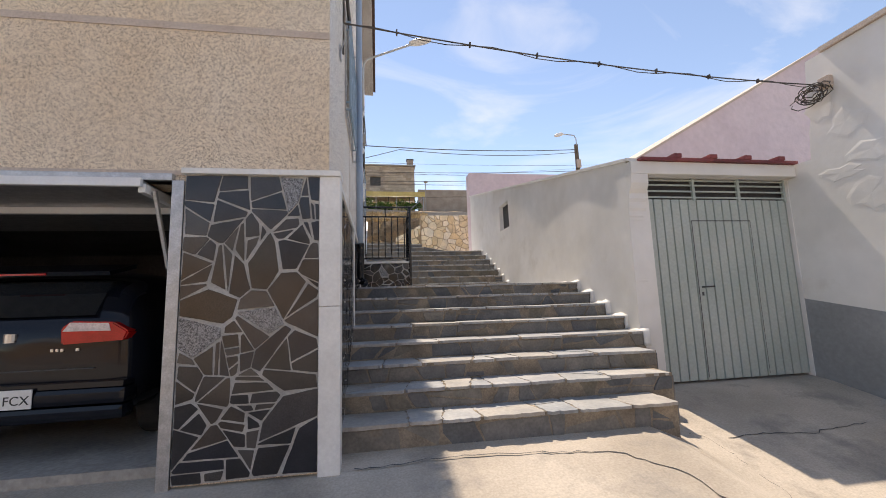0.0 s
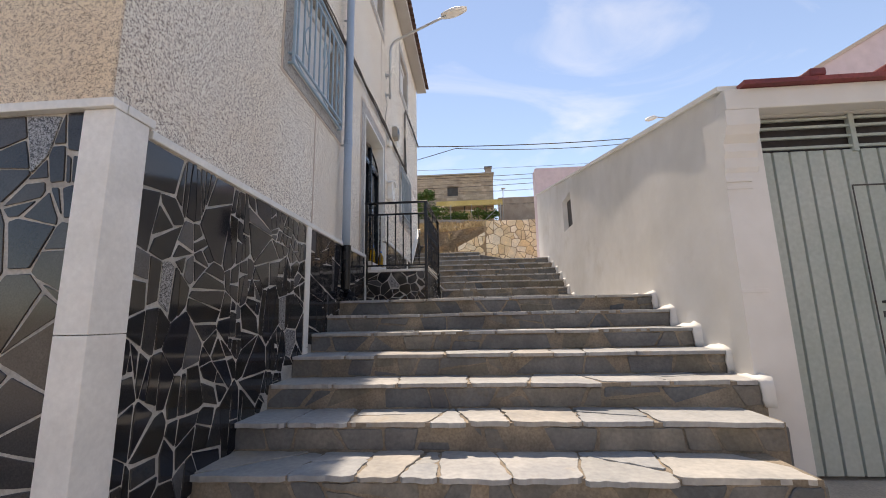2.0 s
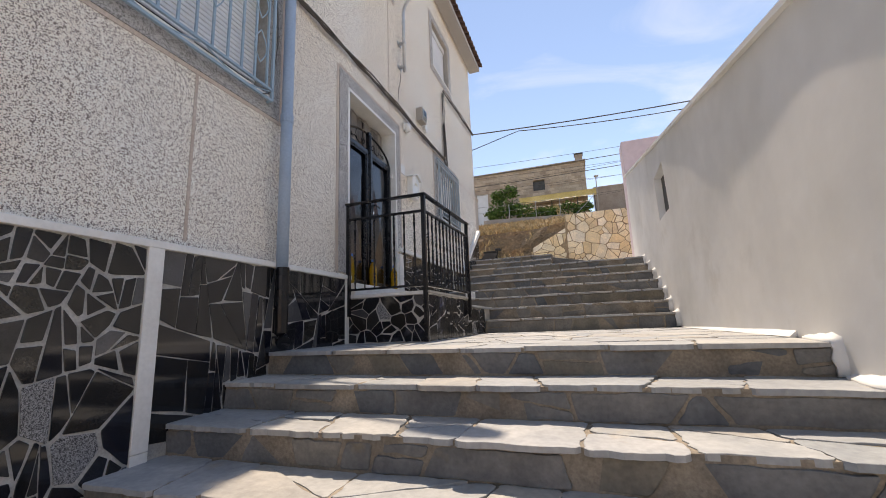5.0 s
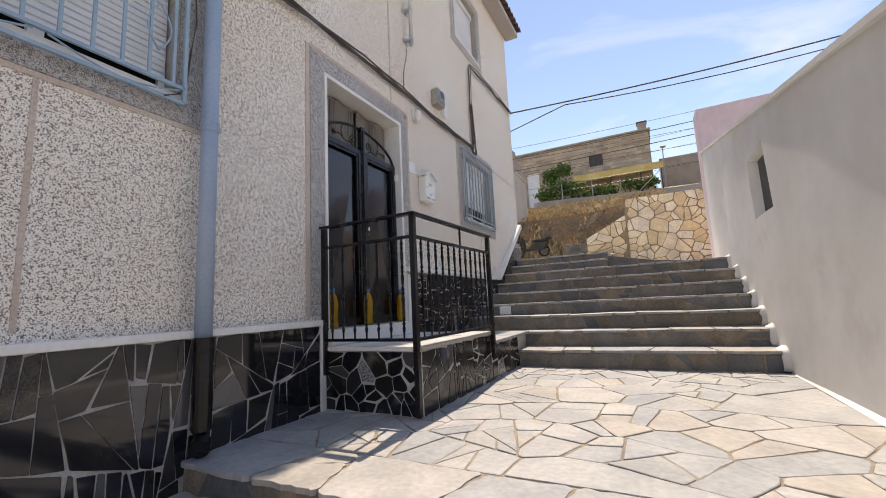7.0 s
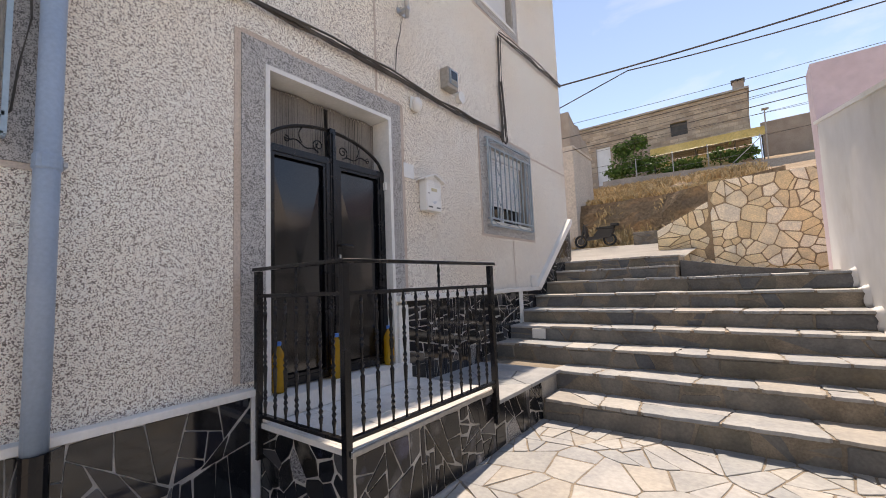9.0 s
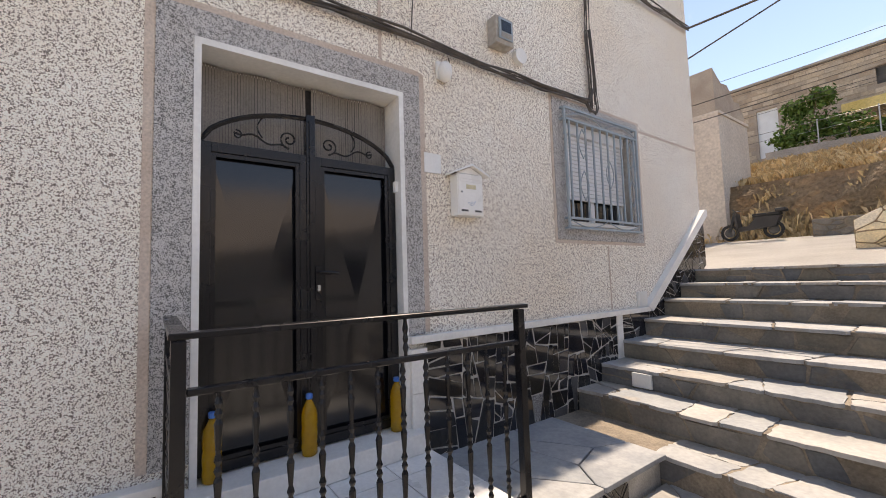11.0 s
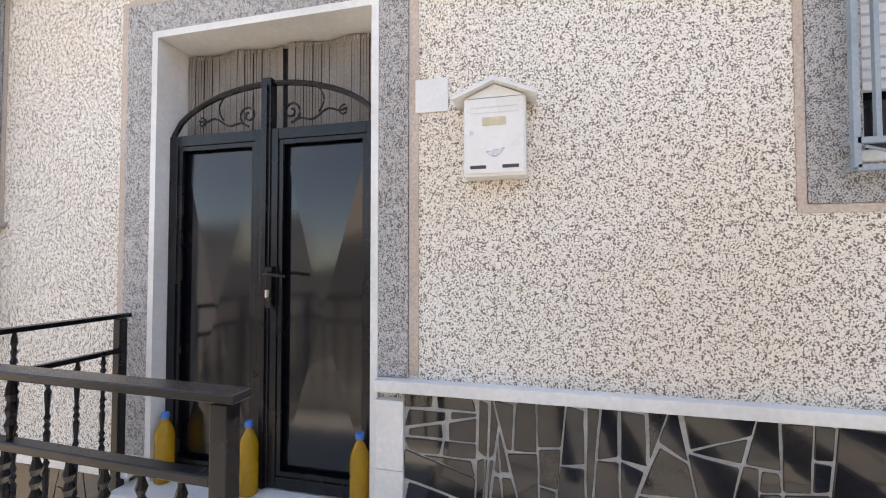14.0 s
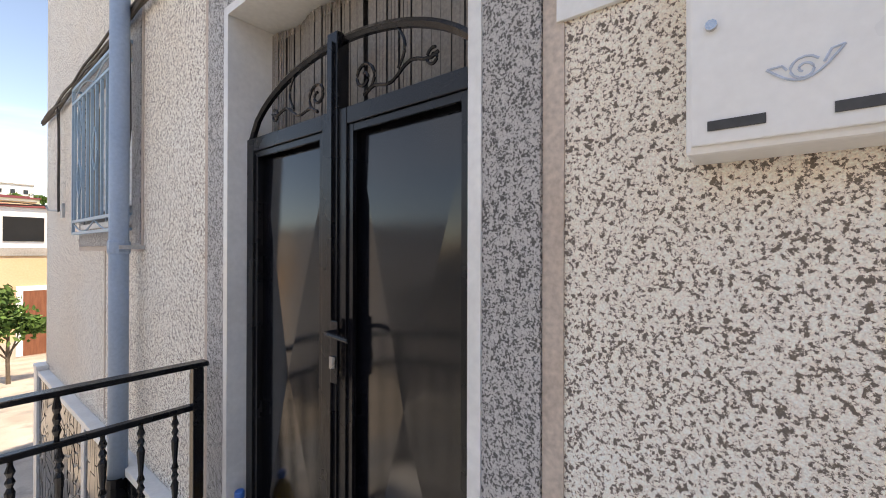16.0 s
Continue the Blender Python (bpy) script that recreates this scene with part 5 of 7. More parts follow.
def build_curtain():
    c = thing("curtain", (-0.58, 8.5, 2.13), "brown-grey striped string curtain hung behind the gate", "curtain")
    for ya, yb, skew in ((7.872, 8.52, 0.05), (8.56, 9.158, 0.0)):
        bm = bmesh.new()
        n = int((yb - ya) / 0.0165)
        for k in range(n):
            y = ya + (yb - ya) * k / n
            lean = skew * (k / n) ** 3
            x = -0.58 + 0.015 * math.sin(y * 17) + 0.002 * (k % 3)
            vs = [bm.verts.new(v) for v in ((x, y + lean, 2.165), (x, y + lean + 0.0148, 2.165), (x, y + 0.0148, 4.62), (x, y, 4.62), (x - 0.005, y + lean + 0.005, 2.165), (x - 0.005, y + 0.005, 4.62))]
            bm.faces.new(vs[:4])
            bm.faces.new((vs[1], vs[4], vs[5], vs[2]))
            bm.faces.new((vs[4], vs[0], vs[3], vs[5]))
        part("strand_panel", bm, M_CURTAIN, c)["kind"] = "stuff"
    # added sheet whose dark colour stands for the shaded hall between the strands
    part("backing", boxed(-0.633, -0.628, 7.87, 9.16, 2.13, 4.63), M_DARK, c, "added dark sheet for the shade behind the strands")
    return c


build_curtain()


def baluster(x, y, z0, z1):
    """A wrought bar with twisted knuckles."""
    h = z1 - z0
    prof = [(0.008, z0), (0.008, z0 + h * 0.05)]
    for base in (0.10, 0.40, 0.62, 0.86):
        for k in range(5):
            prof.append((0.0075 if k % 2 else 0.0145, z0 + h * (base + k * 0.022)))
        prof.append((0.008, z0 + h * (base + 0.115)))
    prof.append((0.011, z0 + h * 0.56))
    prof += [(0.008, z1)]
    prof.sort(key=lambda p: p[1])
    return lathe(bmesh.new(), prof, x, y, 7)


def build_railing():
    r = thing("railing", (0.64, 7.75, 2.02), "black wrought-iron porch railing with twisted balusters", "railing")
    cx, fx, y0, y1 = 0.64, 0.69, 7.735, 9.27
    top, second, low = 3.072, 2.885, 2.075

    def post(x, y, a, b):
        part("post", boxed(x - 0.022, x + 0.022, y - 0.022, y + 0.022, a, b, bevel=0.003), M_BLACK, r)
    post(-0.29, y0, 1.78, top - 0.015)
    post(cx, y0, 1.50, top - 0.015)
    post(fx, y1, 1.74, top - 0.015)

    def rail(a, b, z, w, h):
        bm = bmesh.new()
        d = (Vector(b) - Vector(a)).normalized()
        s = Vector((-d.y, d.x, 0)) * w
        vs = [bm.verts.new(Vector((p[0], p[1], q)) + s * k) for p in (a, b) for q, k in ((z - h, -1), (z - h, 1), (z + h, 1), (z + h, -1))]
        for q in ((0, 1, 2, 3), (7, 6, 5, 4), (0, 4, 5, 1), (1, 5, 6, 2), (2, 6, 7, 3), (3, 7, 4, 0)):
            bm.faces.new([vs[i] for i in q])
        bmesh.ops.recalc_face_normals(bm, faces=bm.faces)
        bmesh.ops.bevel(bm, geom=bm.edges[:], offset=0.003, segments=1, affect="EDGES")
        part("rail", bm, M_BLACK, r)
    A, B, C = (-0.33, y0, 0), (cx, y0, 0), (fx, y1, 0)
    A2, B2, C2 = (-0.33, y0, 0), (cx + 0.03, y0, 0), (fx + 0.002, y1 + 0.045, 0)
    rail(A2, B2, top, 0.030, 0.011)
    rail((cx, y0 - 0.028, 0), C2, top + 0.0015, 0.030, 0.011)
    for z in (second, low):
        rail((-0.27, y0, 0), (cx - 0.023, y0, 0), z, 0.018, 0.012)
        rail((cx, y0 + 0.024, 0), (fx, y1 - 0.024, 0), z, 0.018, 0.012)
    for k in range(7):
        u = (k + 0.7) / 7.6
        part("baluster", baluster(-0.29 + (cx + 0.29) * u, y0, low + 0.01, second - 0.01), M_BLACK, r)
    for k in range(12):
        u = (k + 1) / 13
        part("baluster", baluster(cx + (fx - cx) * u, y0 + (y1 - y0) * u, low + 0.01, second - 0.01), M_BLACK, r)
    for x, y in ((0.17, y0), (cx + (fx - cx) * 0.55, y0 + (y1 - y0) * 0.55)):
        part("stub", lathe(bmesh.new(), [(0.008, second), (0.008, second + 0.03), (0.014, second + 0.05), (0.008, second + 0.07), (0.013, second + 0.09), (0.008, second + 0.11), (0.014, second + 0.13), (0.008, top - 0.02), (0.008, top - 0.01)], x, y, 7), M_BLACK, r)
    return r


build_railing()


def build_bottle():
    b = thing("bottle", (-0.385, 8.475, 2.161), "clear plastic bottle of yellow liquid with a blue cap", "bottle", "bottles on the gate step")
    x, y, z = -0.385, 8.475, 2.161
    prof = [(r * 1.1, z + h * 1.05) for r, h in ((0.036, 0), (0.044, 0.008), (0.045, 0.06), (0.042, 0.075), (0.045, 0.09), (0.045, 0.15), (0.042, 0.165), (0.045, 0.18), (0.045, 0.235), (0.038, 0.27), (0.022, 0.305), (0.015, 0.318), (0.015, 0.33))]
    part("body", lathe(bmesh.new(), prof, x, y, 16), M_OIL, b, smooth=True)
    part("cap", lathe(bmesh.new(), [(0.018, z + 0.342), (0.021, z + 0.346), (0.021, z + 0.370), (0.018, z + 0.374)], x, y, 14), M_CAP, b, "blue screw cap")
    return b


bottle = build_bottle()
copy_thing(bottle, pose(-0.385, 7.94, 2.161, 0, 0, 40))
copy_thing(bottle, pose(-0.385, 9.10, 2.161, 0, 0, 80))


def build_mailbox():
    m = thing("mailbox", (-0.32, 9.77, 3.76), "white metal letterbox with a gabled lid on the wall", "mailbox")
    x0, x1, y0, y1, z0, z1 = WALL + 0.002, WALL + 0.10, 9.635, 9.905, 3.765, 4.11
    part("body", boxed(x0, x1, y0, y1, z0, z1, bevel=0.008), M_MAILBOX, m)
    part("door", boxed(x1 + 0.0005, x1 + 0.008, y0 + 0.008, y1 - 0.008, z0 + 0.012, z1 - 0.004, bevel=0.003), M_MAILBOX, m)
    bm = prism(bmesh.new(), [(y0 - 0.045, z1 - 0.012), (9.77, z1 + 0.062), (y1 + 0.045, z1 - 0.012), (y1 + 0.045, z1 + 0.004), (9.77, z1 + 0.080), (y0 - 0.045, z1 + 0.004)], "x", x0, x1 + 0.04)
    part("lid", bm, M_MAILBOX, m)
    part("gable", prism(bmesh.new(), [(y0 + 0.004, z1 + 0.001), (y1 - 0.004, z1 + 0.001), (9.77, z1 + 0.058)], "x", x0, x1 + 0.002), M_MAILBOX, m)
    xf = x1 + 0.0085
    for ya in (y0 + 0.03, y1 - 0.10):
        part("slot", boxed(xf, xf + 0.002, ya, ya + 0.07, z0 + 0.032, z0 + 0.047, bevel=0.0009), M_SLOT, m, "dark slot")
    bm = holed_wall(bmesh.new(), "x", xf + 0.002, xf, y0 + 0.03, y1 - 0.03, z1 - 0.07, z1 - 0.042, [(y0 + 0.034, y1 - 0.034, z1 - 0.066, z1 - 0.046)])
    part("letter_flap", bm, M_PLASTIC, m)
    part("name_card", boxed(xf, xf + 0.003, 9.72, 9.82, z1 - 0.125, z1 - 0.09, bevel=0.001), M_CREAM, m, "cream name card")
    bm = tube(bmesh.new(), [(xf, y0 + 0.035, z0 + 0.19), (xf + 0.008, y0 + 0.035, z0 + 0.19)], 0.008, 10)
    part("lock", bm, M_CHROME, m, "small steel lock")
    # a faded post-horn shape
    bm = bmesh.new()
    bz = z0 + 0.098
    tube(bm, spiral(xf + 0.0005, 9.775, bz, 0.018, 1.6, 0.6, 1), 0.0018, 5)
    tube(bm, [(xf + 0.0005, 9.735 + 0.08 * k / 10, bz + 0.008 - 0.024 * math.sin(math.pi * k / 10) + 0.014 * (k / 10) ** 3) for k in range(11)], 0.0018, 5)
    tube(bm, [(xf + 0.0005, 9.736, bz + 0.008), (xf + 0.0005, 9.752, bz + 0.009), (xf + 0.0005, 9.757, bz + 0.002)], 0.0018, 5)
    tube(bm, [(xf + 0.0005, 9.795, bz + 0.004), (xf + 0.0005, 9.802, bz + 0.019), (xf + 0.0005, 9.815, bz + 0.022)], 0.0018, 5)
    part("badge", bm, M_BADGE, m, "faded blue horn badge")
    return m


build_mailbox().location.z -= 0.028
tagged(part("wall_plaque", boxed(WALL + 0.001, WALL + 0.012, 9.385, 9.545, 4.075, 4.235, bevel=0.002), M_PLASTIC), "blank white square plaque on the wall", "plaque")
v = thing("vent_cover", (WALL + 0.03, 12.47, 2.82), "white slatted vent cover on the wainscot capping", "vent cover")
part("frame", boxed(WALL + 0.001, WALL + 0.035, 12.36, 12.55, 2.817, 3.0, bevel=0.006), M_PLASTIC, v)
for k in range(6):
    part("slat", boxed(WALL + 0.036, WALL + 0.045, 12.38, 12.53, 2.84 + 0.025 * k, 2.856 + 0.025 * k, bevel=0.002), M_PLASTIC, v)
tagged(part("riser_plate", boxed(0.0, 0.19, 11.505, 11.535, 2.12, 2.255, bevel=0.004), M_PLASTIC), "white marble piece set in a step riser", "plate")


def build_pipe():
    p = thing("downpipe", (-0.33, 6.63, 1.5), "pale blue round downpipe with a black lower end", "downpipe")
    part("pipe", tube(bmesh.new(), [(-0.265, 6.63, 2.19), (-0.265, 6.63, 3.4), (-0.265, 6.63, 9.0)], 0.052, 14), M_PIPE, p, smooth=True)
    part("collar", lathe(bmesh.new(), [(0.055, 3.56), (0.059, 3.57), (0.059, 3.63), (0.055, 3.64)], -0.265, 6.63, 14), M_PIPE, p)
    part("lower_pipe", tube(bmesh.new(), [(-0.255, 6.63, 2.20), (-0.255, 6.63, 1.64), (-0.235, 6.62, 1.585), (-0.17, 6.57, 1.555)], 0.056, 14), M_BLACK, p, "black lower pipe")
    for z in (3.6, 5.5, 7.5):
        part("bracket", boxed(WALL, -0.25, 6.69, 6.705, z - 0.012, z + 0.012), M_GALV, p)
    return p


build_pipe()


# ---- cables and fittings on the side wall ----
def bundle(name, pts, r, n, label, seed, cat="cable", spread=0.0):
    c = thing(name, pts[0], label, cat)
    g = random.Random(seed)
    for k in range(n):
        off = [Vector((g.uniform(0, 0.03), g.uniform(-spread, spread), g.uniform(-0.035, 0.035)))]
        path = []
        for i in range(len(pts) - 1):
            a, b = Vector(pts[i]), Vector(pts[i + 1])
            m = max(2, int((b - a).length / 0.35))
            for j in range(m):
                w = Vector((abs(g.gauss(0, 0.006)), g.gauss(0, 0.004 + spread * 0.2), g.gauss(0, 0.015)))
                path.append(a.lerp(b, j / m) + off[0] + w)
        path.append(Vector(pts[-1]) + off[0])
        part("wire", tube(bmesh.new(), path, r * g.uniform(0.7, 1.2), 6), M_CABLE, c)
    return c


X = WALL + 0.025
bundle("wall_cable", [(X, 3.4, 5.0), (X, 5.0, 5.03), (X, 7.7, 5.12), (X, 9.2, 5.14), (X, 10.0, 5.10), (X, 11.55, 5.13), (X, 11.66, 5.3)], 0.010, 7, "bundle of weathered black cables along the wall", 3)
bundle("cable_riser", [(X, 11.64, 5.12), (X, 11.60, 5.9), (X, 11.66, 6.75)], 0.010, 4, "cables rising between two wall runs", 4, spread=0.035)
bundle("cable_loop", [(X, 11.52, 5.12), (X + 0.03, 11.56, 5.0), (X + 0.04, 11.64, 4.985), (X + 0.02, 11.70, 5.08), (X, 11.69, 5.5), (X, 11.66, 6.0)], 0.009, 2, "slack loop of black cable above the window", 14)
bundle("upper_cable", [(X, 11.62, 6.78), (X, 12.8, 6.86), (X, 14.22, 6.9)], 0.011, 4, "bundle of black cables below the upper window", 6)
bundle("cable_drop", [(X, 4.25, 5.0), (X, 4.27, 4.5), (X, 4.25, 3.95)], 0.007, 2, "thin cable dropping to a wall hook", 7)
bundle("lamp_feed", [(X, 9.40, 5.85), (X, 9.30, 5.5), (X, 9.28, 5.15)], 0.006, 1, "thin wire feeding the street lamp", 8)
bundle("pipe_wire", [(X, 6.52, 5.0), (X, 6.56, 4.4), (X, 6.50, 3.86), (X + 0.05, 6.35, 3.74)], 0.005, 1, "thin loose wire beside the downpipe", 9)
bm = tube(bmesh.new(), [(WALL, 4.25, 3.97), (WALL + 0.08, 4.0, 3.98), (WALL + 0.08, 3.86, 4.04)], 0.010, 6)
box(bm, WALL, WALL + 0.02, 4.2, 4.3, 3.9, 4.04)
tagged(part("cable_hook", bm, M_GALV), "galvanised cable hook on the wall", "hook")


def build_lamp():
    l = thing("street_lamp", (-0.3, 9.42, 5.85), "grey wall-mounted street lamp with a flat curved head", "street lamp")
    x = -0.28
    pts = [(x, 9.42, 5.86), (x, 9.42, 6.95), (x + 0.02, 9.42, 7.08), (x + 0.09, 9.41, 7.18), (x + 0.2, 9.40, 7.24), (0.75, 9.30, 7.54), (0.95, 9.28, 7.62)]
    part("arm", tube(bmesh.new(), pts, 0.026, 10), M_GALV, l, smooth=True)
    for z in (5.95, 6.40):
        bm = boxed(WALL, x + 0.03, 9.395, 9.445, z - 0.02, z + 0.02, bevel=0.004)
        box(bm, WALL + 0.002, WALL + 0.015, 9.36, 9.50, z - 0.03, z + 0.03)
        part("bracket", bm, M_GALV, l)
    bm = bmesh.new()
    n = 12
    rings = []
    for k in range(7):
        u = k / 6
        w = 0.13 * math.sin(math.pi * (0.12 + 0.80 * u)) ** 0.6
        h = 0.07 * math.sin(math.pi * (0.15 + 0.75 * u)) ** 0.7
        c = Vector((0.85 + 0.55 * u, 9.29 - 0.05 * u, 7.62 + 0.10 * u))
        rings.append([bm.verts.new(c + Vector((0, w * math.cos(2 * math.pi * j / n), max(-0.45 * h, h * math.sin(2 * math.pi * j / n))))) for j in range(n)])
    for a, b in zip(rings, rings[1:]):
        for j in range(n):
            bm.faces.new((a[j], a[(j + 1) % n], b[(j + 1) % n], b[j]))
    bm.faces.new(rings[0])
    bm.faces.new(rings[-1])
    part("head", bm, M_PLASTIC, l, "pale lamp head", smooth=True)
    return l


build_lamp()
mb = thing("meter_box", (WALL + 0.06, 10.22, 5.3), "small grey meter box with a clear front on the wall", "meter box")
part("body", boxed(WALL + 0.002, WALL + 0.12, 10.12, 10.34, 5.33, 5.59, bevel=0.012), M_GREYCEMENT, mb)
part("cover", boxed(WALL + 0.121, WALL + 0.138, 10.145, 10.315, 5.37, 5.565, bevel=0.008), M_BLUEGREY, mb)
part("window", boxed(WALL + 0.1385, WALL + 0.142, 10.17, 10.29, 5.44, 5.54), M_DARKGLASS, mb, "small dark glass window")
for k in range(3):
    part("rib", boxed(WALL + 0.1385, WALL + 0.143, 10.165, 10.295, 5.385 + 0.016 * k, 5.392 + 0.016 * k), M_GREYCEMENT, mb)
tagged(part("junction_box", tube(bmesh.new(), [(WALL + 0.001, 10.50, 5.34), (WALL + 0.06, 10.50, 5.34)], 0.075, 16), M_PLASTIC), "round white junction box on the wall", "junction box")
lp = thing("wall_light", (WALL + 0.05, 9.57, 4.9), "white oval wall lamp beside the gate", "wall lamp")
part("base", boxed(WALL + 0.002, WALL + 0.03, 9.52, 9.64, 4.87, 5.02, bevel=0.01), M_PLASTIC, lp)
part("globe", lathe(bmesh.new(), [(0.02, 4.84), (0.045, 4.86), (0.06, 4.91), (0.055, 4.97), (0.03, 5.0)], WALL + 0.06, 9.58, 12), M_PLASTIC, lp, smooth=True)
part("lead", tube(bmesh.new(), [(WALL + 0.02, 9.65, 5.08), (WALL + 0.03, 9.67, 4.92), (WALL + 0.02, 9.62, 4.86)], 0.006, 6), M_CABLE, lp)


# ---- overhead wires ----
def sagging(a, b, sag, n=24):
    a, b = Vector(a), Vector(b)
    return [a.lerp(b, k / n) - Vector((0, 0, sag * 4 * (k / n) * (1 - k / n))) for k in range(n + 1)]


def wire(name, a, b, sag, r, label):
    return tagged(part(name, tube(bmesh.new(), sagging(a, b, sag), r, 6), M_CABLE), label, "cable", "overhead wires")


cross = thing("crossing_cable", (-0.25, 4.18, 4.02), "black twisted cable slung across the stairs with clips", "cable", "overhead wires")
main = sagging((-0.30, 3.85, 4.04), (6.06, 4.35, 4.03), 0.10)
part("wire", tube(bmesh.new(), main, 0.0075, 6), M_CABLE, cross)
part("wire", tube(bmesh.new(), [p + Vector((0, 0.02, 0.03 * math.sin(k * 1.3))) for k, p in enumerate(main)], 0.005, 6), M_CABLE, cross)
for k in range(2, 23, 3):
    p = main[k]
    part("clip", boxed(p.x - 0.008, p.x + 0.008, p.y - 0.012, p.y + 0.025, p.z - 0.02, p.z + 0.03), M_CABLE, cross)
coil = thing("cable_coil", (6.0, 4.45, 4.0), "untidy coil of spare black cable on the yard wall", "cable coil")
g = random.Random(9)
for k in range(9):
    r, cy, cz = g.uniform(0.09, 0.17), 4.40 + g.uniform(-0.07, 0.07), 3.93 + g.uniform(-0.05, 0.05)
    t = g.uniform(-0.4, 0.4)
    part("loop", tube(bmesh.new(), [(6.05 - 0.08 * g.random(), cy + r * 1.3 * math.cos(a * math.pi / 9 + t), cz + r * 0.8 * math.sin(a * math.pi / 9)) for a in range(19)], 0.007, 5), M_CABLE, coil)
tagged(part("cable_anchor", boxed(6.04, 6.12, 4.2, 4.34, 3.95, 4.1, bevel=0.01), M_PINKLINE), "small anchor block on the yard wall", "bracket")
HOOK = (WALL + 0.02, 14.2, 6.9)
POLE = (9.6, 17.5, 8.35)
wire("street_wire", HOOK, POLE, 0.12, 0.016, "black overhead wire from the house corner")
wire("street_wire", (WALL, 14.24, 6.45), (0.9, 14.6, 6.95), 0.0, 0.011, "black overhead wire from the house corner")
wire("street_wire", (0.9, 14.6, 6.95), (9.6, 17.45, 8.2), 0.2, 0.012, "black overhead wire from the house corner")
for k, (z1, z2) in enumerate(((9.2, 11.2), (9.0, 10.6), (8.7, 10.1), (8.0, 9.9), (9.5, 12.6), (9.3, 11.8), (8.4, 11.4))):
    wire("street_wire", (-6, 22 + k, z1), (24, 26 + k, z2), 0.4, 0.008, "thin overhead wire across the hillside")
wire("street_wire", (-4, 20, 7.9), (16, 21, 8.8), 0.25, 0.013, "overhead wire across the hillside")
wire("street_wire", (-4, 20, 7.4), (16, 21, 8.4), 0.25, 0.013, "overhead wire across the hillside")


def build_pole():
    p = thing("utility_pole", (9.6, 17.5, 3.0), "brown wooden street pole with a small lamp arm", "utility pole")
    part("pole", tube(bmesh.new(), [(9.65, 17.5, 2.8), (9.6, 17.5, 8.6)], [0.12, 0.09], 10), M_BARK, p)
    part("arm", tube(bmesh.new(), [(9.6, 17.45, 8.4), (9.57, 17.4, 8.85), (9.45, 17.35, 9.0), (8.8, 17.2, 8.98)], 0.025, 8), M_GALV, p)
    bm = bmesh.new()
    tube(bm, [(8.85, 17.2, 8.98), (8.7, 17.15, 8.95), (8.45, 17.1, 8.86), (8.33, 17.08, 8.82)], [0.03, 0.09, 0.09, 0.04], 10)
    part("head", bm, M_PLASTIC, p)
    part("junction", boxed(9.5, 9.7, 17.3, 17.4, 7.4, 7.8, bevel=0.02), M_PINKLINE, p)
    return p


build_pole()


# ---- garage and the car in it ----
def build_tilt_door():
    d = thing("garage_tilt_door", (-3.0, 3.5, 2.1), "pale grey tilt-up garage door, open under the ceiling", "garage door", kind="structure")
    bm = bmesh.new()
    box(bm, -4.55, -1.72, 3.2, 5.2, 2.16, 2.185)
    part("panel", bm, M_GALV, d)
    bm = bmesh.new()
    box(bm, -4.6, -1.70, 3.18, 3.22, 2.125, 2.19, bevel=0.006)
    box(bm, -1.74, -1.69, 3.23, 5.2, 2.09, 2.158, bevel=0.004)
    box(bm, -4.55, -1.75, 4.0, 4.05, 2.10, 2.158)
    part("edge", bm, M_ALU, d)
    part("arm", tube(bmesh.new(), [(-1.66, 3.3, 2.12), (-1.63, 3.5, 1.55)], 0.012, square=True), M_GALV, d)
    part("track", boxed(-1.60, -1.565, 3.66, 3.70, 0.0, 2.2), M_GALV, d)
    return d


build_tilt_door()
bm = boxed(-1.53, -1.445, 3.27, 3.42, -0.1, 2.2, bevel=0.004)
box(bm, -4.6, -1.532, 3.27, 3.40, 2.2, 2.255, bevel=0.004)
tagged(part("garage_jamb", bm, M_GALV), "galvanised steel frame of the garage opening", "door frame", kind="structure")


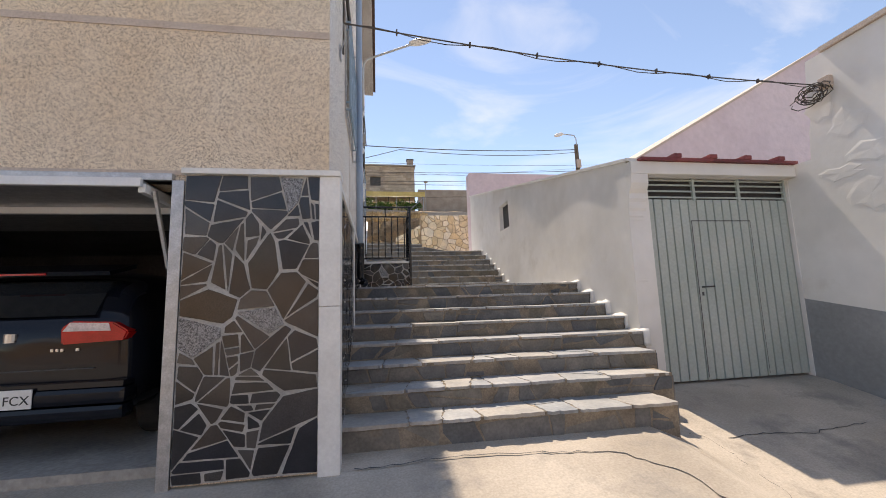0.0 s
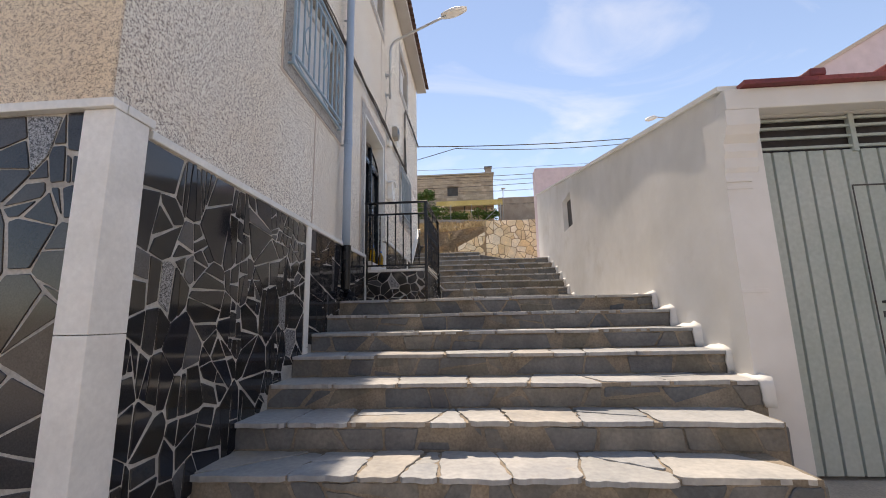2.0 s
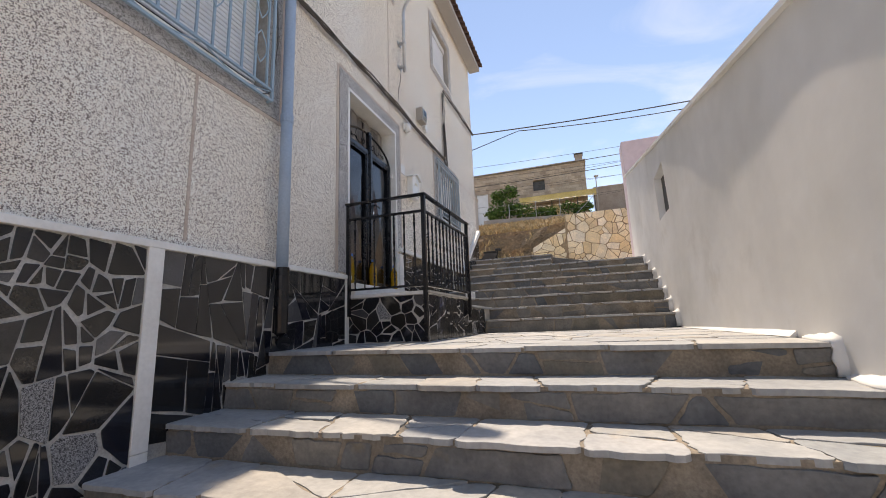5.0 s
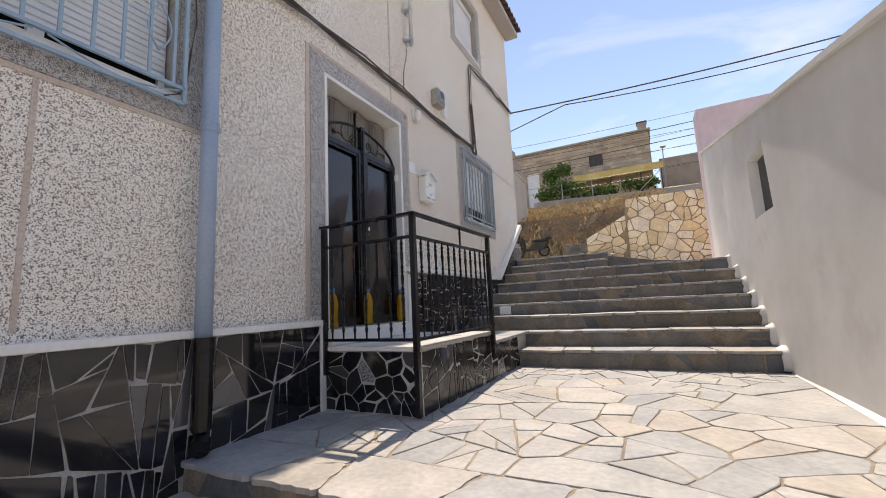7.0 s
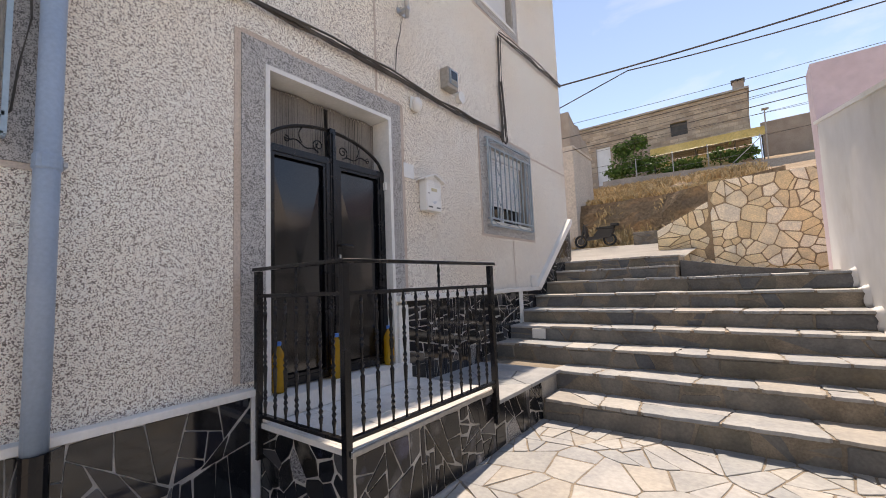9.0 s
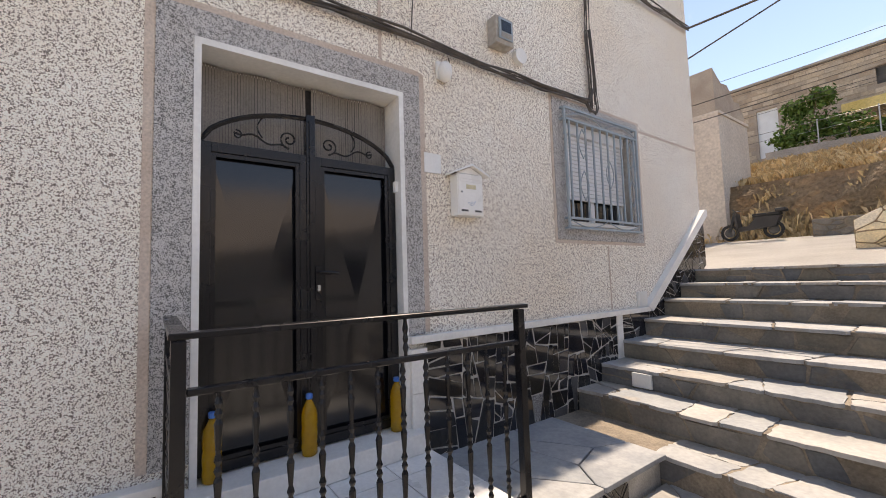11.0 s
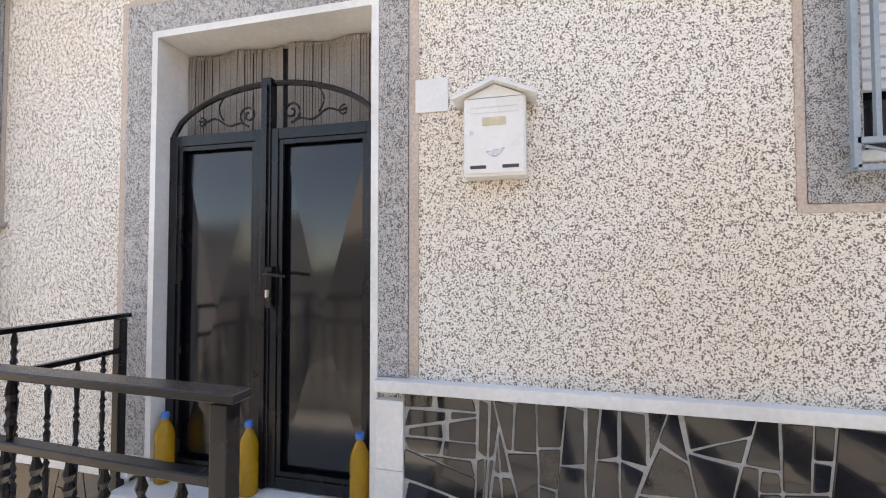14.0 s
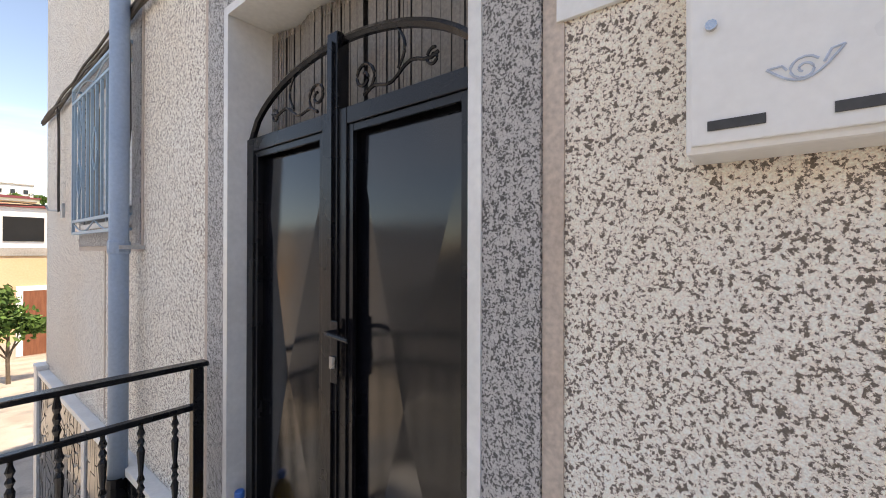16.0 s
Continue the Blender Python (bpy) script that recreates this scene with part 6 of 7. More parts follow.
def build_car():
    """The rear half shows: a dark hatchback with red lamps."""
    c = thing("car", (-3.02, 5.8, 0.0), "dark blue hatchback parked in the garage, rear towards the street", "car")
    cx, yr = -2.90, 3.80
    # cross sections from tail to nose: y, half width low, half width high, bottom, belt, roof
    secs = [(yr + 0.00, 0.72, 0.62, 0.42, 0.92, 0.95), (yr + 0.05, 0.84, 0.70, 0.32, 1.02, 1.10), (yr + 0.16, 0.89, 0.72, 0.27, 1.06, 1.34), (yr + 0.36, 0.90, 0.70, 0.25, 1.07, 1.50),
            (yr + 1.0, 0.90, 0.68, 0.22, 1.06, 1.58), (yr + 2.2, 0.90, 0.68, 0.22, 1.02, 1.57), (yr + 3.0, 0.90, 0.66, 0.22, 0.98, 1.25), (yr + 3.9, 0.86, 0.62, 0.25, 0.85, 0.92), (yr + 4.2, 0.72, 0.5, 0.35, 0.68, 0.72)]
    bm = bmesh.new()
    rings = []
    for y, wl, wh, zb, zm, zr in secs:
        wl, wh = wl * 1.03, wh * 1.05
        half = [(wl * 0.86, zb), (wl, zb + 0.14), (wl, (zb + zm) / 2 + 0.05), (wl * 0.98, zm), (wh + (wl - wh) * 0.45, zm + (zr - zm) * 0.5), (wh, zr - (zr - zm) * 0.12), (wh * 0.6, zr)]
        ring = [(cx + a, y, z) for a, z in half] + [(cx - a, y, z) for a, z in half[::-1]]
        rings.append([bm.verts.new(p) for p in ring])
    for a, b in zip(rings, rings[1:]):
        for j in range(len(a)):
            bm.faces.new((a[j], a[(j + 1) % len(a)], b[(j + 1) % len(a)], b[j]))
    bm.faces.new(rings[0][::-1])
    bm.faces.new(rings[-1])
    body = part("body", bm, M_CARPAINT, c, smooth=True)
    soft = body.modifiers.new("soft", "SUBSURF")
    soft.levels = soft.render_levels = 2
    for name, z0, z1, d, w in (("bumper_valance", 0.30, 0.42, 0.05, 0.88), ("bumper", 0.425, 0.56, 0.075, 0.9), ("bumper_strip", 0.562, 0.60, 0.06, 0.88)):
        part(name, boxed(cx - w, cx + w, yr - d, yr + 0.12, z0, z1, bevel=0.04), M_CARPAINT, c)
    for s in (-1, 1):
        a, b = cx + s * 0.38, cx + s * 0.87
        lo, hi = min(a, b), max(a, b)
        lamp = prism(bmesh.new(), [(a, 0.90), (b - s * 0.03, 0.92), (b, 0.99), (b - s * 0.12, 1.07), (a + s * 0.06, 1.085), (a - s * 0.01, 1.03)], "y", yr - 0.025, yr + 0.2)
        bmesh.ops.bevel(lamp, geom=lamp.edges[:], offset=0.012, segments=2, affect="EDGES")
        lamp_ob = part("tail_lamp", lamp, M_REDLENS, c, "red tail lamp")
        part("reversing_lens", prism(bmesh.new(), [(a + s * 0.01, 1.005), (a + s * 0.36, 1.0), (a + s * 0.34, 1.062), (a + s * 0.06, 1.075)], "y", yr - 0.03, yr - 0.02), M_CLEARLENS, lamp_ob, "clear upper lens")
    plate = part("number_plate", boxed(cx - 0.26, cx + 0.26, yr - 0.088, yr - 0.078, 0.43, 0.575, bevel=0.003), M_PLASTIC, c, "white number plate")
    text = bpy.data.curves.new("plate_text", "FONT")
    text.body, text.size, text.align_x, text.extrude = "FCX", 0.095, "RIGHT", 0.001
    dep = bpy.data.objects.new("plate_text", text)
    me = bpy.data.meshes.new_from_object(dep)
    bpy.data.objects.remove(dep)
    me.transform(pose(cx + 0.245, yr - 0.0895, 0.463, 90, 0, 0))
    me.materials.append(M_INK)
    t = new("plate_letters", me)
    t.parent = plate
    part("rear_window", prism(bmesh.new(), [(yr + 0.03, 1.13), (yr + 0.24, 1.43), (yr + 0.30, 1.43), (yr + 0.10, 1.13)], "x", cx - 0.58, cx + 0.58), M_DARKGLASS, c)
    part("spoiler", prism(bmesh.new(), [(yr + 0.12, 1.47), (yr + 0.5, 1.56), (yr + 0.5, 1.60), (yr + 0.10, 1.50)], "x", cx - 0.62, cx + 0.62), M_CARPAINT, c)
    part("brake_strip", boxed(cx - 0.2, cx + 0.14, yr + 0.095, yr + 0.11, 1.475, 1.49), M_REDLENS, c, "thin red brake strip")
    part("boot_seam", boxed(cx - 0.62, cx + 0.62, yr - 0.006, yr + 0.03, 0.70, 0.708), M_SLOT, c)
    for k, a in enumerate((0.30, 0.335, 0.37, 0.48)):
        part("boot_letter", boxed(cx + a, cx + a + 0.022, yr - 0.004, yr + 0.03, 0.845, 0.868), M_CHROME, c)
    part("badge", lathe(bmesh.new(), [(0.045, 0.93), (0.045, 1.0)], cx, yr + 0.02, 14), M_CHROME, c)
    for s in (-1, 1):
        for wy in (yr + 0.75, yr + 3.35):
            tyre = part("tyre", tube(bmesh.new(), [(cx + s * 0.72, wy, 0.31), (cx + s * 0.90, wy, 0.31)], 0.31, 20), M_RUBBER, c)
            part("rim", tube(bmesh.new(), [(cx + s * 0.88, wy, 0.31), (cx + s * 0.905, wy, 0.31)], 0.2, 16), M_GALV, tyre)
    return c


build_car().location.z += 0.07
tagged(part("floor_garage", boxed(-8.9, -1.46, 3.5, 9.7, -0.3, 0.069), M_GREYCEMENT), "bare cement garage floor", "floor", kind="structure")


# ---- beyond the head of the stairs ----
def build_stone_wall():
    prof = [(0.80, 3.35), (9, 2.3), (9, 4.95), (1.88, 4.94), (1.86, 4.52), (0.80, 3.97)]
    w = tagged(part("stone_wall", prism(bmesh.new(), prof, "y", 16.92, 17.3), M_OCHREMORTAR), "yellow crazy-stone retaining wall above the stairs", "wall", kind="structure")
    g = random.Random(41)
    for p in cells(g, 0.8, 5.6, 2.6, 4.95, 0.235, 1.15, 0):
        q = p
        for (ax, ay), (bx, by) in (((1.86, 4.52), (0.80, 3.97)), ):
            if max(u for u, v in q) < 1.95 or min(u for u, v in q) < 1.86:
                ex, ey = bx - ax, by - ay
                if sum(u for u, v in q) / len(q) < 1.87:
                    q = clip(q, ax, ay, -ey, ex)
                    q = clip(q, 1.86, 0, -1, 0) if len(q) > 2 else q
                else:
                    q = clip(q, 1.88, 0, 1, 0)
        if len(q) < 3:
            continue
        q = inset(q, g.uniform(0.006, 0.013))
        if len(q) < 3 or area(q) < 0.003:
            continue
        piece("stone", rough_outline(g, q, 0.014), lambda u, v, d: (u, 16.92 - d, v), 0.05, M_OCHRE, w, g.uniform(0.004, 0.02), 0.012, (g.gauss(0, 0.02), g.gauss(0, 0.02)))
    return w


build_stone_wall()
tagged(part("wall_mauve", boxed(RW + 0.004, 9.0, 14.37, 14.9, 2.0, 6.02), M_PINK), "mauve plaster wall of the building behind", "wall", kind="structure")
tagged(part("retaining_wall", prism(bmesh.new(), [(-3.2, 6.4), (9, 6.0), (9, 7.6), (3.9, 7.55), (-2.4, 7.85), (-3.2, 7.85)], "y", 27.7, 28.0), M_GREYCEMENT), "grey concrete retaining wall on the hillside", "wall", kind="structure")


def build_bank():
    """The cut earth face and the low rubble wall behind the motorbike."""
    g = random.Random(51)
    bm = bmesh.new()
    nx, nz = 40, 12
    grid = []
    for j in range(nz + 1):
        row = []
        for i in range(nx + 1):
            x = -6 + 9.5 * i / nx
            z = 3.7 + 2.1 * j / nz
            y = 21.9 + 0.5 * j / nz + 0.22 * noise.noise((x * 0.9, z * 1.3, 5)) + 0.10 * noise.noise((x * 3, z * 3, 9)) + max(0, x - 0.2) * -0.5
            row.append(bm.verts.new((x, y, z)))
        grid.append(row)
    for j in range(nz):
        for i in range(nx):
            bm.faces.new((grid[j][i], grid[j][i + 1], grid[j + 1][i + 1], grid[j + 1][i]))
    bmesh.ops.solidify(bm, geom=bm.faces[:], thickness=-0.4)
    tagged(part("earth_bank", bm, M_EARTH), "cut bank of dry brown earth", "bank", kind="structure")
    w = tagged(part("rubble_wall", boxed(-0.6, 1.5, 21.15, 21.4, 3.6, 4.42), M_MORTAR), "low wall of small brown rubble stones", "wall", kind="structure")
    for p in cells(g, -0.6, 1.5, 3.8, 4.42, 0.17, 1.6, 0):
        q = inset(p, 0.012)
        if len(q) > 2 and area(q) > 0.002:
            piece("stone", rough_outline(g, q, 0.01), lambda u, v, d: (u, 21.15 - d, v), 0.04, M_RISER, w, g.uniform(0.005, 0.03), 0.012)


build_bank()


def blades(name, spots, label, height, count, seed, material, spread):
    """Dry grass in tufts on the ground."""
    g = random.Random(seed)
    vs, fs = [], []
    for (x0, x1, y0, y1) in spots:
        for _ in range(count):
            x, y = g.uniform(x0, x1), g.uniform(y0, y1)
            if noise.noise((x * 0.9, y * 0.9, 1)) < -0.15:
                continue
            z = ground_height(x, y) + 0.05
            for _ in range(4):
                a, h = g.uniform(0, 6.28), height * g.uniform(0.4, 1.2)
                dx, dy = math.cos(a), math.sin(a)
                lean = g.uniform(0.1, 0.9) * h
                px, py = x + g.gauss(0, spread), y + g.gauss(0, spread)
                w = 0.005
                k = len(vs)
                vs += [(px - dy * w, py + dx * w, z - 0.1), (px + dy * w, py - dx * w, z - 0.1), (px + dx * lean * 0.4 + dy * w, py + dy * lean * 0.4 - dx * w, z + h * 0.7), (px + dx * lean, py + dy * lean, z + h * 0.85)]
                fs += [(k, k + 1, k + 2), (k, k + 2, k + 3)]
    me = bpy.data.meshes.new(name)
    me.from_pydata(vs, [], fs)
    me.materials.append(material)
    return tagged(new(name, me), label, "grass", kind="stuff")


blades("dry_grass", [(-5, 3.2, 21.8, 26.8), (-4, 2.0, 22.0, 24.0), (2.5, 7.5, 17.5, 21)], "straw-coloured dry grass on the hillside", 0.30, 5200, 61, M_STRAW, 0.10)


def leaf_mass(bm, g, centre, rad, n, size):
    for _ in range(n):
        d = Vector((g.gauss(0, 1), g.gauss(0, 1), g.gauss(0, 0.8))).normalized()
        r = rad * g.uniform(0.35, 1.05) * (0.75 + 0.5 * noise.noise(d * 1.7 + Vector(centre)))
        p = Vector(centre) + Vector((d.x * r, d.y * r, d.z * r * 0.9))
        u = Vector((g.gauss(0, 1), g.gauss(0, 1), g.gauss(0, 1))).normalized()
        v = u.cross(Vector((g.gauss(0, 1), g.gauss(0, 1), g.gauss(0, 1)))).normalized()
        s = size * g.uniform(0.6, 1.3)
        q = [bm.verts.new(p + u * s), bm.verts.new(p + v * s * 0.45), bm.verts.new(p - u * s), bm.verts.new(p - v * s * 0.45)]
        bm.faces.new(q)


def bush(at, h, blobs, n, size, seed, label, name="bush", trunk=0.04):
    g = random.Random(seed)
    b = thing(name, at, label, name.replace("_", " "), "bushes on the terrace" if name == "bush" else "")
    bm = bmesh.new()
    tube(bm, [Vector(at) - Vector((0, 0, 0.1)), Vector(at) + Vector((0.03, 0, h * 0.35)), Vector(at) + Vector((0.0, 0.02, h * 0.7))], [trunk, trunk * 0.8, trunk * 0.4], 7)
    for _ in range(6):
        a = g.uniform(0, 6.28)
        base = Vector(at) + Vector((0.01, 0, h * g.uniform(0.25, 0.55)))
        tube(bm, [base, base + Vector((math.cos(a) * h * 0.18, math.sin(a) * h * 0.18, h * 0.18)), base + Vector((math.cos(a) * h * 0.3, math.sin(a) * h * 0.3, h * 0.3))], [trunk * 0.5, trunk * 0.35, trunk * 0.15], 5)
    part("trunk", bm, M_BARK, b)
    bm = bmesh.new()
    for cx, cy, cz, r in blobs:
        leaf_mass(bm, g, (at[0] + cx, at[1] + cy, at[2] + cz), r, int(n), size)
    raw_part("crown", bm, M_LEAF, b)
    return b


bush((-1.9, 28.6, 7.5), 2.4, [(0, 0, 1.2, 1.1), (-0.4, 0, 2.0, 0.75), (0.8, 0, 1.0, 0.9), (-0.8, 0, 0.9, 0.8), (0.3, 0.2, 2.3, 0.6)], 620, 0.10, 71, "leafy green citrus bush on the terrace")
bush((0.3, 28.5, 7.6), 1.3, [(0, 0, 0.6, 0.6), (0.5, 0, 0.5, 0.5), (-0.5, 0, 0.4, 0.5)], 330, 0.09, 72, "low green bush behind the terrace fence")
bush((1.8, 28.5, 7.6), 1.4, [(0, 0, 0.7, 0.65), (0.6, 0, 0.5, 0.5), (1.1, 0, 0.6, 0.5)], 330, 0.09, 73, "low green bush behind the terrace fence")
bush((8.0, 30, 9.0), 2.2, [(0, 0, 1.2, 0.9), (0.6, 0, 0.8, 0.6)], 300, 0.12, 74, "small green bush far up the slope")


def build_block_house():
    h = thing("block_house", (-1.6, 33, 8.6), "unrendered concrete-block house with a flat roof on the hill", "house")
    x0, x1, y = -6.6, 3.12, 32.0
    holes = [(-4.6, -3.75, 8.6, 11.0), (-0.45, 0.38, 10.7, 11.45)]
    part("wall", holed_wall(bmesh.new(), "y", y, y + 0.3, x0, x1, 8.0, 12.35, holes), M_BLOCKMORTAR, h)
    part("wall", boxed(x1 - 0.3, x1, y + 0.31, y + 6, 8.0, 12.3), M_BLOCKMORTAR, h)
    g = random.Random(81)
    bm = bmesh.new()
    z, row = 8.0, 0
    while z < 12.3:
        x = x0 + (0.2 if row % 2 else 0)
        while x < x1 - 0.05:
            e = min(x + 0.42, x1)
            if not any(e > a and x < b and z + 0.19 > c and z < d for a, b, c, d in holes):
                box(bm, x + 0.012, e - 0.012, y - g.uniform(0.006, 0.03), y + 0.02, z + 0.012, min(z + 0.2, 12.33))
            x = e
        z += 0.212
        row += 1
    ob = part("blockwork", bm, M_BLOCK, h)
    ob["kind"] = "stuff"
    part("roof", prism(bmesh.new(), [(x0 - 0.1, 12.36), (x1 + 0.1, 12.36), (x1 + 0.1, 12.46), (x0 - 0.1, 12.46)], "y", y - 0.12, y + 6), M_GREYCEMENT, h)
    part("chimney", boxed(2.55, 3.05, y + 0.1, y + 0.6, 12.47, 12.95, bevel=0.03), M_BLOCKMORTAR, h)
    part("chimney_cap", boxed(2.50, 3.10, y + 0.05, y + 0.65, 12.96, 13.02), M_SLOT, h)
    part("window", boxed(-0.45, 0.38, y + 0.15, y + 0.18, 10.7, 11.45), M_SLOT, h, "dark brown shuttered window")
    part("lintel", boxed(-0.8, 0.7, y - 0.04, y, 11.46, 11.6), M_BLOCKMORTAR, h)
    part("door", boxed(-4.6, -3.75, y + 0.1, y + 0.14, 8.6, 11.0), M_ALU, h, "pale grey metal door")
    return h


build_block_house()
aw = thing("awning", (1.4, 29.5, 8.0), "yellow sheet awning on dark props above the bushes", "awning")
bm = bmesh.new()
a = [bm.verts.new(v) for v in ((-1.0, 29.0, 8.95), (3.5, 28.4, 9.05), (3.5, 31.9, 10.0), (-1.0, 31.9, 9.9))]
bm.faces.new(a)
bmesh.ops.solidify(bm, geom=bm.faces[:], thickness=0.05)
part("canopy", bm, M_YELLOW, aw)
part("valance", boxed(-1.0, 3.5, 28.37, 28.40, 8.82, 9.2), M_YELLOW, aw)
for x in (-0.9, 0.9, 2.4, 3.4):
    part("prop", tube(bmesh.new(), [(x, 28.7, 7.6), (x, 28.7, 8.98)], 0.03, 6), M_SLOT, aw)
    part("brace", tube(bmesh.new(), [(x, 28.7, 8.3), (x + 0.05, 29.6, 9.2)], 0.025, 6), M_SLOT, aw)
tagged(part("terrace_wall", boxed(-1.0, 2.6, 29.6, 29.75, 7.4, 8.75), M_CREAM), "cream rendered wall under the awning", "wall", kind="structure")
fence = thing("wire_fence", (0.5, 27.85, 7.7), "wire fence on thin posts along the terrace edge", "fence")
for k, x in enumerate((-1.6, 0.0, 1.4, 3.3)):
    part("post", tube(bmesh.new(), [(x, 27.85, 7.6), (x, 27.85, 8.75)], 0.022, 6), M_GALV, fence)
for z in (8.0, 8.35, 8.7):
    part("strand", tube(bmesh.new(), [(-2.2, 27.85, z), (3.4, 27.85, z)], 0.004, 4), M_GALV, fence)
part("stay", tube(bmesh.new(), [(3.3, 27.85, 8.6), (2.3, 27.85, 7.7)], 0.02, 6), M_GALV, fence)
pl = thing("lamp_post", (3.45, 28.2, 7.4), "thin grey lamp post on the terrace", "lamp post")
part("pole", tube(bmesh.new(), [(3.5, 28.2, 7.3), (3.55, 28.2, 9.85)], 0.025, 8), M_GREYCEMENT, pl)
part("head", boxed(3.45, 3.7, 28.1, 28.3, 9.85, 9.90, bevel=0.01), M_GREYCEMENT, pl)
bm = boxed(3.6, 12, 34.0, 34.3, 8, 11.0)
tagged(part("brick_shed", bm, M_BLOCKMORTAR), "long low shed of brown blocks on the hill", "shed")


def build_side_house():
    """The old pale house behind the corner, seen past the steps."""
    h = thing("old_house", (-4.5, 23, 4), "old pale house with a broken upper wall", "house")
    part("wall", boxed(-9, -2.72, 21.9, 24.3, 4.0, 8.1), M_BEIGE, h)
    part("upper_wall", prism(bmesh.new(), [(21.9, 8.1), (24.3, 8.1), (24.3, 8.45), (23.9, 8.9), (23.5, 8.85), (23.0, 9.3), (22.5, 9.25), (21.9, 9.6)], "x", -9, -2.78), M_BLOCKMORTAR, h)
    part("cornice", boxed(-9, -2.68, 21.88, 24.35, 8.101, 8.2, bevel=0.02), M_BEIGE, h)
    return h


build_side_house()


def build_motorbike():
    b = thing("motor_scooter", (-1.97, 20.9, 4.0), "black motor scooter parked before the earth bank", "motorbike")
    y, z, cx = 20.85, 4.02, -1.75
    for dx in (-0.62, 0.62):
        bm = bmesh.new()
        for k in range(20):
            a, c = 2 * math.pi * k / 20, 2 * math.pi * (k + 1) / 20
            tube(bm, [(cx + dx + 0.24 * math.cos(a), y, z + 0.28 + 0.24 * math.sin(a)), (cx + dx + 0.24 * math.cos(c), y, z + 0.28 + 0.24 * math.sin(c))], 0.05, 6)
        tyre = part("tyre", bm, M_RUBBER, b)
        part("rim", tube(bmesh.new(), [(cx + dx, y - 0.03, z + 0.28), (cx + dx, y + 0.03, z + 0.28)], 0.15, 14), M_SLOT, tyre)
    part("body", prism(bmesh.new(), [(cx - 0.35, z + 0.3), (cx + 0.7, z + 0.38), (cx + 0.85, z + 0.72), (cx + 0.2, z + 0.74), (cx - 0.05, z + 0.45), (cx - 0.3, z + 0.45)], "y", y - 0.14, y + 0.14), M_CARPLASTIC, b)
    part("seat", boxed(cx + 0.1, cx + 0.85, y - 0.15, y + 0.15, z + 0.74, z + 0.84, bevel=0.03), M_RUBBER, b)
    part("fork", tube(bmesh.new(), [(cx - 0.62, y, z + 0.3), (cx - 0.42, y, z + 1.0)], 0.05, 8), M_CARPLASTIC, b)
    part("leg_shield", prism(bmesh.new(), [(cx - 0.36, z + 0.4), (cx - 0.30, z + 0.4), (cx - 0.36, z + 0.95), (cx - 0.45, z + 0.95)], "y", y - 0.2, y + 0.2), M_CARPLASTIC, b)
    part("handlebar", tube(bmesh.new(), [(cx - 0.38, y - 0.32, z + 1.05), (cx - 0.42, y, z + 1.0), (cx - 0.38, y + 0.32, z + 1.05)], 0.018, 8), M_SLOT, b)
    part("top_box", boxed(cx + 0.72, cx + 1.0, y - 0.17, y + 0.17, z + 0.84, z + 0.95, bevel=0.03), M_CARPLASTIC, b)
    return b


build_motorbike().scale = (0.8, 0.8, 0.8)
pc = thing("parked_car", (2.6, 19.6, 3.6), "pale parked car behind the stone wall, roof showing", "car")
bm = bmesh.new()
secs = [(0.9, 0.62, 0.7), (1.3, 0.7, 1.1), (1.9, 0.72, 1.42), (3.3, 0.72, 1.44), (4.2, 0.7, 1.05), (4.9, 0.66, 0.85)]
rings = [[bm.verts.new((x, 19.6 + s * w, 3.75 + z)) for s, w, z in ((-1, 0.85, 0.2), (-1, 0.88, min(0.8, h)), (-1, hw, h), (1, hw, h), (1, 0.88, min(0.8, h)), (1, 0.85, 0.2))] for x, hw, h in secs]
for a, b in zip(rings, rings[1:]):
    for j in range(6):
        bm.faces.new((a[j], a[(j + 1) % 6], b[(j + 1) % 6], b[j]))
bm.faces.new(rings[0])
bm.faces.new(rings[-1])
bmesh.ops.bevel(bm, geom=bm.edges[:], offset=0.05, segments=2, affect="EDGES")
part("body", bm, M_ALU, pc)
part("windscreen", prism(bmesh.new(), [(1.32, 0), (1.85, 0), (1.85, 0.02), (1.32, 0.02)], "y", 19.0, 20.2), M_DARKGLASS, pc).location = (0, 0, 3.75 + 1.25)
for x in (1.6, 4.2):
    for y in (18.85, 20.2):
        part("tyre", tube(bmesh.new(), [(x, y, 4.05), (x, y + 0.18, 4.05)], 0.3, 14), M_RUBBER, pc)

pc.location += Vector((0.35, 0.3, -0.2))


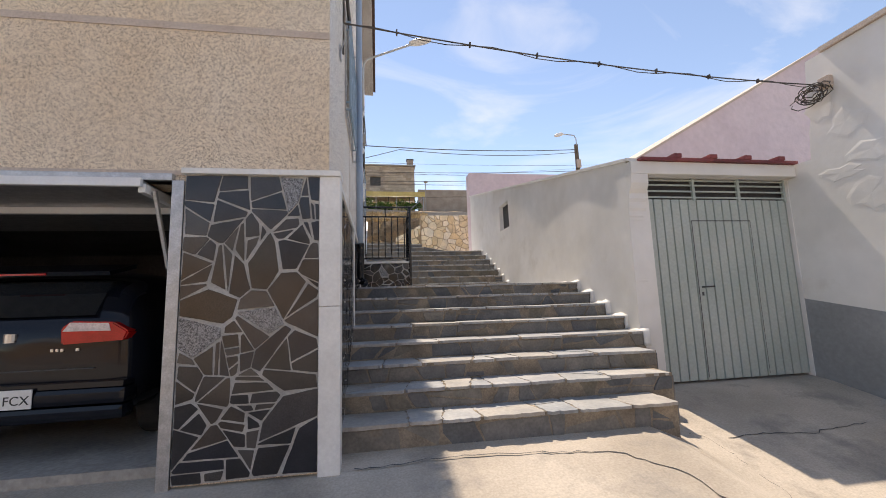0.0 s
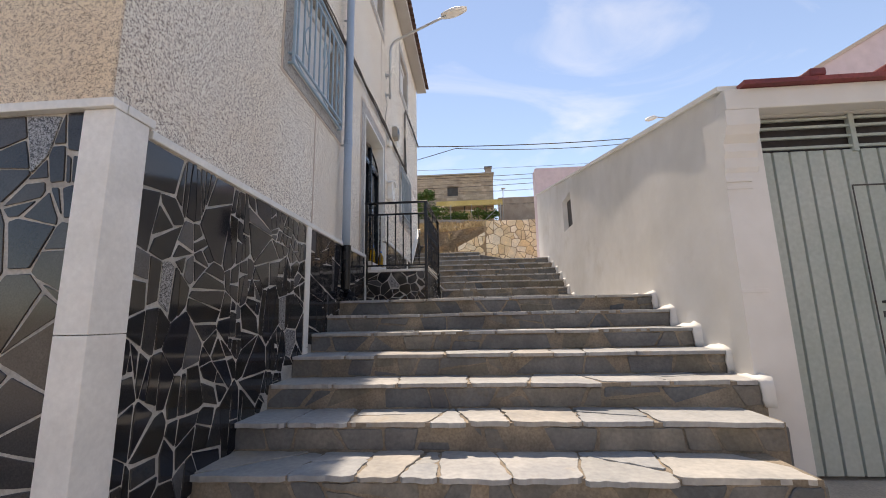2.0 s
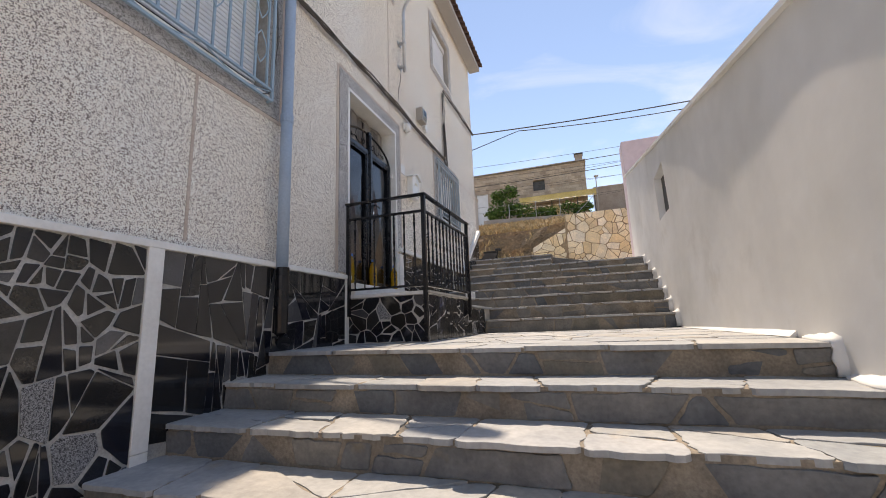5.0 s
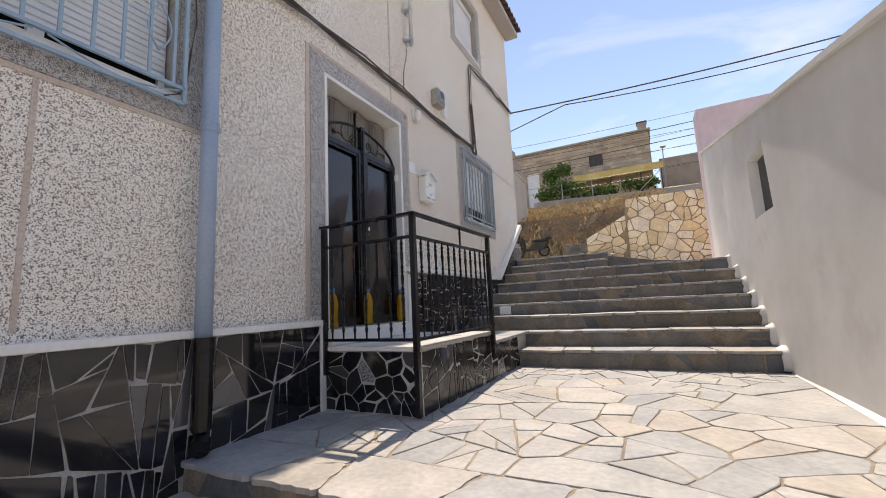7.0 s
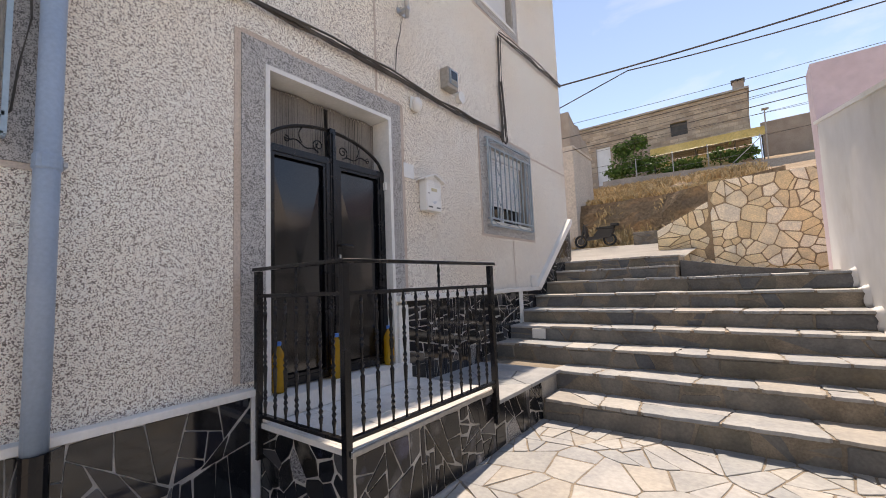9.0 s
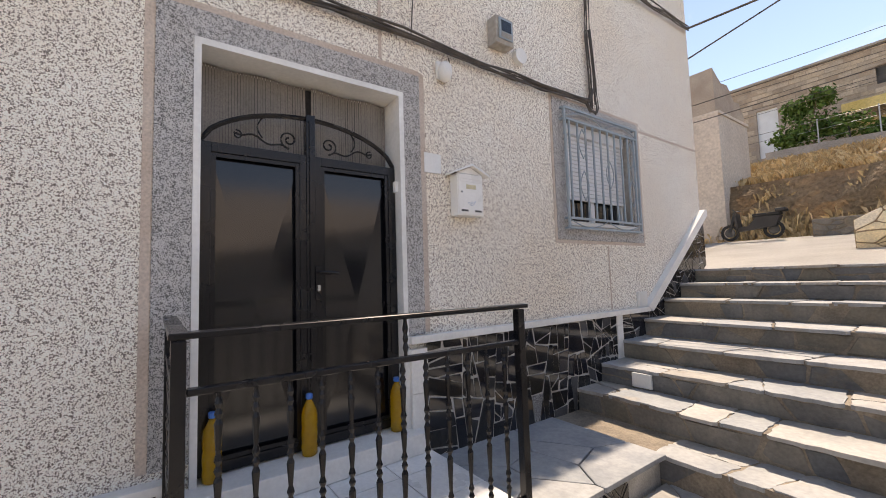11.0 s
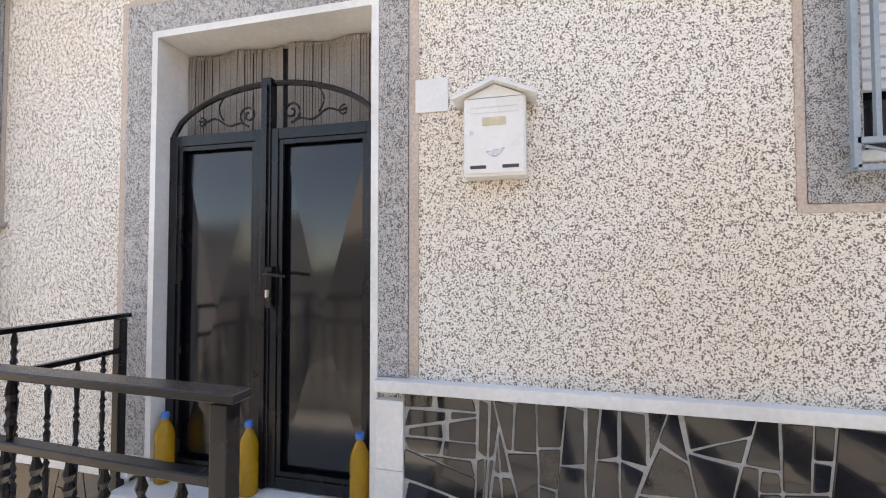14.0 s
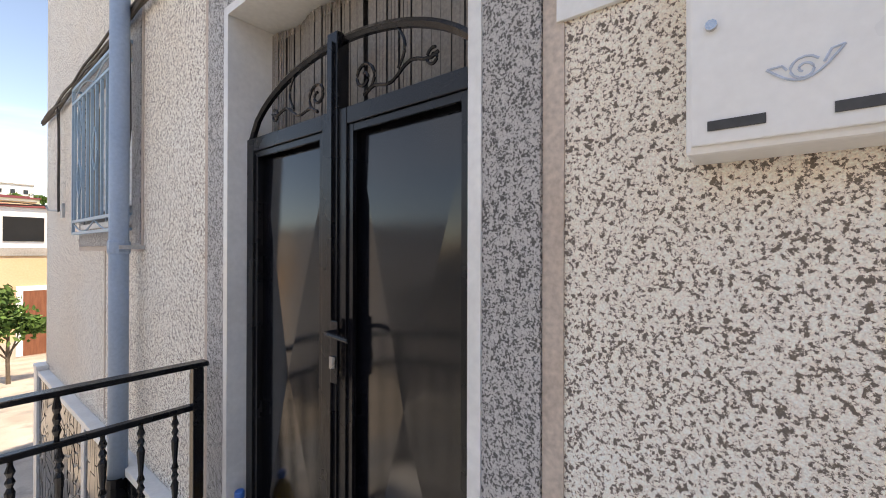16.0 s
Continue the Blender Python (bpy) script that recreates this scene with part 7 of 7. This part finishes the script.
# ---- down the street, behind the start ----
def build_street_house():
    h = thing("street_house", (-4, -14, -0.9), "ochre house with a white upper floor across the street", "house")
    y = -13.5
    part("wall", boxed(-16, 12, y - 5, y, -1.2, 3.3), M_OCHREPAINT, h)
    part("band", boxed(-16.05, 12.05, y - 5, y + 0.05, 3.31, 3.62), M_GREYCEMENT, h)
    part("upper_wall", boxed(-16, 12, y - 5, y - 0.8, 3.63, 5.3), M_WHITE, h)
    part("upper_cornice", boxed(-16.05, 12.05, y - 5, y - 0.7, 5.31, 5.42), M_REDTILE, h)
    part("base", boxed(-16, 12, y + 0.001, y + 0.04, -1.2, -0.1), M_PINKLINE, h)
    door = part("door", boxed(-2.9, -1.9, y + 0.01, y + 0.05, -0.7, 1.9), M_DOORWOOD, h, "red-brown wooden door")
    part("door_surround", holed_wall(bmesh.new(), "y", y + 0.06, y + 0.005, -3.1, -1.7, -0.7, 2.1, [(-2.9, -1.9, -0.7, 1.9)]), M_WHITESTONE, h)
    for x in (-6.5, 0.6, 4.0):
        w = part("window", boxed(x, x + 1.1, y + 0.01, y + 0.04, 0.7, 2.0), M_SHUTTER, h)
        part("sill", boxed(x - 0.1, x + 1.2, y + 0.01, y + 0.12, 0.6, 0.69), M_WHITESTONE, w)
    for x in (-5.0, -2.6, -0.6):
        w = part("window", boxed(x, x + 1.2, y - 0.79, y - 0.75, 3.9, 4.9), M_DARKGLASS, h)
    part("meter", boxed(-3.9, -3.5, y + 0.01, y + 0.08, 0.9, 1.3), M_PLASTIC, h)
    return h


build_street_house()
bush((-1.1, -8.6, -0.75), 3.0, [(0, 0, 2.3, 0.75), (0.4, 0.1, 1.9, 0.7), (-0.5, 0, 1.9, 0.6), (0.2, 0, 2.9, 0.5)], 420, 0.11, 91, "small leafy street tree with a thin trunk", name="street_tree", trunk=0.06)
g = random.Random(95)
for k in range(26):
    x, y = g.uniform(-60, 40), g.uniform(-150, -95)
    z = ground_height(x, y)
    w, d, hh = g.uniform(5, 10), g.uniform(5, 8), g.uniform(3.5, 7)
    hs = thing("hill_house", (x, y, z), "far pale house on the hillside", "house", "far houses")
    part("wall", boxed(x - w / 2, x + w / 2, y - d / 2, y + d / 2, z - 2, z + hh), g.choice([M_WHITE, M_BEIGE, M_CREAM, M_OCHREPAINT]), hs)
    part("roof", boxed(x - w / 2 - 0.2, x + w / 2 + 0.2, y - d / 2 - 0.2, y + d / 2 + 0.2, z + hh + 0.01, z + hh + 0.3), M_REDTILE if k % 2 else M_GREYCEMENT, hs)
    for j in range(3):
        a = x - w / 2 + w * (j + 0.4) / 3.2
        part("window", boxed(a, a + 0.9, y + d / 2, y + d / 2 + 0.05, z + hh * 0.45, z + hh * 0.45 + 1.1), M_DARKGLASS, hs)
bm = bmesh.new()
for _ in range(60):
    x, y = g.uniform(-60, 40), g.uniform(-150, -80)
    leaf_mass(bm, g, (x, y, ground_height(x, y) + 1.5), g.uniform(1.5, 3.0), 60, 0.7)
tagged(raw_part("far_trees", bm, M_LEAF), "far green trees among the hillside houses", "trees", kind="stuff")
